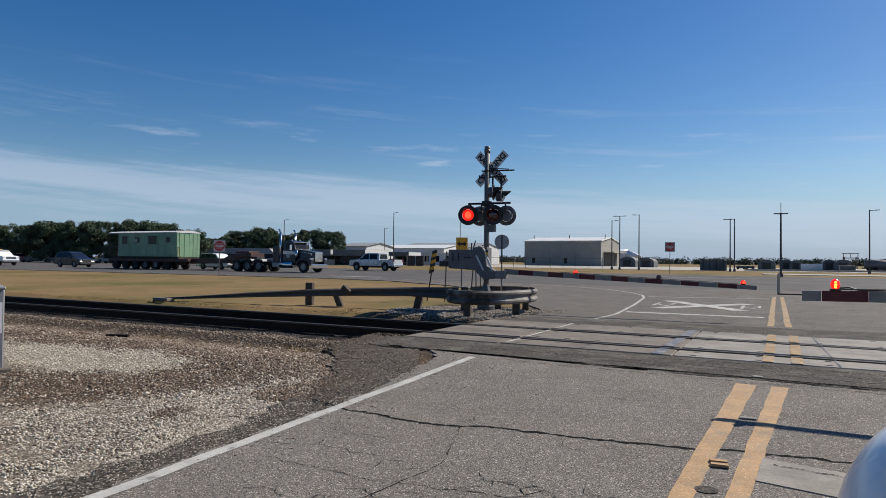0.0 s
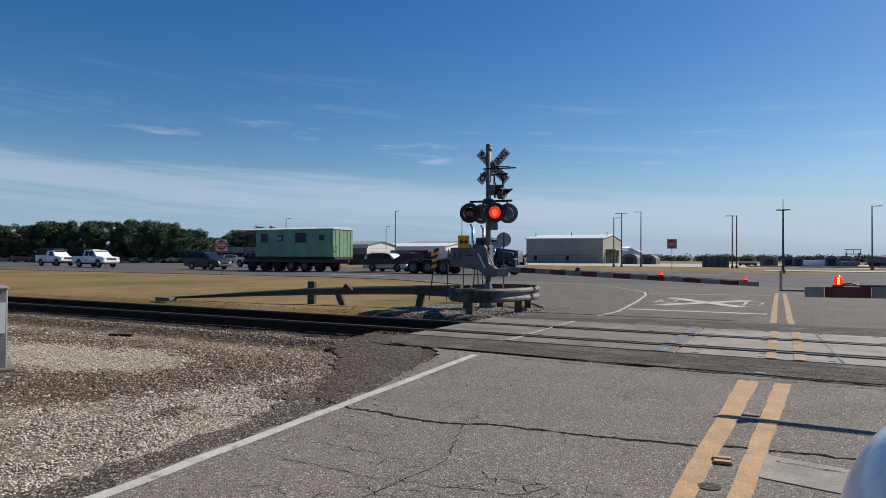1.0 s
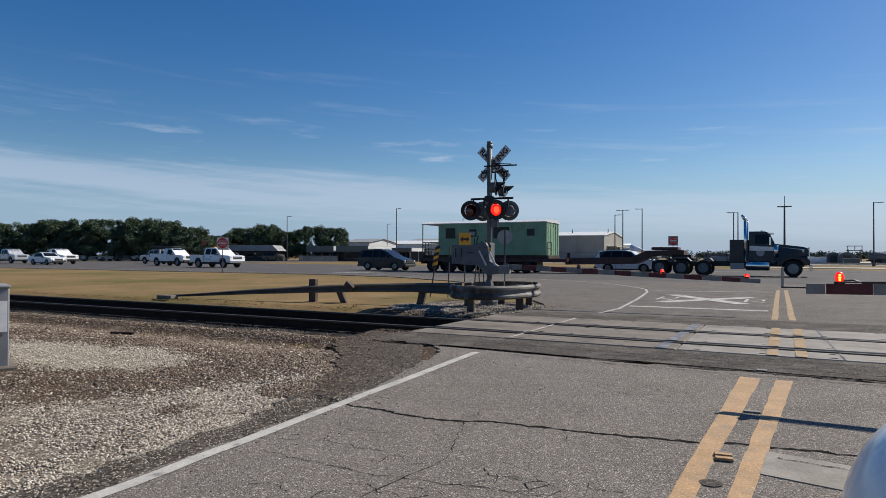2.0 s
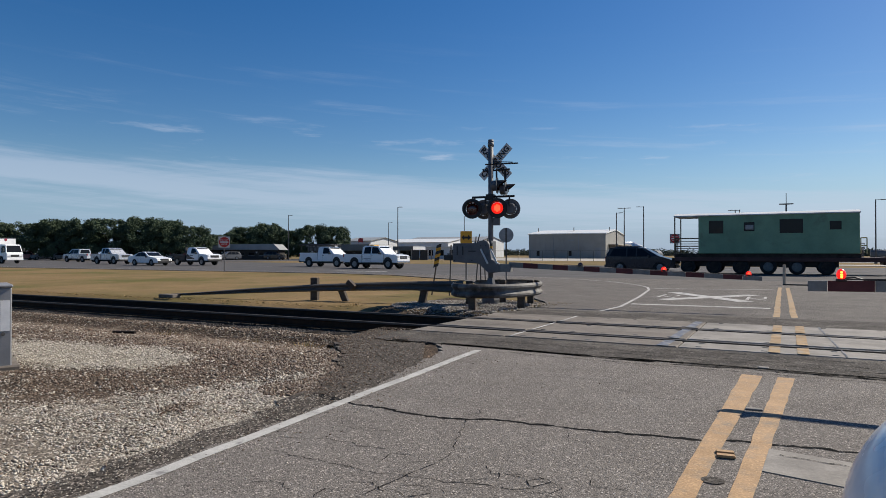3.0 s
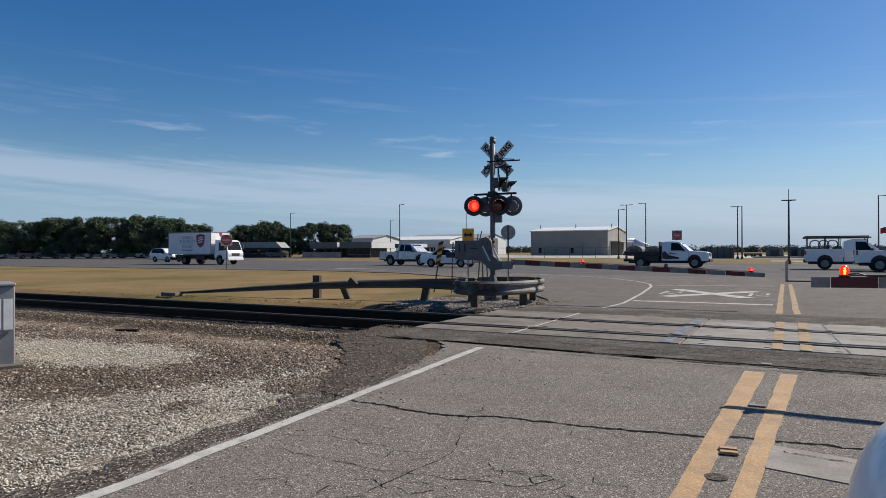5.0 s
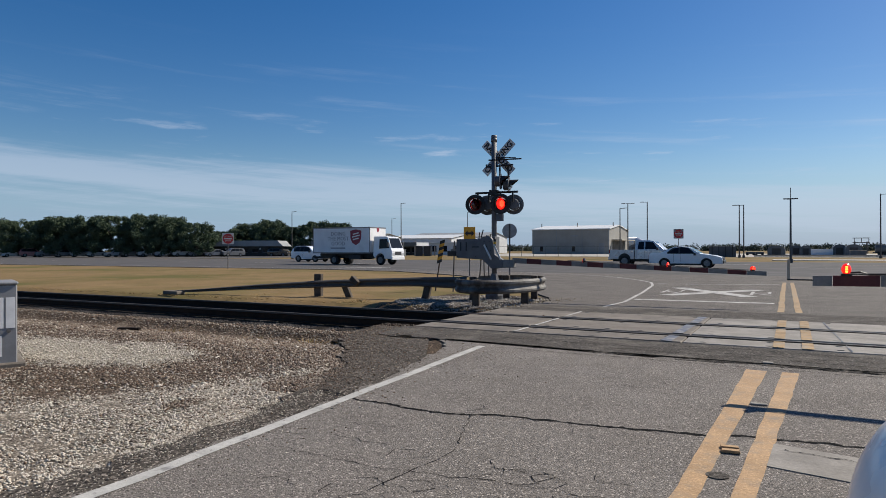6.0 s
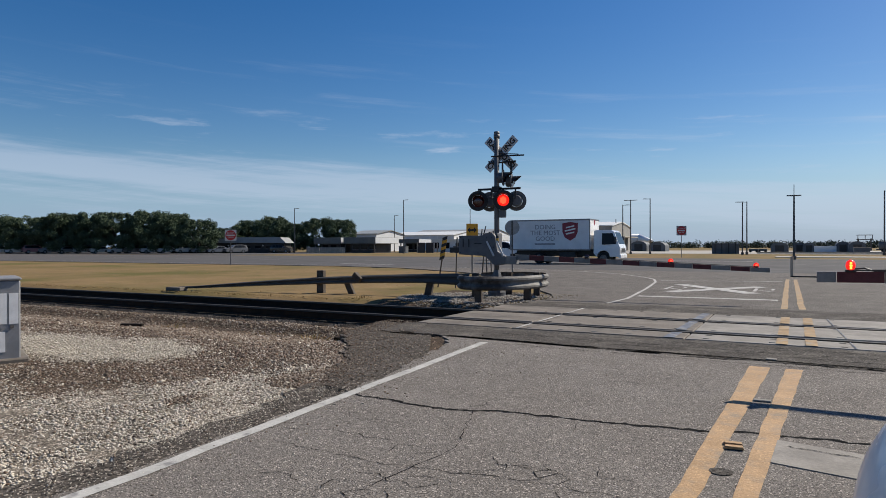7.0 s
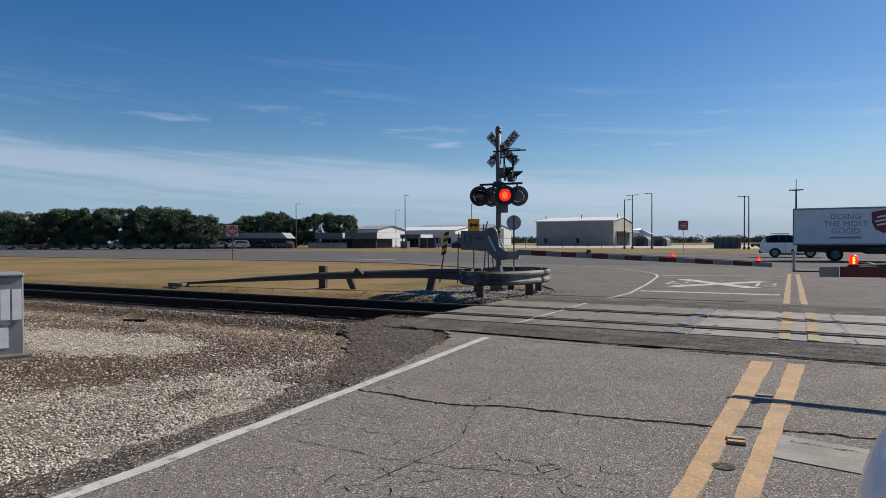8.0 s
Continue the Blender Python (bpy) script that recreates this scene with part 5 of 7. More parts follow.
def shell(profile, hw, bm=None, curve=0.035):
    """A body from its side outline; hw(z) gives the half width at each height."""
    one = bmesh.new()
    cx = sum(p[0] for p in profile) / len(profile)
    cz = sum(p[1] for p in profile) / len(profile)
    ring = []
    for s in (-1, -0.985, -0.95, 0.95, 0.985, 1):
        k = {1: curve, 0.985: curve * 0.3}.get(abs(s), 0.0)
        row = []
        for x, z in profile:
            d = Vector((cx - x, cz - z))
            d = d.normalized() * k if d.length > k else d
            row.append(one.verts.new((x + d.x, s * hw(z), z + d.y)))
        ring.append(row)
    n = len(profile)
    for a, b in zip(ring, ring[1:]):
        for i in range(n):
            one.faces.new((a[i], a[(i + 1) % n], b[(i + 1) % n], b[i]))
    for row in (ring[0], ring[-1]):
        for tri in tessellate_polygon([[Vector((p.co.x, p.co.z, 0)) for p in row]]):
            one.faces.new([row[k] for k in tri])
    bmesh.ops.recalc_face_normals(one, faces=one.faces)
    return merge(bm, one)


def side_panes(parent, outlines, hw, name="side_window", material="glass_dark", proud=0.008):
    for pts in outlines:
        for s in (-1, 1):
            bm = bmesh.new()
            outer = [bm.verts.new((x, s * (hw(z) + proud), z)) for x, z in pts]
            inner = [bm.verts.new((x, s * (hw(z) - 0.01), z)) for x, z in pts]
            bm.faces.new(outer)
            for i in range(len(pts)):
                j = (i + 1) % len(pts)
                bm.faces.new((outer[i], outer[j], inner[j], inner[i]))
            bmesh.ops.recalc_face_normals(bm, faces=bm.faces)
            part(name, bm, material, parent)


def cross_pane(parent, x0, z0, x1, z1, hw, name, shrink=0.1, material="glass_dark", nudge=0.012):
    """A windscreen or rear window between two heights."""
    d = Vector((x1 - x0, z1 - z0)).normalized()
    nx, nz = d.y, -d.x
    if nx * (1 if name == "windscreen" else -1) < 0:
        nx, nz = -nx, -nz
    bm = bmesh.new()
    a, b = hw(z0) - shrink, hw(z1) - shrink
    top = [bm.verts.new((x + nx * nudge, y, z + nz * nudge)) for x, y, z in ((x0, -a, z0), (x0, a, z0), (x1, b, z1), (x1, -b, z1))]
    low = [bm.verts.new((v.co.x - nx * 0.03, v.co.y, v.co.z - nz * 0.03)) for v in top]
    bm.faces.new(top)
    for i in range(4):
        bm.faces.new((top[i], top[(i + 1) % 4], low[(i + 1) % 4], low[i]))
    bmesh.ops.recalc_face_normals(bm, faces=bm.faces)
    part(name, bm, material, parent)


def details(v, nose, tail, w, z_lamp, z_bump, chrome=False, lamp_h=0.16):
    for s in (-1, 1):
        part("headlight", box(nose - 0.16, nose - 0.005, s * (w - 0.02) - 0.2 * (s > 0), s * (w - 0.02) + 0.2 * (s < 0), z_lamp - lamp_h / 2, z_lamp + lamp_h / 2, 0.02), "lamp_clear", v)
        part("tail_light", box(tail - 0.012, tail + 0.1, s * (w + 0.004) - 0.14 * (s > 0), s * (w + 0.004) + 0.14 * (s < 0), z_lamp - 0.02, z_lamp + 0.26, 0.015), "lamp_red", v)
        part("mirror", box(nose - 1.75, nose - 1.6, s * (w + 0.1) - 0.1, s * (w + 0.1) + 0.1, z_lamp + 0.22, z_lamp + 0.4, 0.03), "plastic_dark", v)
    part("grille", box(nose - 0.1, nose + 0.012, -w * 0.58, w * 0.58, z_lamp - 0.16, z_lamp + 0.1, 0.02), "plastic_dark", v)
    part("grille_surround", box(nose - 0.08, nose + 0.018, -w * 0.5, w * 0.5, z_lamp - 0.035, z_lamp + 0.012, 0.008), "chrome" if chrome else "plastic_dark", v)
    part("front_bumper", box(nose - 0.2, nose + 0.07, -w * 0.98, w * 0.98, z_bump, z_bump + 0.22, 0.05), "chrome" if chrome else "plastic_dark", v)
    part("rear_bumper", box(tail - 0.08, tail + 0.15, -w * 0.98, w * 0.98, z_bump, z_bump + 0.2, 0.05), "chrome" if chrome else "plastic_dark", v)


def pickup(label, paint, crew=True, bed="box", length=5.8, group="passing traffic", chrome=True, name="pickup_truck"):
    v = thing(name, label, "pickup truck", group=group)
    w, r = 0.98, 0.39
    f, b = length / 2, -length / 2
    wf, wb = f - 0.95, b + 1.15
    cab_b = wb + 0.75 if crew else f - 3.2

    def hw(z):
        return w if z < 1.12 else w - (z - 1.12) * 0.22
    low = 0.52
    nose = [(f - 0.02, low), (f, 0.80), (f - 0.03, 1.08), (f - 0.25, 1.17), (f - 1.25, 1.24)]
    cabin = [(f - 1.95, 1.86), (f - 2.3, 1.92), (cab_b + 0.25, 1.92), (cab_b + 0.03, 1.82), (cab_b, 1.2), (cab_b, low)]
    part("body", shell(nose + cabin + arch(wf, 0.47, low)[::-1], hw), paint, v)
    panes = [[(f - 1.62, 1.26), (f - 2.02, 1.78), (f - 2.55, 1.82), (f - 2.55, 1.26)]]
    panes += [[(f - 2.65, 1.26), (f - 2.65, 1.82), (cab_b + 0.28, 1.80), (cab_b + 0.2, 1.26)]] if crew else []
    side_panes(v, panes, hw)
    cross_pane(v, f - 1.33, 1.28, f - 1.93, 1.83, hw, "windscreen")
    cross_pane(v, cab_b, 1.3, cab_b + 0.04, 1.8, hw, "rear_window", 0.2)
    for x in (f - 2.6, f - 1.35) + ((cab_b + 0.12,) if crew else ()):
        for s in (-1, 1):
            part("door_seam", box(x - 0.006, x + 0.006, s * (w + 0.003) - 0.004, s * (w + 0.003) + 0.004, 0.6, 1.2), "black", v)
    for x in (f - 2.5,) + ((f - 3.5,) if crew else ()):
        for s in (-1, 1):
            part("door_handle", box(x - 0.09, x + 0.09, s * (w + 0.012) - 0.012, s * (w + 0.012) + 0.012, 1.06, 1.1, 0.004), "chrome" if chrome else "plastic_dark", v)
    if bed in ("box", "utility"):
        top = 1.22 if bed == "box" else 1.34
        prof = [(cab_b - 0.04, low), (cab_b - 0.04, top), (b + 0.03, top), (b, low + 0.1), (b + 0.05, low)] + arch(wb, 0.47, low)[::-1]
        part("bed", shell(prof, lambda z: w, curve=0.02), paint, v)
        part("bed_floor", box(b + 0.12, cab_b - 0.12, -w + 0.12, w - 0.12, top - 0.02, top + 0.006), "plastic_dark", v, "dark open truck bed")
    else:
        part("flatbed", box(b - 0.1, cab_b - 0.12, -1.08, 1.08, 0.92, 1.04, 0.02), "plastic_dark", v, "dark steel flatbed")
        part("headboard", box(cab_b - 0.2, cab_b - 0.12, -1.0, 1.0, 1.04, 1.9, 0.02), "plastic_dark", v)
        for s in (-1, 1):
            part("side_rail", box(b, cab_b - 0.2, s * 1.02 - 0.03, s * 1.02 + 0.03, 1.04, 1.2, 0.01), "plastic_dark", v)
            part("toolbox", box(wb + 0.5, cab_b - 0.2, s * 0.9 - 0.14, s * 0.9 + 0.14, 0.5, 0.9, 0.02), "plastic_dark", v)
    if bed == "utility":
        rack = bmesh.new()
        for s in (-1, 1):
            for x in (b + 0.15, b + 1.2, cab_b - 0.2, f - 1.9):
                tube((x, s * 0.86, 1.3), (x, s * 0.86, 2.08), 0.03, n=8, bm=rack)
            tube((b - 0.1, s * 0.86, 2.08), (f - 1.7, s * 0.86, 2.08), 0.045, n=8, bm=rack)
        for x in (b, b + 0.9, b + 1.8, f - 1.8):
            tube((x, -0.86, 2.08), (x, 0.86, 2.08), 0.035, n=8, bm=rack)
        part("ladder_rack", rack, "plastic_dark", v, "black steel ladder rack")
        load = bmesh.new()
        for i in range(4):
            box(b, f - 1.8, -0.6 + 0.3 * i, -0.5 + 0.3 * i, 2.12, 2.2, bm=load)
        part("pipes", load, "plastic_dark", v)
        for i in range(3):
            bm = bmesh.new()
            for k in range(16):
                a0, a1 = 2 * math.pi * k / 16, 2 * math.pi * (k + 1) / 16
                tube((b + 0.6 + 0.5 * i + 0.3 * math.cos(a0), -0.5, 1.62 + 0.3 * math.sin(a0)), (b + 0.6 + 0.5 * i + 0.3 * math.cos(a1), -0.5, 1.62 + 0.3 * math.sin(a1)), 0.035, n=6, bm=bm)
            part("hose_coil", bm, "plastic_dark", v)
        for s in (-1, 1):
            for x in (b + 0.3, wb + 0.55):
                part("locker_door", box(x, x + 0.5, s * (w + 0.004) - 0.006, s * (w + 0.004) + 0.006, 0.8, 1.28, 0.004), paint, v)
    part("chassis", box(b + 0.2, f - 0.3, -0.55, 0.55, 0.34, 0.6, 0.02), "plastic_dark", v)
    for x in (wf, wb):
        part("wheel_well", box(x - 0.47, x + 0.47, -w + 0.05, w - 0.05, 0.45, 0.96), "black", v)
    details(v, f, b, w, 0.98, 0.45, chrome)
    for x in (wf, wb):
        for s in (-1, 1):
            wheel(v, x, s * (w - 0.13), r, 0.26)
    return v


def car(kind, label, paint, length, name, group="passing traffic", spin=True, category="car"):
    v = thing(name, label, category, group=group)
    w, f, b = 0.91, length / 2, -length / 2
    r = 0.33 if kind == "sedan" else 0.36
    wf, wb = f - 0.95, b + 1.0
    if kind == "sedan":
        belt, roof = 0.95, 1.44
        top = [(f - 0.02, 0.3), (f, 0.55), (f - 0.08, 0.72), (f - 0.5, 0.84), (f - 1.35, 0.96), (f - 2.05, 1.38), (f - 2.5, 1.44), (b + 1.95, 1.43), (b + 1.5, 1.36), (b + 0.75, 1.02), (b + 0.12, 0.98), (b, 0.8), (b + 0.03, 0.35)]
        panes = [[(f - 1.7, 0.97), (f - 2.15, 1.33), (f - 2.6, 1.37), (f - 2.6, 0.97)], [(f - 2.7, 0.97), (f - 2.7, 1.37), (b + 1.75, 1.34), (b + 1.2, 1.02), (b + 1.25, 0.97)]]
        ws, rw = (f - 1.42, 1.0, f - 2.02, 1.36), (b + 0.82, 1.06, b + 1.46, 1.34)
    elif kind == "suv":
        belt, roof = 1.08, 1.7
        top = [(f - 0.02, 0.36), (f, 0.75), (f - 0.12, 0.95), (f - 0.9, 1.08), (f - 1.2, 1.12), (f - 1.85, 1.6), (f - 2.3, 1.69), (b + 1.0, 1.7), (b + 0.35, 1.6), (b + 0.06, 1.15), (b, 0.9), (b + 0.04, 0.42)]
        panes = [[(f - 1.5, 1.12), (f - 1.98, 1.56), (f - 2.45, 1.6), (f - 2.45, 1.12)], [(f - 2.53, 1.12), (f - 2.53, 1.6), (b + 1.35, 1.6), (b + 1.25, 1.12)], [(b + 1.17, 1.14), (b + 1.25, 1.59), (b + 0.8, 1.56), (b + 0.45, 1.2)]]
        ws, rw = (f - 1.28, 1.16, f - 1.84, 1.57), (b + 0.05, 1.2, b + 0.34, 1.56)
    else:  # minivan
        belt, roof = 1.08, 1.74
        top = [(f - 0.02, 0.34), (f, 0.62), (f - 0.1, 0.82), (f - 0.55, 0.98), (f - 1.0, 1.1), (f - 1.95, 1.64), (f - 2.5, 1.73), (b + 1.0, 1.74), (b + 0.3, 1.66), (b + 0.05, 1.1), (b, 0.85), (b + 0.04, 0.36)]
        panes = [[(f - 1.45, 1.1), (f - 2.1, 1.58), (f - 2.45, 1.63), (f - 2.45, 1.08)], [(f - 2.53, 1.08), (f - 2.53, 1.63), (b + 1.5, 1.64), (b + 1.5, 1.08)], [(b + 1.42, 1.08), (b + 1.42, 1.64), (b + 0.55, 1.6), (b + 0.3, 1.12)]]
        ws, rw = (f - 1.08, 1.13, f - 1.92, 1.6), (b + 0.05, 1.18, b + 0.28, 1.6)

    def hw(z):
        return w if z < belt else w - (z - belt) * 0.3
    low = 0.3
    part("body", shell(top + [(wb - r - 0.1, low)] + arch(wb, r + 0.06, low)[::-1] + arch(wf, r + 0.06, low)[::-1], hw), paint, v)
    xs = [p[0] for q in panes for p in q]
    lows = [p[1] for q in panes for p in q]
    band = [(max(xs) + 0.05, min(lows) - 0.02)] + [p for p in top if p[1] > belt + 0.28 and min(xs) - 0.2 < p[0] < max(xs)] + [(min(xs) - 0.05, min(lows) + 0.04), (min(xs), min(lows) - 0.02)]
    band = [(x, z - 0.045 if z > belt + 0.25 else z) for x, z in band]
    side_panes(v, [band], hw, "window_band", "plastic_dark", 0.004)
    side_panes(v, panes, hw)
    cross_pane(v, *ws, hw, "windscreen")
    cross_pane(v, *rw, hw, "rear_window")
    for x in (wf, wb):
        part("wheel_well", box(x - r, x + r, -w + 0.05, w - 0.05, 0.25, 0.25 + r * 1.3), "black", v)
    part("underbody", box(wb + r, wf - r, -w + 0.08, w - 0.08, 0.2, 0.32), "black", v)
    for x in (f - 2.55, b + 1.6):
        for s in (-1, 1):
            part("door_seam", box(x - 0.005, x + 0.005, s * (w + 0.002) - 0.004, s * (w + 0.002) + 0.004, 0.4, belt), "black", v)
    details(v, f, b, w * 0.94, 0.62 if kind == "sedan" else 0.78, 0.32, lamp_h=0.13)
    if kind != "sedan":
        bm = bmesh.new()
        for s in (-1, 1):
            tube((b + 0.7, s * 0.62, 1.77), (f - 2.3, s * 0.62, 1.76), 0.02, n=6, bm=bm)
        part("roof_rails", bm, "plastic_dark", v)
    keep = len(WHEELS)
    for x in (wf, wb):
        for s in (-1, 1):
            wheel(v, x, s * (w - 0.1), r, 0.21)
    if not spin:
        del WHEELS[keep:]
    return v


def box_truck():
    v = thing("box_truck", "white box truck with a red shield and slogan on its side", "box truck", group="passing traffic")
    f, b = 4.0, -4.0
    cabf, cabb, w = f, f - 1.85, 0.98

    def hw(z):
        return w if z < 1.3 else w - (z - 1.3) * 0.1
    prof = [(cabf - 0.05, 0.5), (cabf, 0.75), (cabf, 1.15), (cabf - 0.08, 1.35), (cabf - 0.42, 2.25), (cabf - 0.6, 2.36), (cabb + 0.05, 2.38), (cabb, 2.3), (cabb, 0.75)] + arch(cabf - 1.15, 0.46, 0.5)[::-1]
    part("cab", shell(prof, hw), "paint_white", v, "white cab")
    side_panes(v, [[(cabf - 0.25, 1.4), (cabf - 0.52, 2.15), (cabf - 1.25, 2.15), (cabf - 1.25, 1.35)]], hw)
    cross_pane(v, cabf - 0.1, 1.4, cabf - 0.42, 2.22, hw, "windscreen")
    part("box_body", box(b, cabb - 0.18, -1.2, 1.2, 0.98, 3.16, 0.03), "paint_box", v, "white ribbed cargo box")
    bm = bmesh.new()
    for z0, z1 in ((0.96, 1.06), (3.08, 3.18)):
        box(b - 0.01, cabb - 0.17, -1.215, 1.215, z0, z1, bm=bm)
    for x in (b, cabb - 0.2):
        box(x - 0.03, x + 0.04, -1.212, -1.19, 1.0, 3.14, bm=bm)
    part("edge_trim", bm, "alloy", v)
    part("chassis", box(b + 0.2, f - 0.4, -0.5, 0.5, 0.55, 0.95, 0.02), "plastic_dark", v)
    part("bumper", box(f - 0.1, f + 0.06, -0.98, 0.98, 0.42, 0.68, 0.04), "paint_white", v)
    for s in (-1, 1):
        part("headlight", box(f - 0.08, f + 0.012, s * 0.7 - 0.2, s * 0.7 + 0.2, 0.78, 0.98, 0.02), "lamp_clear", v)
        part("mirror", box(f - 0.35, f - 0.2, s * 1.2 - 0.09, s * 1.2 + 0.09, 1.5, 1.9, 0.03), "plastic_dark", v)
        part("tank", box(-0.3, 0.9, s * 0.85 - 0.2, s * 0.85 + 0.2, 0.45, 0.85, 0.05), "plastic_dark", v)
    part("grille", box(f - 0.02, f + 0.012, -0.5, 0.5, 0.8, 1.1, 0.01), "plastic_dark", v)
    part("bumper", box(b - 0.1, b + 0.02, -1.0, 1.0, 0.5, 0.7, 0.02), "plastic_dark", v)
    for y, s in ((-1.206, 1), (1.206, -1)):
        turn = pose(0, 0, 0, 90, 0, 0) if s > 0 else pose(0, 0, 0, 90, 0, 180)
        for text, z in (("DOING", 2.62), ("THE MOST", 2.20), ("GOOD", 1.78)):
            words(text, 0.47, "print", v, Matrix.Translation((-1.3 if s > 0 else -0.9, y, z)) @ turn, "slogan")
        part("slogan_bar", box(-2.1, -0.55, y - 0.004, y + 0.004, 1.36, 1.46), "print", v, "line of small grey print")
        shield = [(-0.62, 0.55), (0.0, 0.66), (0.62, 0.55), (0.6, -0.1), (0.42, -0.5), (0.0, -0.74), (-0.42, -0.5), (-0.6, -0.1)]
        part("shield", extrude_y([(0.55 + x * 0.92, 2.35 + z * 0.95) for x, z in shield], y - 0.006 * s, y + 0.004 * s), "shield", v, "red shield emblem")
        for z, l in ((2.6, 0.62), (2.38, 0.8), (2.15, 0.62)):
            bar = part("emblem_bar", box(-l / 2, l / 2, -0.004, 0.004, -0.05, 0.05), "paint_box", v, "white bar on the emblem")
            bar.matrix_basis = pose(0.55, y - 0.008 * s, z + 0.03, 0, -12 * s, 0)
    shield = [(-0.62, 0.55), (0.0, 0.66), (0.62, 0.55), (0.6, -0.1), (0.42, -0.5), (0.0, -0.74), (-0.42, -0.5), (-0.6, -0.1)]
    bm = extrude_y([(x * 0.28, 2.95 + z * 0.28) for x, z in shield], -0.006, 0.006)
    bmesh.ops.transform(bm, matrix=Matrix.Translation((cabb - 0.172, 0, 0)) @ Matrix.Rotation(radians(90), 4, "Z"), verts=bm.verts)
    part("shield", bm, "shield", v, "small red shield over the cab")
    wheel(v, cabf - 1.15, -0.86, 0.41, 0.25, "rim_dull"), wheel(v, cabf - 1.15, 0.86, 0.41, 0.25, "rim_dull")
    for s in (-1, 1):
        wheel(v, b + 2.2, s * 0.93, 0.41, 0.5, "rim_dull")
    return v


def tractor():
    """Conventional three-axle-drive truck tractor; its nose at x = 0."""
    v = thing("truck_tractor", "dark blue conventional truck tractor with twin chrome stacks", "truck", group="heavy haul truck")

    def hw(z):
        return 0.95 if z < 1.9 else 0.95 - (z - 1.9) * 0.12
    hood_hw = lambda z: 0.62 if z > 1.3 else 0.75
    part("hood", shell([(-0.1, 0.95), (-0.05, 1.35), (-0.12, 1.78), (-0.4, 1.86), (-1.95, 2.05), (-1.95, 0.95)], hood_hw, curve=0.03), "paint_navy", v, "long dark hood")
    part("cab", shell([(-1.9, 0.8), (-1.9, 2.05), (-2.2, 2.72), (-2.45, 2.82), (-3.35, 2.82), (-3.4, 0.8)], hw), "paint_navy", v, "dark cab")
    part("sleeper", box(-4.45, -3.38, -1.0, 1.0, 0.85, 2.3, 0.04), "paint_navy", v, "low dark sleeper box")
    side_panes(v, [[(-2.05, 2.08), (-2.32, 2.62), (-3.0, 2.62), (-3.0, 2.02)]], hw)
    side_panes(v, [[(-2.7 + 0.24 * math.cos(2 * math.pi * k / 14), 1.5 + 0.24 * math.sin(2 * math.pi * k / 14)) for k in range(14)]], hw, "door_emblem", "sign_back", 0.006)
    cross_pane(v, -1.93, 2.1, -2.18, 2.66, hw, "windscreen")
    part("grille", box(-0.08, 0.0, -0.5, 0.5, 0.95, 1.82, 0.03), "chrome", v, "tall chrome grille")
    for s in (-1, 1):
        part("hood_stripe", extrude_y([(-0.3, 1.52), (-0.3, 1.70), (-1.88, 1.86), (-1.88, 1.60)], s * 0.628, s * 0.640), "paint_silver", v, "broad silver stripe along the hood")
        part("cab_stripe", extrude_y([(-1.95, 1.60), (-1.95, 1.84), (-3.3, 1.92), (-3.3, 1.62)], s * 0.952, s * 0.962), "paint_silver", v, "silver stripe across the door")
    part("bumper", box(-0.02, 0.12, -1.1, 1.1, 0.38, 0.75, 0.05), "chrome", v, "wide chrome bumper")
    for s in (-1, 1):
        one = extrude_y([(0.0, 0.75), (-0.02, 1.05), (-0.35, 1.22), (-0.9, 1.25), (-1.35, 1.18), (-1.8, 0.85), (-1.75, 0.62), (-1.5, 0.75), (-1.35, 0.98), (-0.9, 1.1), (-0.45, 0.98), (-0.3, 0.7)], s * 0.72, s * 1.12, bevel=0.02)
        part("fender", one, "paint_navy", v)
        part("headlight", box(-0.15, 0.04, s * 0.92 - 0.15, s * 0.92 + 0.15, 1.1, 1.3, 0.04), "chrome", v, "chrome headlight pod")
        part("exhaust_stack", tube((-3.55, s * 1.0, 0.9), (-3.55, s * 1.0, 3.55), 0.09, n=14), "chrome", v, "chrome exhaust stack", True)
        part("stack_tip", tube((-3.55, s * 1.0, 3.55), (-3.75, s * 1.0, 3.85), 0.09, 0.085, n=14), "chrome", v, "", True)
        part("fuel_tank", tube((-2.2, s * 0.95, 0.68), (-3.5, s * 0.95, 0.68), 0.3, n=16), "chrome", v, "polished fuel tank", True)
        part("step_box", box(-4.4, -3.6, s * 1.0 - 0.1, s * 1.0 + 0.1, 0.45, 0.85, 0.02), "alloy", v)
        part("mirror", box(-2.2, -2.1, s * 1.25 - 0.1, s * 1.25 + 0.1, 1.95, 2.45, 0.02), "chrome", v)
        part("air_cleaner", tube((-1.85, s * 0.85, 1.25), (-1.85, s * 0.85, 1.95), 0.16, n=14), "chrome", v, "", True)
    part("frame", box(-9.3, -0.3, -0.42, 0.42, 0.62, 0.92, 0.02), "plastic_dark", v)
    bm = bmesh.new()
    for i in range(3):
        box(-2.7 + 0.02, -2.6, -0.6 + 0.55 * i, -0.5 + 0.55 * i, 2.82, 2.9, 0.01, bm)
    part("roof_lamps", bm, "lamp_clear", v)
    part("visor", box(-2.25, -1.95, -0.9, 0.9, 2.66, 2.72, 0.01), "chrome", v)
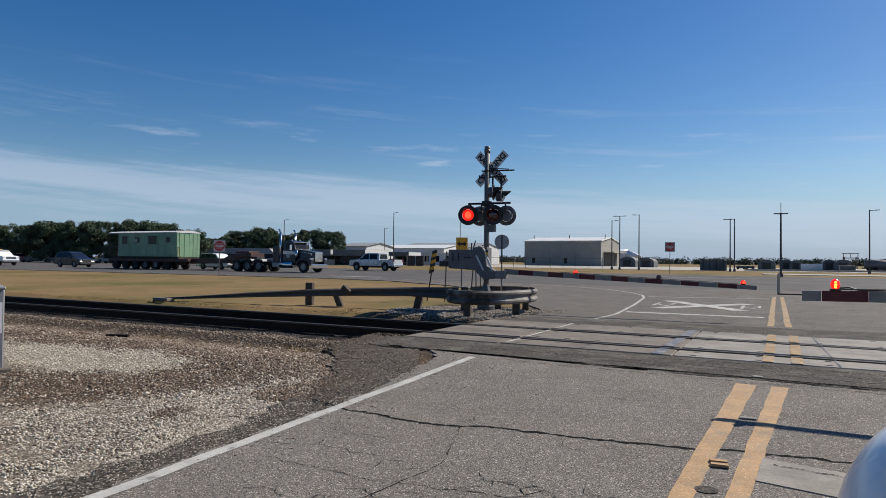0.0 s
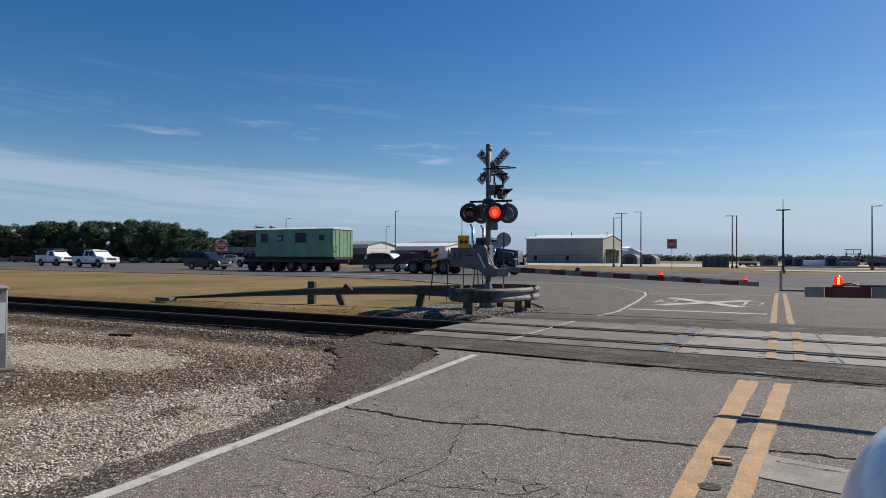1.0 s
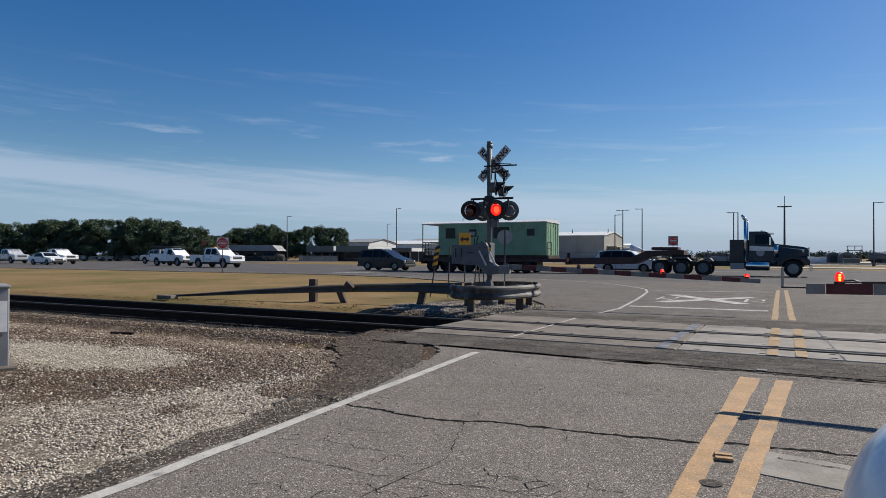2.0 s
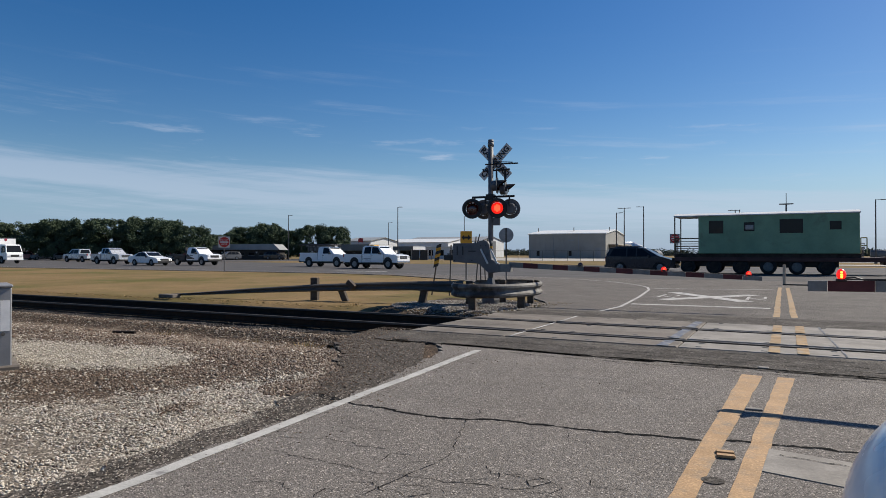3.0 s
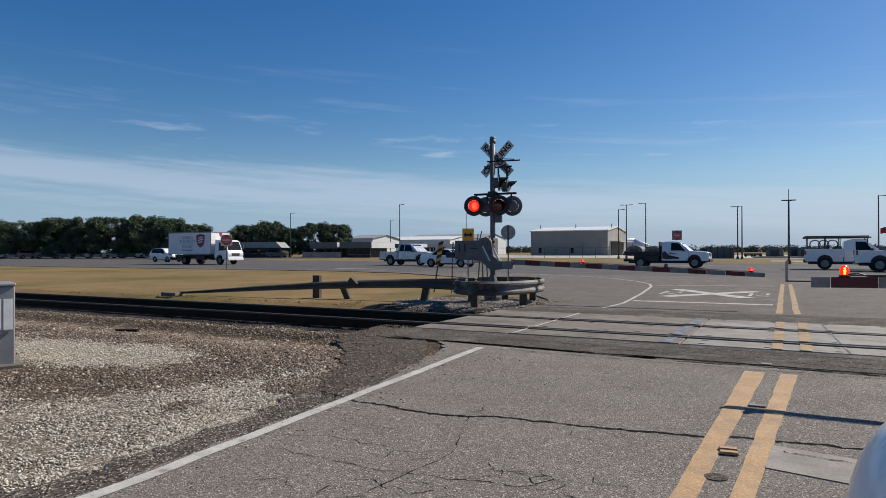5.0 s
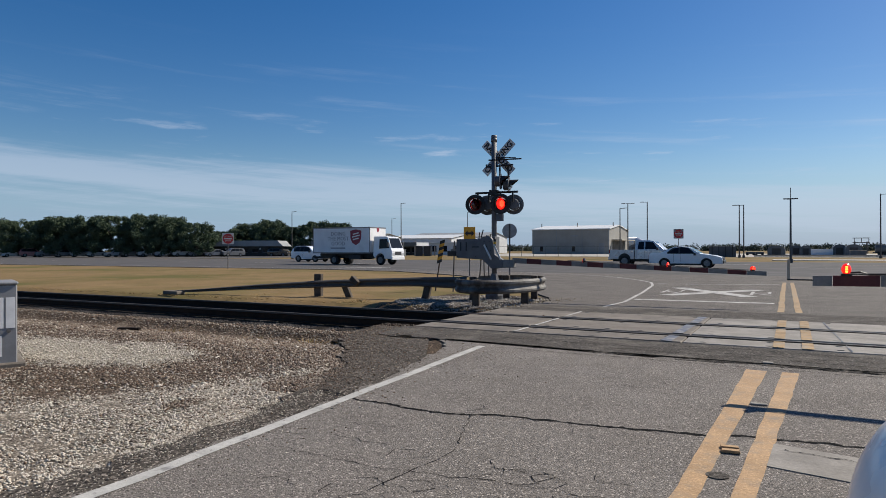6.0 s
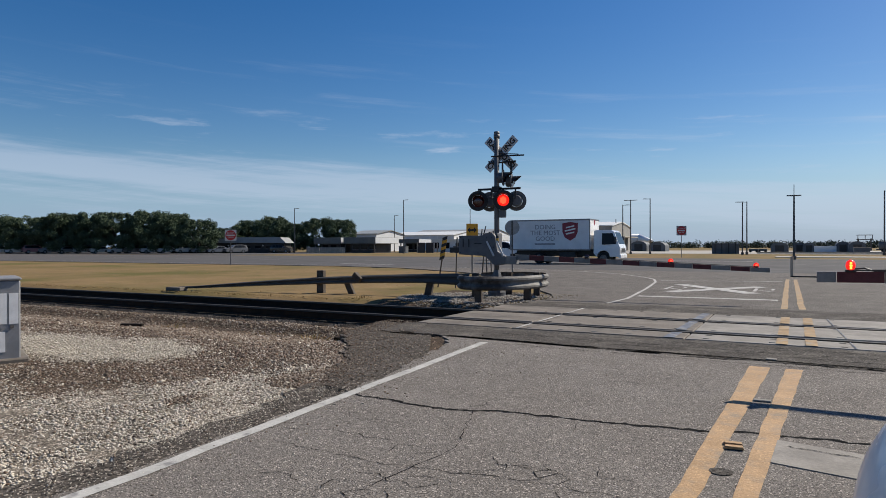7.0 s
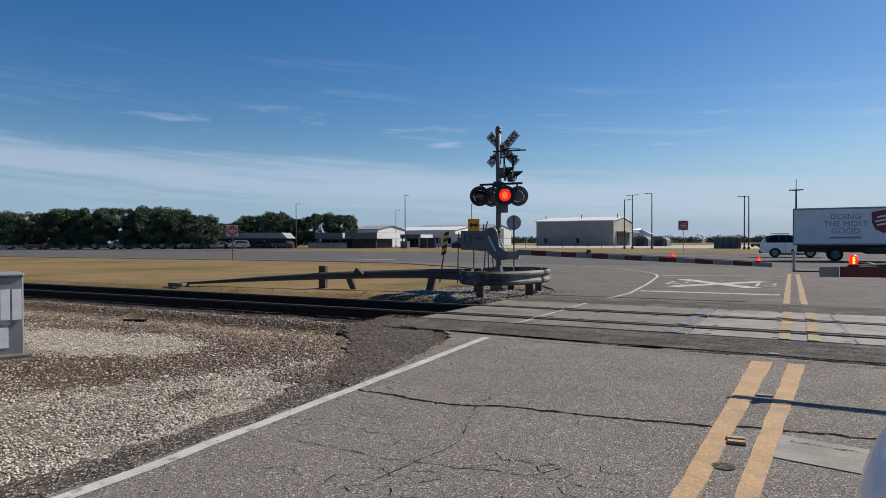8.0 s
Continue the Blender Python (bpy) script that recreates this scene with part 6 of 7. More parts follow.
    for x in (-6.0, -7.35, -8.7):
        for s in (-1, 1):
            part("mud_guard", extrude_y([(x + 0.62, 0.95), (x + 0.4, 1.16), (x - 0.4, 1.16), (x - 0.62, 0.95), (x - 0.6, 0.92), (x - 0.38, 1.12), (x + 0.38, 1.12), (x + 0.6, 0.92)], s * 0.62, s * 1.22), "alloy", v, "silver mud guard")
            wheel(v, x, s * 0.92, 0.51, 0.56, "rim_dull")
    for s in (-1, 1):
        wheel(v, -0.9, s * 0.95, 0.51, 0.3, "alloy")
    part("fifth_wheel", box(-8.3, -6.4, -0.5, 0.5, 0.95, 1.12, 0.03), "plastic_dark", v)
    part("deck_gear", box(-5.6, -4.6, -0.45, 0.45, 0.92, 1.25, 0.03), "alloy", v)
    return v


def lowboy():
    v = thing("lowboy_trailer", "dark red lowboy trailer with six axles", "trailer", group="heavy haul truck")
    part("deck", box(-26.6, -14.9, -1.35, 1.35, 0.78, 1.05, 0.03), "trailer_red", v)
    part("gooseneck", extrude_y([(-15.2, 0.62), (-15.2, 1.1), (-10.6, 1.18), (-9.6, 1.62), (-7.2, 1.66), (-7.2, 1.34), (-9.2, 1.26), (-10.4, 0.72)], -0.9, 0.9, bevel=0.02), "trailer_red", v, "dark red gooseneck")
    part("hydraulic_box", box(-9.3, -7.6, -0.7, 0.7, 1.66, 1.86, 0.05), "trailer_red", v)
    part("kingpin_plate", box(-8.0, -6.8, -0.5, 0.5, 1.12, 1.36, 0.02), "plastic_dark", v)
    for i in range(6):
        x = -25.8 + 1.55 * i
        for s in (-1, 1):
            wheel(v, x, s * 1.1, 0.46, 0.42, "rim_dull" if i in (3, 4) else "rust")
    part("axle_frame", box(-26.3, -17.4, -0.7, 0.7, 0.45, 0.8, 0.02), "plastic_dark", v)
    part("tail_bumper", box(-26.8, -26.6, -1.3, 1.3, 0.6, 1.0, 0.02), "rust", v)
    return v


def caboose():
    v = thing("caboose", "pale green steel crew car without trucks riding on the trailer", "caboose", group="heavy haul truck")
    x0, x1, w, z0, z1 = -25.15, -16.4, 1.42, 1.28, 3.72
    part("underframe", box(x0 - 1.5, x1 + 0.1, -1.3, 1.3, 1.05, 1.28, 0.03), "rust", v)
    part("body", box(x0, x1, -w, w, z0, z1, 0.03), "green_cab", v, "pale green riveted steel body")
    bm = bmesh.new()
    arcs = [(-w - 0.08, z1), (-w * 0.7, z1 + 0.13), (0, z1 + 0.2), (w * 0.7, z1 + 0.13), (w + 0.08, z1), (w + 0.08, z1 - 0.06), (-w - 0.08, z1 - 0.06)]
    ends = [[bm.verts.new((x, y, z)) for y, z in arcs] for x in (x0 - 1.5, x1 + 0.05)]
    for i in range(len(arcs)):
        j = (i + 1) % len(arcs)
        bm.faces.new((ends[0][i], ends[0][j], ends[1][j], ends[1][i]))
    bm.faces.new(ends[0]), bm.faces.new(ends[1])
    bmesh.ops.recalc_face_normals(bm, faces=bm.faces)
    part("roof", bm, "wall_pale", v, "pale weathered rounded roof with an end overhang")
    for s in (-1, 1):
        for x, ww, h in ((-24.1, 0.85, 0.8), (-22.2, 0.6, 0.55), (-19.9, 1.25, 0.85), (-17.6, 0.6, 0.5)):
            win = part("window", box(x - ww / 2, x + ww / 2, s * (w + 0.006) - 0.012, s * (w + 0.006) + 0.012, 2.95 - h / 2, 2.95 + h / 2, 0.006), "glass_dark", v, "dark window")
            for dx in (-ww / 2 - 0.03, ww / 2 + 0.03):
                part("frame", box(x + dx - 0.03, x + dx + 0.03, s * (w + 0.01) - 0.02, s * (w + 0.01) + 0.02, 2.9 - h / 2, 3.0 + h / 2), "green_cab", win)
        ac = part("window_unit", box(-22.4, -21.95, s * (w + 0.1) - 0.1, s * (w + 0.1) + 0.1, 2.75, 3.05, 0.02), "alloy", v, "small window cooler") if s < 0 else None
        rib = bmesh.new()
        for i in range(1, 10):
            x = x0 + (x1 - x0) * i / 10
            box(x - 0.012, x + 0.012, s * (w + 0.004) - 0.006, s * (w + 0.004) + 0.006, z0 + 0.02, z1 - 0.08, bm=rib)
        part("seams", rib, "green_cab", v)
    bm = bmesh.new()
    for y in (-1.1, -0.5, 0.1, 0.6, 1.1):
        box(x1, x1 + 0.03, y - 0.02, y + 0.02, z0, z1 + 0.02, bm=bm)
    part("end_ribs", bm, "green_cab", v)
    part("door", box(x1, x1 + 0.02, -0.46, 0.06, z0, 3.3, 0.005), "green_cab", v)
    bm = pipe([(x1 + 0.35, -1.35, 1.3), (x1 + 0.35, -1.35, 2.2), (x1 + 0.05, -1.35, 2.2)], 0.03)
    pipe([(x1 + 0.35, -1.35, 1.75), (x1 + 0.05, -1.35, 1.75)], 0.03, bm=bm)
    pipe([(x1 + 0.05, -1.35, 1.3), (x1 + 0.05, -1.35, 2.2)], 0.03, bm=bm)
    part("hand_rail", bm, "yellow_rail", v, "yellow hand rail")
    bm = pipe([(x0 - 1.45, -1.35, 1.3), (x0 - 1.45, -1.35, 3.7)], 0.04)
    pipe([(x0 - 1.45, 1.35, 1.3), (x0 - 1.45, 1.35, 3.7)], 0.04, bm=bm)
    for z in (1.75, 2.25):
        pipe([(x0 - 1.45, -1.35, z), (x0, -1.35, z)], 0.035, bm=bm)
        pipe([(x0 - 1.45, -1.35, z), (x0 - 1.45, 1.35, z)], 0.035, bm=bm)
    for y in (-0.9, -0.45, 0.0):
        pipe([(x0 - 1.45, y, 1.3), (x0 - 1.45, y, 2.25)], 0.025, bm=bm)
    for z in (1.45, 1.6, 1.9, 2.05):
        pipe([(x0 - 1.45, -1.35, z), (x0, -1.35, z)], 0.02, bm=bm)
    part("end_railing", bm, "rail_brown", v, "brown railing of the open end platform")
    return v


T0 = -36.3   # nose of the tractor at 0 s
for rig in (tractor(), lowboy(), caboose()):
    MOVING.append((rig, 45.9, T0, 18.80, 0))
flag = pickup("white crew-cab pickup with a red flag", "paint_white", length=5.45, name="pickup_truck")
part("flag_pole", tube((-1.0, -0.5, 1.2), (-1.0, -0.5, 2.55), 0.012, n=6), "plastic_dark", flag)
part("flag", extrude_y([(-1.0, 2.2), (-1.0, 2.55), (-1.3, 2.6), (-1.5, 2.52), (-1.5, 2.2), (-1.3, 2.25)], -0.505, -0.495), "sign_red", flag, "small red flag")
bm = bmesh.new()
box(-0.62, 0.1, -0.992, -0.984, 0.80, 0.86, bm=bm)
box(-0.5, 0.0, -0.992, -0.984, 0.7, 0.75, bm=bm)
part("door_print", bm, "print", flag, "grey print on the door")
part("beacon", box(-0.35, 0.05, -0.4, 0.4, 1.92, 2.0, 0.02), "sign_yellow", flag)
MOVING.append((flag, 46.0, -86.2, 18.47, 0))
MOVING.append((car("minivan", "dark blue-grey minivan following the trailer", "paint_navy", 4.6, "minivan", category="minivan"), 46.0, -71.1, 20.74, 0))
MOVING.append((pickup("white utility truck with black ladder rack and hoses", "paint_white", crew=False, bed="utility", length=5.4, name="utility_truck", chrome=False), 50.0, -102.9, 21.29, 0))
flat = pickup("white pickup with a dark steel flatbed", "paint_white", crew=False, bed="flat", length=5.85, name="flatbed_truck", chrome=False)
part("door_graphic", extrude_y([(0.95, 0.66), (-0.2, 0.66), (-0.25, 1.1), (-0.05, 1.22), (0.25, 0.92), (0.9, 0.78)], -0.992, -0.984), "paint_navy", flat, "dark blue swoosh on the door")
part("door_print", box(0.2, 0.75, -0.993, -0.985, 1.0, 1.08), "print", flat, "line of grey print")
MOVING.append((flat, 50.0, -130.75, 24.56, 0))
MOVING.append((car("sedan", "white four-door family sedan", "paint_white", 4.6, "sedan"), 46.0, -112.4, 17.70, 0))
MOVING.append((pickup("silver crew-cab pickup in the far lane", "paint_silver", length=5.2, name="pickup_truck"), 50.0, -132.9, 20.56, 0))
MOVING.append((box_truck(), 46.0, -143.1, 18.36, 0))
MOVING.append((car("suv", "white compact sport utility car", "paint_white", 4.25, "suv", category="suv"), 55.0, -181.3, 22.62, 0))
MOVING.append((car("suv", "white sport utility car beside the heavy trailer", "paint_white", 4.6, "suv", category="suv"), 50.0, -52.9, 21.16, 0))
MOVING.append((pickup("silver crew-cab pickup driving the other way", "paint_silver", name="pickup_truck"), 60.0, -42.5 + 2.9, -17.66, 180))

# the car at whose side the camera is held: only its front corner shows
own = thing("white_car", "white car waiting at the crossing, rounded front fender", "car", pose(1.30, 0.1, 0, 0, 0, 90))


def own_car(v):
    """Local x runs forward; the near side is local +y."""
    w = 0.88
    prof = [(2.30, 0.35), (2.42, 0.55), (2.36, 0.72), (2.15, 0.84), (1.6, 0.93), (1.05, 0.98), (0.75, 0.99), (0.6, 0.35)]
    bm = bmesh.new()
    rows = []
    for s, k in ((-1.0, 0.10), (-0.97, 0.05), (-0.9, 0.015), (-0.7, 0.0), (0.0, -0.02), (0.7, 0.0), (0.9, 0.015), (0.97, 0.05), (1.0, 0.10)):
        rows.append([bm.verts.new((x - (0.35 * abs(s) ** 4 if x > 1.2 else 0), s * w, z - (k if z > 0.6 else 0))) for x, z in prof])
    n = len(prof)
    for a, b in zip(rows, rows[1:]):
        for i in range(n):
            bm.faces.new((a[i], a[(i + 1) % n], b[(i + 1) % n], b[i]))
    bm.faces.new(rows[0]), bm.faces.new(rows[-1])
    bmesh.ops.recalc_face_normals(bm, faces=bm.faces)
    part("hood", bm, "paint_white", v, "rounded white hood and fenders", True)

    def hw(z):
        return w if z < 0.95 else w - (z - 0.95) * 0.35
    part("body", shell([(0.72, 0.35), (0.72, 0.97), (0.15, 1.3), (-0.3, 1.43), (-1.3, 1.43), (-1.9, 1.2), (-2.2, 1.0), (-2.3, 0.6), (-2.2, 0.35)], hw), "paint_white", v)
    side_panes(v, [[(0.3, 1.0), (-0.1, 1.34), (-0.6, 1.37), (-0.6, 1.0)], [(-0.7, 1.0), (-0.7, 1.37), (-1.3, 1.35), (-1.7, 1.08)]], hw)
    cross_pane(v, 0.68, 1.02, 0.15, 1.33, hw, "windscreen")
    for x in (1.45, -1.45):
        for s in (-1, 1):
            wheel(v, x, s * 0.79, 0.32, 0.2)
            WHEELS.pop()
    bm = bmesh.new()
    bmesh.ops.create_uvsphere(bm, u_segments=32, v_segments=20, radius=1)
    for p in bm.verts:
        q = [math.copysign(abs(c) ** 0.9, c) for c in p.co]
        p.co = Vector((1.34 + 0.20 * q[0], 1.035 + 0.17 * q[1] - 0.05 * q[2], 0.775 + 0.20 * q[2]))
    mirror = part("mirror_housing", bm, "own_paint", v, "rounded white door mirror housing", True)
    part("mirror_arm", box(1.24, 1.36, 0.84, 1.0, 0.70, 0.80, 0.02), "plastic_dark", mirror)
    for s in (-1, 1):
        part("headlight", box(1.98, 2.12, s * 0.6 - 0.12, s * 0.6 + 0.12, 0.6, 0.72, 0.03), "lamp_clear", v)


own_car(own)

# ---- far things ----


def light_pole(x, y, h, heads, label="tall dark light pole"):
    t = thing("light_pole", label, "light pole", pose(x, y, 0), group="light poles")
    part("pole", tube((0, 0, -0.1), (0, 0, h), 0.11, 0.07, n=10), "pole", t)
    part("base", tube((0, 0, -0.05), (0, 0, 0.35), 0.2, n=12), "pole", t, "round base")
    for dx in heads:
        part("arm", box(min(0, dx), max(0, dx), -0.03, 0.03, h - 0.12, h - 0.05), "pole", t)
        part("lamp_head", box(dx - 0.3, dx + 0.3, -0.14, 0.14, h - 0.1, h - 0.01, 0.02), "pole", t)
    return t


for x, y, h, heads in ((-21.5, 113, 9.35, (-0.9,)), (-25.6, 111, 8.3, (0.8,)), (-24.4, 111.5, 9.1, (-0.8, 0.8)), (-7.1, 109.4, 8.1, (-0.7,)), (-6.5, 109.6, 8.1, (-0.7,)),
                       (10.8, 107.6, 8.9, (0.9,)), (-66.2, 106.3, 10.3, (0.7,)), (-92.2, 143.5, 9.5, (0.9,)), (-94.9, 108, 9.6, (0.9,)), (-65.9, 134.8, 10.0, (0.6,))):
    light_pole(x, y, h, heads)
t = light_pole(-0.1, 67.9, 5.95, (-0.3, 0.3), "double-headed light pole beyond the highway")
part("finial", tube((0, 0, 5.9), (0, 0, 6.9), 0.03, n=8), "pole", t)


def leaves(rng, centres, radii, count, size):
    """Small leaf sprays round clump centres, as one joined mesh's points and faces."""
    n = len(centres)
    which = rng.integers(n, size=count)
    d = rng.normal(size=(count, 3))
    d /= np.linalg.norm(d, axis=1, keepdims=True)
    p = np.array(centres)[which] + d * np.array(radii)[which, None] * rng.uniform(0.15, 1.05, (count, 1)) ** 0.6 * (1, 1, 0.75)
    a = rng.normal(size=(count, 3))
    a /= np.linalg.norm(a, axis=1, keepdims=True)
    b = np.cross(a, rng.normal(size=(count, 3)))
    b /= np.linalg.norm(b, axis=1, keepdims=True)
    s = size * rng.uniform(0.5, 1.3, (count, 1))
    co = np.stack([p - a * s, p - b * s * 0.45, p + a * s, p + b * s * 0.5], 1).reshape(-1, 3)
    return co.tolist(), np.arange(count * 4).reshape(-1, 4).tolist()


def tree(seed, h, spread):
    rng, rnd = np.random.default_rng(seed), random.Random(seed)
    t = thing("tree", "dense dark green live oak", "tree", group="oaks")
    bm = tube((0, 0, -0.2), (0.1, 0, h * 0.32), 0.34, 0.24, n=10)
    centres, radii = [], []
    for i in range(9):
        a = 2 * math.pi * i / 9 + rnd.uniform(-0.3, 0.3)
        r, z = spread * rnd.uniform(0.45, 0.8), h * rnd.uniform(0.45, 0.8)
        tip = (r * math.cos(a), r * math.sin(a), z)
        tube((0.1, 0, h * 0.27), (tip[0] * 0.5, tip[1] * 0.5, z * 0.75), 0.16, 0.09, n=7, bm=bm)
        tube((tip[0] * 0.5, tip[1] * 0.5, z * 0.75), tip, 0.09, 0.03, n=6, bm=bm)
    part("trunk", bm, "bark", t)
    for i in range(120):
        a, u = rnd.uniform(0, 6.283), rnd.uniform(0, 1)
        z = h * (0.12 + 0.80 * u ** 0.85)
        dome = math.sqrt(max(0.05, 1 - ((z / h - 0.45) / 0.55) ** 2)) if z > 0.45 * h else 0.8 + 0.2 * z / (0.45 * h)
        r = spread * dome * math.sqrt(rnd.uniform(0.1, 1)) * rnd.uniform(0.8, 1.08)
        centres.append((r * math.cos(a), r * math.sin(a), z))
        radii.append(rnd.uniform(0.5, 1.15) * h / 8)
    co, fa = leaves(rng, centres, radii, 30000, 0.17 * h / 8)
    me = bpy.data.meshes.new("crown")
    me.from_pydata(co, [], fa)
    me.materials.append(M["leaf"])
    ob = new("crown", me)
    ob.parent, ob["label"] = t, "dark green leafy crown with gaps"
    return t


kinds = [tree(41, 8.0, 5.2), tree(42, 8.4, 4.8), tree(43, 7.4, 5.4)]
SPOTS = [(-163, 62, 7.7), (-157, 66, 7.5), (-151, 68, 8.0), (-145.5, 71, 7.5), (-140, 73.5, 8.2), (-134.5, 76.5, 8.0), (-129.5, 78.5, 8.7), (-124, 81.5, 8.9), (-119, 83.5, 8.8), (-114.5, 86.8, 9.2), (-110, 89, 8.6), (-106, 92, 7.4),
         (-140, 86, 8.6), (-120, 97, 9.4), (-128, 113, 6.0), (-122.5, 113, 6.4), (-113.5, 111, 7.0), (-109.5, 110.5, 8.0), (-104.6, 112.3, 8.8), (-100.5, 114, 7.4), (-95.5, 117.5, 8.5), (-91.8, 119.5, 8.1)]
for i, (x, y, h) in enumerate(SPOTS):
    base = kinds[i % 3]
    hh = (8.0, 8.4, 7.4)[i % 3]
    m = pose(x, y, 0, 0, 0, 77 * i)
    if i < 3:
        base.matrix_basis = m
        ob = base
    else:
        ob = copy_thing(base, m)
    s = 0.94 * h / hh
    ob.scale = (s, s, s)


def low_building(x0, x1, y0, y1, h, name, label, wall, roofm, turn, at, windows=0, parapet=0.0, doors=()):
    """A long low building on its own axes; its front is at local -y."""
    t = thing(name, label, "building", pose(*at, 0, 0, 0, turn))
    part("wall", box(x0, x1, y0, y1, -0.1, h), wall, t)
    part("roof", box(x0 - 0.3, x1 + 0.3, y0 - 0.4, y1 + 0.3, h, h + 0.25 + parapet, 0.03), roofm, t)
    for i in range(windows):
        x = x0 + (x1 - x0) * (i + 0.5) / windows
        win = part("window", box(x - 0.6, x + 0.6, y0 - 0.03, y0 + 0.02, 0.9, h - 0.6), "glass_dark", t)
        part("frame", box(x - 0.68, x + 0.68, y0 - 0.05, y0 - 0.031, 0.82, 0.9), "alloy", win)
    for x, w, hh in doors:
        part("door", box(x - w / 2, x + w / 2, y0 - 0.04, y0 + 0.02, 0, hh), "wall_dark", t)
    return t


# dark shop building with a grey mansard, between the trees
b = low_building(-11, 11.5, 0, 5, 2.1, "shop_building", "low dark building with a sloping grey roof", "wall_dark", "wall_dark", 25, (-105, 99.5), windows=10)
part("mansard", extrude_y([(-11.6, 2.1), (-10.4, 3.3), (10.9, 3.3), (12.1, 2.1)], -0.8, 5.5), "roof_grey", b, "sloping grey metal roof")
for i in range(5):
    part("door_lamp", box(-8 + 3.7 * i, -7.7 + 3.7 * i, -0.1, 0, 1.4, 1.7), "sign_white", b)
low_building(-4.2, 4.2, 0, 8, 6.0, "tan_building", "tan flat-roofed building behind the shop", "wall_tan", "wall_tan", 2, (-151.8, 140))


def fascia_building(name, label, length, depth, z0, z1, at):
    """A low block with dark glazed walls under a deep overhanging roof band; sunlight on its end is painted as a pale
    colour.
    """
    t = thing(name, label, "building", pose(*at, 0))
    part("wall", box(1.2, length - 1.2, 1.2, depth - 1.2, -0.1, z0), "wall_dark", t)
    part("roof_band", box(0, length, 0, depth, z0, z1, 0.03), "fascia", t, "deep grey-green roof band")
    # sunlight on the band's end, put in as a paler panel
    part("band_end", box(length + 0.002, length + 0.05, 0.05, depth - 0.05, z0 + 0.05, z1 - 0.05), "wall_pale", t, "end of the roof band, coloured pale as sunlit")
    for i in range(int(length / 2.2)):
        x = 1.6 + 2.2 * i
        win = part("window", box(x, x + 1.5, 1.16, 1.19, 0.7, z0 - 0.25), "glass_dark", t)
        part("frame", box(x - 0.06, x + 1.56, 1.12, 1.155, 0.6, 0.68), "alloy", win)
    for x in (0.3, length - 0.5):
        part("post", box(x, x + 0.2, 0.2, 0.4, 0, z0), "wall_dark", t)


fascia_building("workshop", "low dark workshop under a deep grey roof band", 7.4, 9, 1.94, 3.27, (-93.0, 112))
fascia_building("workshop", "low dark workshop, its roof band end coloured pale as sunlit", 8.2, 9, 1.94, 3.27, (-84.9, 112))
fascia_building("kiosk_building", "small dark building with a grey roof band", 5.6, 6, 2.1, 3.1, (-84.2, 133))


def shed_hall(name, label, length, depth, eave, ridge, at, wall, roofm):
    """A long metal hall, its low roof ridge along the front."""
    t = thing(name, label, "building", pose(*at, 0))
    for part_name, material, grow, z in (("wall", wall, 0.0, 0.0), ("roof", roofm, 0.35, 0.12)):
        pts = [(-grow, -0.1 if z == 0 else eave), (-grow, eave + z), (depth / 2, ridge + z), (depth + grow, eave + z), (depth + grow, -0.1 if z == 0 else eave)]
        if z:
            pts.append((depth / 2, ridge))
        bm = bmesh.new()
        ends = [[bm.verts.new((x, y, zz)) for y, zz in pts] for x in (-grow, length + grow)]
        n = len(pts)
        for i in range(n):
            j = (i + 1) % n
            bm.faces.new((ends[0][i], ends[0][j], ends[1][j], ends[1][i]))
        bm.faces.new(ends[0]), bm.faces.new(ends[1])
        bmesh.ops.recalc_face_normals(bm, faces=bm.faces)
        part(part_name, bm, material, t)
    for i in range(int(length / 3)):
        part("rib", box(3 * i + 1.45, 3 * i + 1.55, -0.06, -0.002, 0, eave - 0.1), wall, t)
    for x in (length * 0.25, length * 0.7):
        part("door", box(x - 1.6, x + 1.6, -0.08, -0.062, 0, 3.4), "siding", t)
    return t


shed_hall("warehouse", "white metal warehouse with a grey roof", 9.0, 14, 4.85, 5.95, (-111.3, 150), "wall_pale", "roof_grey")
shed_hall("warehouse", "long pale metal warehouse with a white roof", 26.0, 20, 5.3, 6.7, (-129.0, 198), "wall_white", "roof_white")
shed_hall("warehouse", "pale metal hall with a low grey roof ridge", 34.0, 24, 6.3, 8.2, (-138.0, 226), "wall_pale", "roof_grey")
low_building(-4.5, 4.5, 0, 9, 2.9, "office", "white low office with windows", "wall_white", "roof_white", 0, (-76.0, 142.6), windows=3, doors=((3, 1.2, 2.1),))
f = thing("fence", "long weathered timber fence before the workshops", "fence", pose(-86.5, 108, 0, 0, 0, 1))
part("rail", box(-5, 5, -0.03, 0.03, 1.0, 1.1), "fence", f)
for i in range(20):
    part("board", box(-5 + 0.5 * i, -4.54 + 0.5 * i, -0.07, -0.03, 0, 1.15), "fence", f)
f = thing("dumpster_fence", "grey wooden bin enclosure", "fence", pose(-66, 116, 0, 0, 0, 27))
for x in (-1.6, 0.0):
    part("panel", box(x - 0.75, x + 0.75, -0.05, 0.05, 0, 2.1, 0.02), "wall_dark", f)
for x in (-2.5, 0.9, 1.6):
    part("post", box(x - 0.12, x + 0.12, -0.12, 0.12, 0, 2.2), "fence", f)
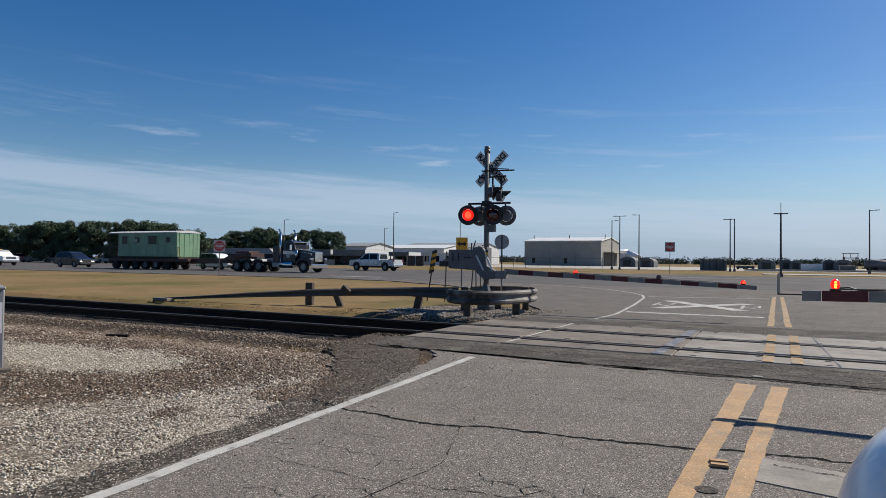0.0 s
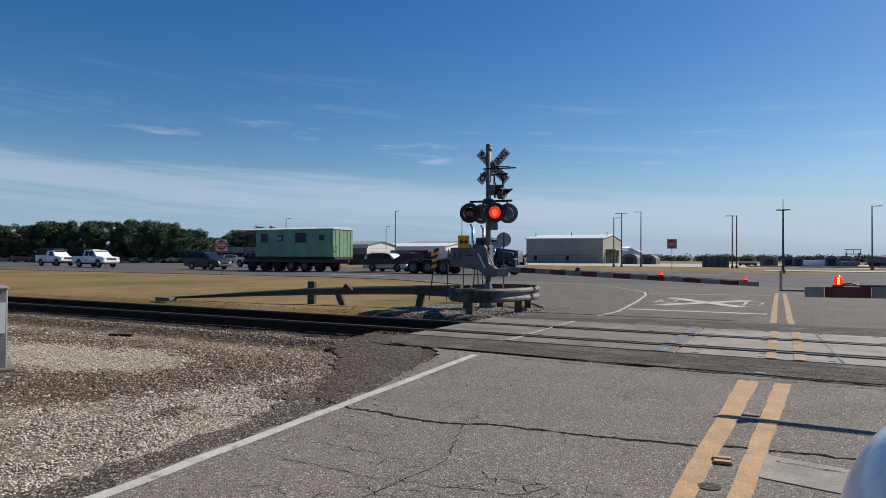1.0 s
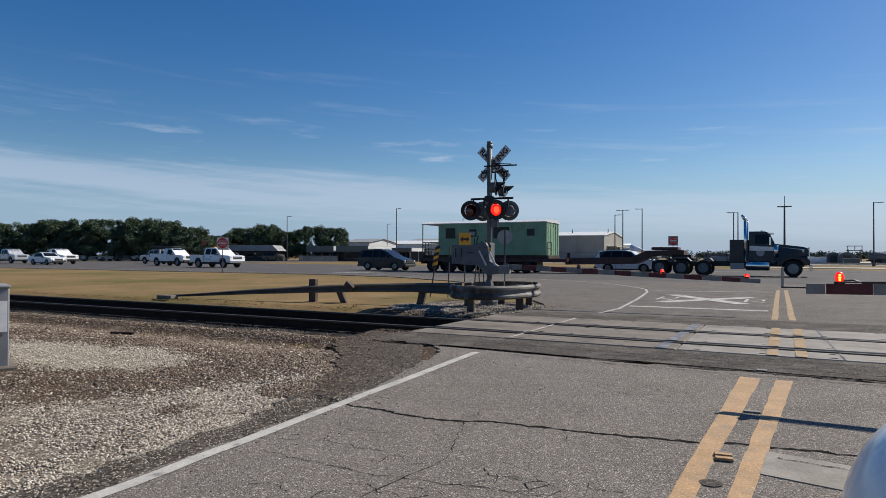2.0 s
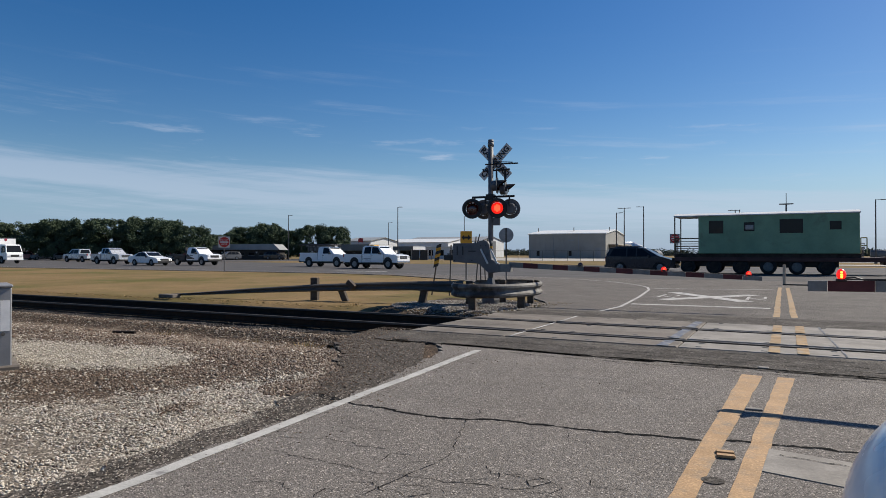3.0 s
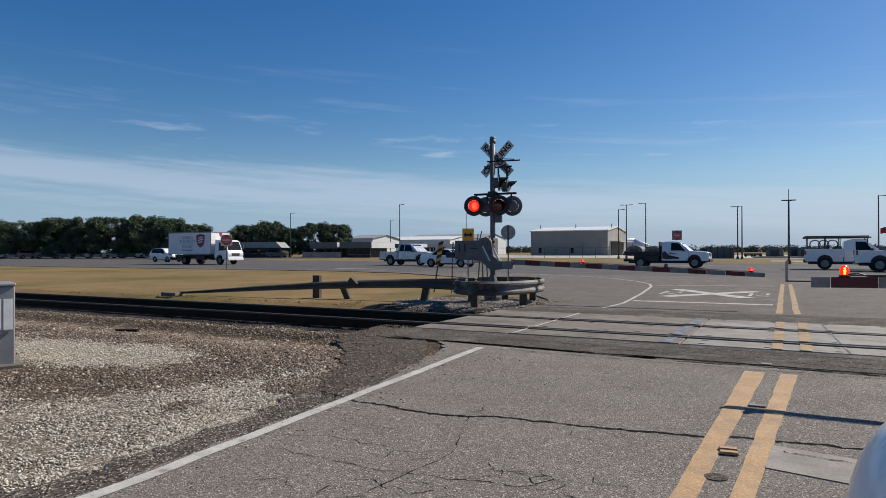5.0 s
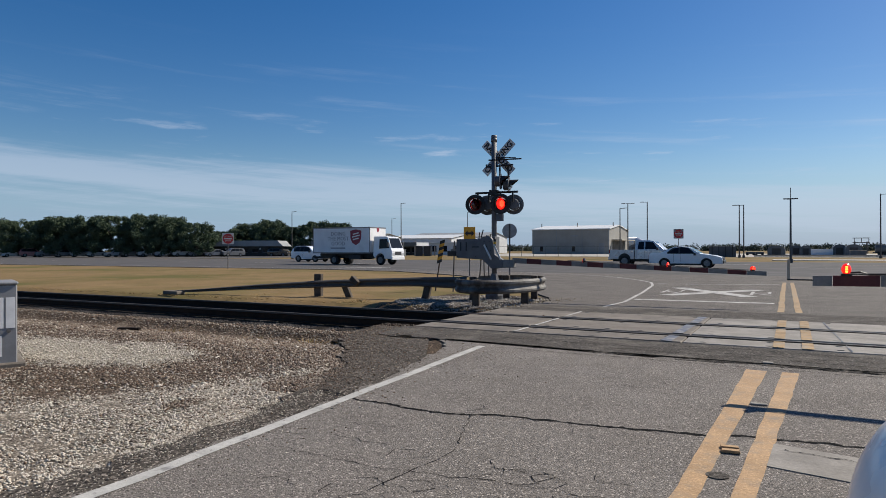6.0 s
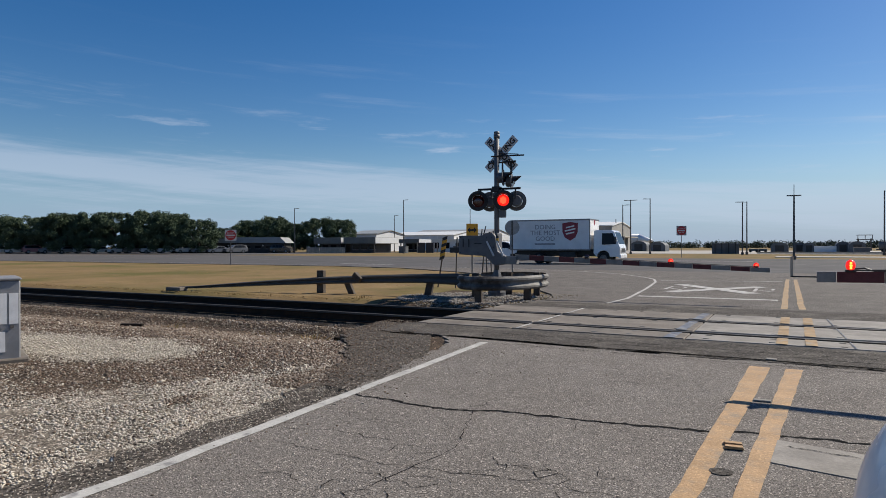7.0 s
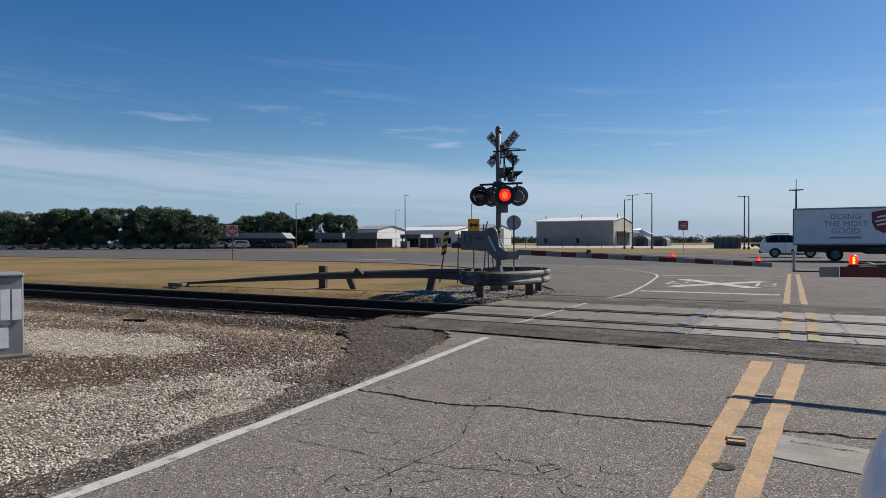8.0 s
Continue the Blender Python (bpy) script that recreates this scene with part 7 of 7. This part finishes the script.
for x, y in ((-71, 114), (-62, 121), (-58, 117)):
    t = thing("utility_box", "small dark green utility box", "utility box", pose(x, y, 0))
    part("body", box(-0.8, 0.8, -0.6, 0.6, -0.05, 1.3, 0.05), "shed", t)
    part("lid", box(-0.85, 0.85, -0.65, 0.65, 1.3, 1.4, 0.03), "shed", t)


def hangar():
    """Grey metal hangar; front wall in panels, gable end towards +x."""
    t = thing("hangar", "grey corrugated metal hangar with a white roof", "hangar", pose(-70.3, 189.0, 0, 0, 0, 0))
    L, D, h, ridge = 23.6, 24.0, 7.3, 8.6
    bm = bmesh.new()
    pts = [(0, -0.1), (0, h), (D / 2, ridge), (D, h), (D, -0.1)]
    ends = [[bm.verts.new((x, y, z)) for y, z in pts] for x in (0, L)]
    for i in range(5):
        j = (i + 1) % 5
        bm.faces.new((ends[0][i], ends[0][j], ends[1][j], ends[1][i]))
    bm.faces.new(ends[0]), bm.faces.new(ends[1])
    bmesh.ops.recalc_face_normals(bm, faces=bm.faces)
    part("wall", bm, "siding", t)
    bm = bmesh.new()
    pts = [(-0.4, h - 0.05), (D / 2, ridge + 0.05), (D + 0.4, h - 0.05), (D + 0.4, h + 0.2), (D / 2, ridge + 0.3), (-0.4, h + 0.2)]
    ends = [[bm.verts.new((x, y, z)) for y, z in pts] for x in (-0.3, L + 0.3)]
    for i in range(6):
        j = (i + 1) % 6
        bm.faces.new((ends[0][i], ends[0][j], ends[1][j], ends[1][i]))
    bm.faces.new(ends[0]), bm.faces.new(ends[1])
    bmesh.ops.recalc_face_normals(bm, faces=bm.faces)
    part("roof", bm, "roof_white", t, "white metal roof")
    for i in range(60):
        x = L * (i + 0.5) / 60
        part("rib", box(x - 0.03, x + 0.03, -0.04, -0.001, 0, h - 0.1), "siding", t)
    for x in (7.8, 15.6, 23.4):
        part("downpipe", box(x - 0.1, x + 0.1, -0.16, -0.05, 0, h), "roof_grey", t)
    for x, z, w, hh in ((3.0, 1.5, 0.9, 1.5), (13.0, 1.5, 0.9, 1.5)):
        part("window", box(x - w / 2, x + w / 2, -0.08, -0.045, z - hh / 2, z + hh / 2), "glass_dark", t)
    part("door", box(20.6, 22.2, -0.08, -0.045, 0, 3.2), "roof_grey", t)
    part("sign_panel", box(12.3, 14.3, -0.08, -0.045, 5.2, 5.6), "roof_grey", t)
    # solid panel; its dark colour stands in for shade inside the open doorway
    part("big_door", box(L + 0.02, L + 0.15, 4, 20, 0, 4.0), "wall_dark", t, "dark panel standing in for the shaded open hangar doorway")
    part("canopy", box(L, L + 3, 3, 21, 4.0, 4.3), "siding_tan", t)
    for x in (0.5, 12, 23):
        part("vent", box(x - 0.1, x + 0.1, D * 0.3, D * 0.3 + 0.2, h + 0.5, h + 2.2), "pole", t)
    for y in (3.2, 12, 20.8):
        part("canopy_post", box(L + 2.7, L + 2.9, y - 0.1, y + 0.1, 0, 4.0), "pole", t)


hangar()


def airplane():
    t = thing("airplane", "parked white twin-engine airliner on the apron", "airplane", pose(-62.5, 250, 0, 0, 0, -12) @ Matrix.Scale(1.3, 4))
    bm = tube((-10, 0, 3.0), (9, 0, 3.0), 1.6, n=20)
    tube((9, 0, 3.0), (13, 0, 2.6), 1.6, 0.3, n=20, bm=bm)
    tube((-10, 0, 3.0), (-18, 0, 3.9), 1.6, 0.3, n=20, bm=bm)
    part("fuselage", bm, "paint_white", t, "white fuselage", True)
    for s in (-1, 1):
        part("wing", slab([(3, s * 1), (0, s * 13), (-2, s * 13), (-3, s * 1)], 2.3, 2.6), "paint_silver", t)
        part("engine", tube((4, s * 5, 1.6), (0.5, s * 5, 1.6), 0.8, 0.6, n=16), "shed", t, "dark engine")
        part("tailplane", slab([(-14, s * 0.5), (-16.5, s * 5), (-18, s * 5), (-17.5, s * 0.5)], 4.2, 4.4), "paint_silver", t)
    part("fin", extrude_y([(-13, 4), (-17, 8.2), (-19, 8.2), (-18, 4)], -0.15, 0.15), "paint_white", t)
    for x, y in ((9, 0), (-1, -2.2), (-1, 2.2)):
        part("landing_gear", tube((x, y, -0.02), (x, y, 2.2), 0.35, 0.15, n=10), "plastic_dark", t)


airplane()


def quonset(x, y, w, h, d, material, turn=20):
    t = thing("storage_shelter", "dark grey rounded storage shelter", "shelter", pose(x, y, 0, 0, 0, turn), group="shelters")
    prof = [(-w / 2, -0.1)] + [(-w / 2 * math.cos(math.pi * i / 12), h * (0.55 + 0.45 * math.sin(math.pi * i / 12))) for i in range(13)] + [(w / 2, -0.1)]
    part("shell", extrude_y(prof, 0, d), material, t)
    part("door", box(-w * 0.25, w * 0.25, -0.04, 0.02, 0, h * 0.7), "wall_dark", t)
    return t


for x, y, w, h in ((-3.1, 165, 3.6, 2.1), (0.9, 168, 2.6, 2.2), (2.7, 166, 2.4, 2.1), (9.1, 165, 2.6, 2.3), (11.4, 160, 3.0, 2.3), (-36.5, 176, 4.2, 2.7), (-31.0, 172, 4.0, 2.4), (20.5, 168, 4.4, 2.6), (27.0, 170, 4.4, 2.6)):
    quonset(x, y, w, h, 6, "shed", 0)
t = thing("container", "low white container on the field", "container", pose(5.8, 166, 0, 0, 0, 0))
part("body", box(-2.1, 2.1, -1.2, 1.2, 0, 1.3, 0.05), "wall_white", t)
part("doors", box(2.1, 2.16, -1.1, 1.1, 0.1, 1.2), "siding", t)
for x, y in ((-7.6, 150), (-6.0, 151)):
    t = thing("ground_cart", "low dark airfield cart", "cart", pose(x, y, 0))
    part("body", box(-0.9, 0.9, -0.6, 0.6, 0.25, 0.75, 0.05), "shed", t)
    for wx_ in (-0.6, 0.6):
        part("wheel", tube((wx_, -0.62, 0.25), (wx_, 0.62, 0.25), 0.25, n=12), "rubber", t)
t = thing("bin_box", "weathered brown box in front of the shelters", "box", pose(10.6, 140, 0))
part("body", box(-1.25, 1.25, -0.9, 0.9, 0, 1.0, 0.04), "shed", t)
part("lid", box(-1.3, 1.3, -0.95, 0.95, 1.0, 1.08, 0.02), "wall_tan", t)
t = thing("tank_trailer", "dark wheeled tank trailer on the airfield", "trailer", pose(16.6, 148, 0))
part("tank", tube((-2.6, 0, 1.35), (2.6, 0, 1.35), 0.75, n=18), "shed", t, "", True)
part("frame", box(-3.0, 3.4, -0.5, 0.5, 0.5, 0.7, 0.03), "plastic_dark", t)
for wx_ in (-1.8, -0.9, 2.2):
    part("wheel", tube((wx_, -0.75, 0.42), (wx_, 0.75, 0.42), 0.42, n=14), "rubber", t)
t = thing("dark_container", "dark open-sided storage container", "container", pose(-10.4, 120, 0, 0, 0, 4))
part("body", box(-2.1, 2.1, -1.2, 1.2, 0, 1.75, 0.05), "shed", t)
for x in (-1.6, -0.55, 0.5, 1.55):
    part("rib", box(x - 0.06, x + 0.06, -1.26, -1.2, 0, 1.9), "plastic_dark", t)
t = thing("observation_tower", "distant steel observation platform on legs", "tower", pose(17.0, 215, 0, 0, 0, 0))
for x in (-1.5, 1.5):
    for y in (-1.5, 1.5):
        part("leg", tube((x, y, -0.1), (x, y, 3.4), 0.12, n=6), "pole", t)
part("platform", box(-1.9, 1.9, -1.9, 1.9, 3.0, 3.2), "pole", t)
part("roof", box(-1.9, 1.9, -1.9, 1.9, 4.3, 4.45), "roof_grey", t)
for x in (-2, 0, 2):
    part("post", box(x * 0.85 - 0.08, x * 0.85 + 0.08, -1.8, -1.65, 3.2, 4.3), "pole", t)
wall = link("barrier_wall", box(-20, 200, -0.2, 0.2, -0.1, 0.3), "wall_tan")
wall.matrix_basis = pose(14, 128, 0, 0, 0, 8)
tagged(wall, "long low tan concrete barrier", "barrier", kind="structure")
f = thing("chain_fence", "thin chain-link fence posts beyond the highway", "fence", pose(-60, 116, 0, 0, 0, 3))
for i in range(14):
    part("post", tube((i * 2.4, 0, 0), (i * 2.4, 0, 1.9), 0.035, n=6), "galv_dark", f)
part("rail", tube((0, 0, 1.88), (31.2, 0, 1.88), 0.025, n=6), "galv_dark", f)

# parked cars under the trees
rnd = random.Random(9)
kind_a = car("sedan", "parked sedan under the trees", "parked", 4.7, "parked_car", "parked cars", False)
kind_b = car("suv", "parked sport utility car under the trees", "parked", 4.6, "parked_car", "parked cars", False)
for i in range(22):
    base = kind_a if i % 3 else kind_b
    x = -160 + 2.9 * i
    y = 64.0 + (x + 152) * 0.56 + 1.5
    m = pose(x, y, 0, 0, 0, 68 + rnd.uniform(-4, 4) + (180 if rnd.random() < 0.5 else 0))
    if i == 0:
        kind_b.matrix_basis = m
    elif i == 1:
        kind_a.matrix_basis = m
    else:
        copy_thing(base, m)
dark = car("suv", "dark car parked before the shop building", "paint_black", 4.5, "parked_car", "parked cars", False)
dark.matrix_basis = pose(-95, 104, 0, 0, 0, 20)


def far_woods():
    rng = np.random.default_rng(77)
    centres, radii = [], []
    for i in range(1000):
        x = -420 + 1250 * rng.random()
        y = 640 + 0.1 * x + rng.uniform(-25, 25)
        h = rng.uniform(3.0, 6.0)
        centres.append((x, y, h * 0.5))
        radii.append(h * 0.95)
    co, fa = leaves(rng, centres, radii, 150000, 0.75)
    me = bpy.data.meshes.new("far_woods")
    me.from_pydata(co, [], fa)
    me.materials.append(M["leaf_far"])
    tagged(new("far_woods", me), "distant line of dark woods on the horizon", "woods", kind="stuff")


far_woods()


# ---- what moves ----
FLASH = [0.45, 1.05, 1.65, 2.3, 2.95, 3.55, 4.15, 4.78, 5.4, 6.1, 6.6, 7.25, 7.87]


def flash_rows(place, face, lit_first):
    """Half turns stand in for switching the lamp: lit face out, then in, at each change."""
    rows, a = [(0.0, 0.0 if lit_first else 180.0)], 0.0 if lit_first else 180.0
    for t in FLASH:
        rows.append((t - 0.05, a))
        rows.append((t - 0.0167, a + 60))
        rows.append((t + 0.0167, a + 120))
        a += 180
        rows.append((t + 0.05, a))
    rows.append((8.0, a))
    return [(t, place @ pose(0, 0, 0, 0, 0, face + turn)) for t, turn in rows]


def motions():
    for ob, lane, x0, v, turn in MOVING:
        walk(ob, [(0.5 * i, pose(x0 + v * 0.5 * i, lane, 0, 0, 0, turn)) for i in range(17)])
    speed = {ob.name: abs(v) for ob, lane, x0, v, turn in MOVING}
    for ob, parent, place, r in WHEELS:
        step = min(math.degrees(speed[parent.name] * 0.1 / r), 84.0)
        walk(ob, [(0.1 * i, pose(*place, 0, step * i % 360, 0)) for i in range(81)])
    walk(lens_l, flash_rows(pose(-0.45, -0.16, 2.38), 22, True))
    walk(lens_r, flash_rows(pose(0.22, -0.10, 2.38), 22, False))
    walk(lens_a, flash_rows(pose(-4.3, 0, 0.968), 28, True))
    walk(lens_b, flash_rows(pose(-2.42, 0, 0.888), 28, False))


motions()
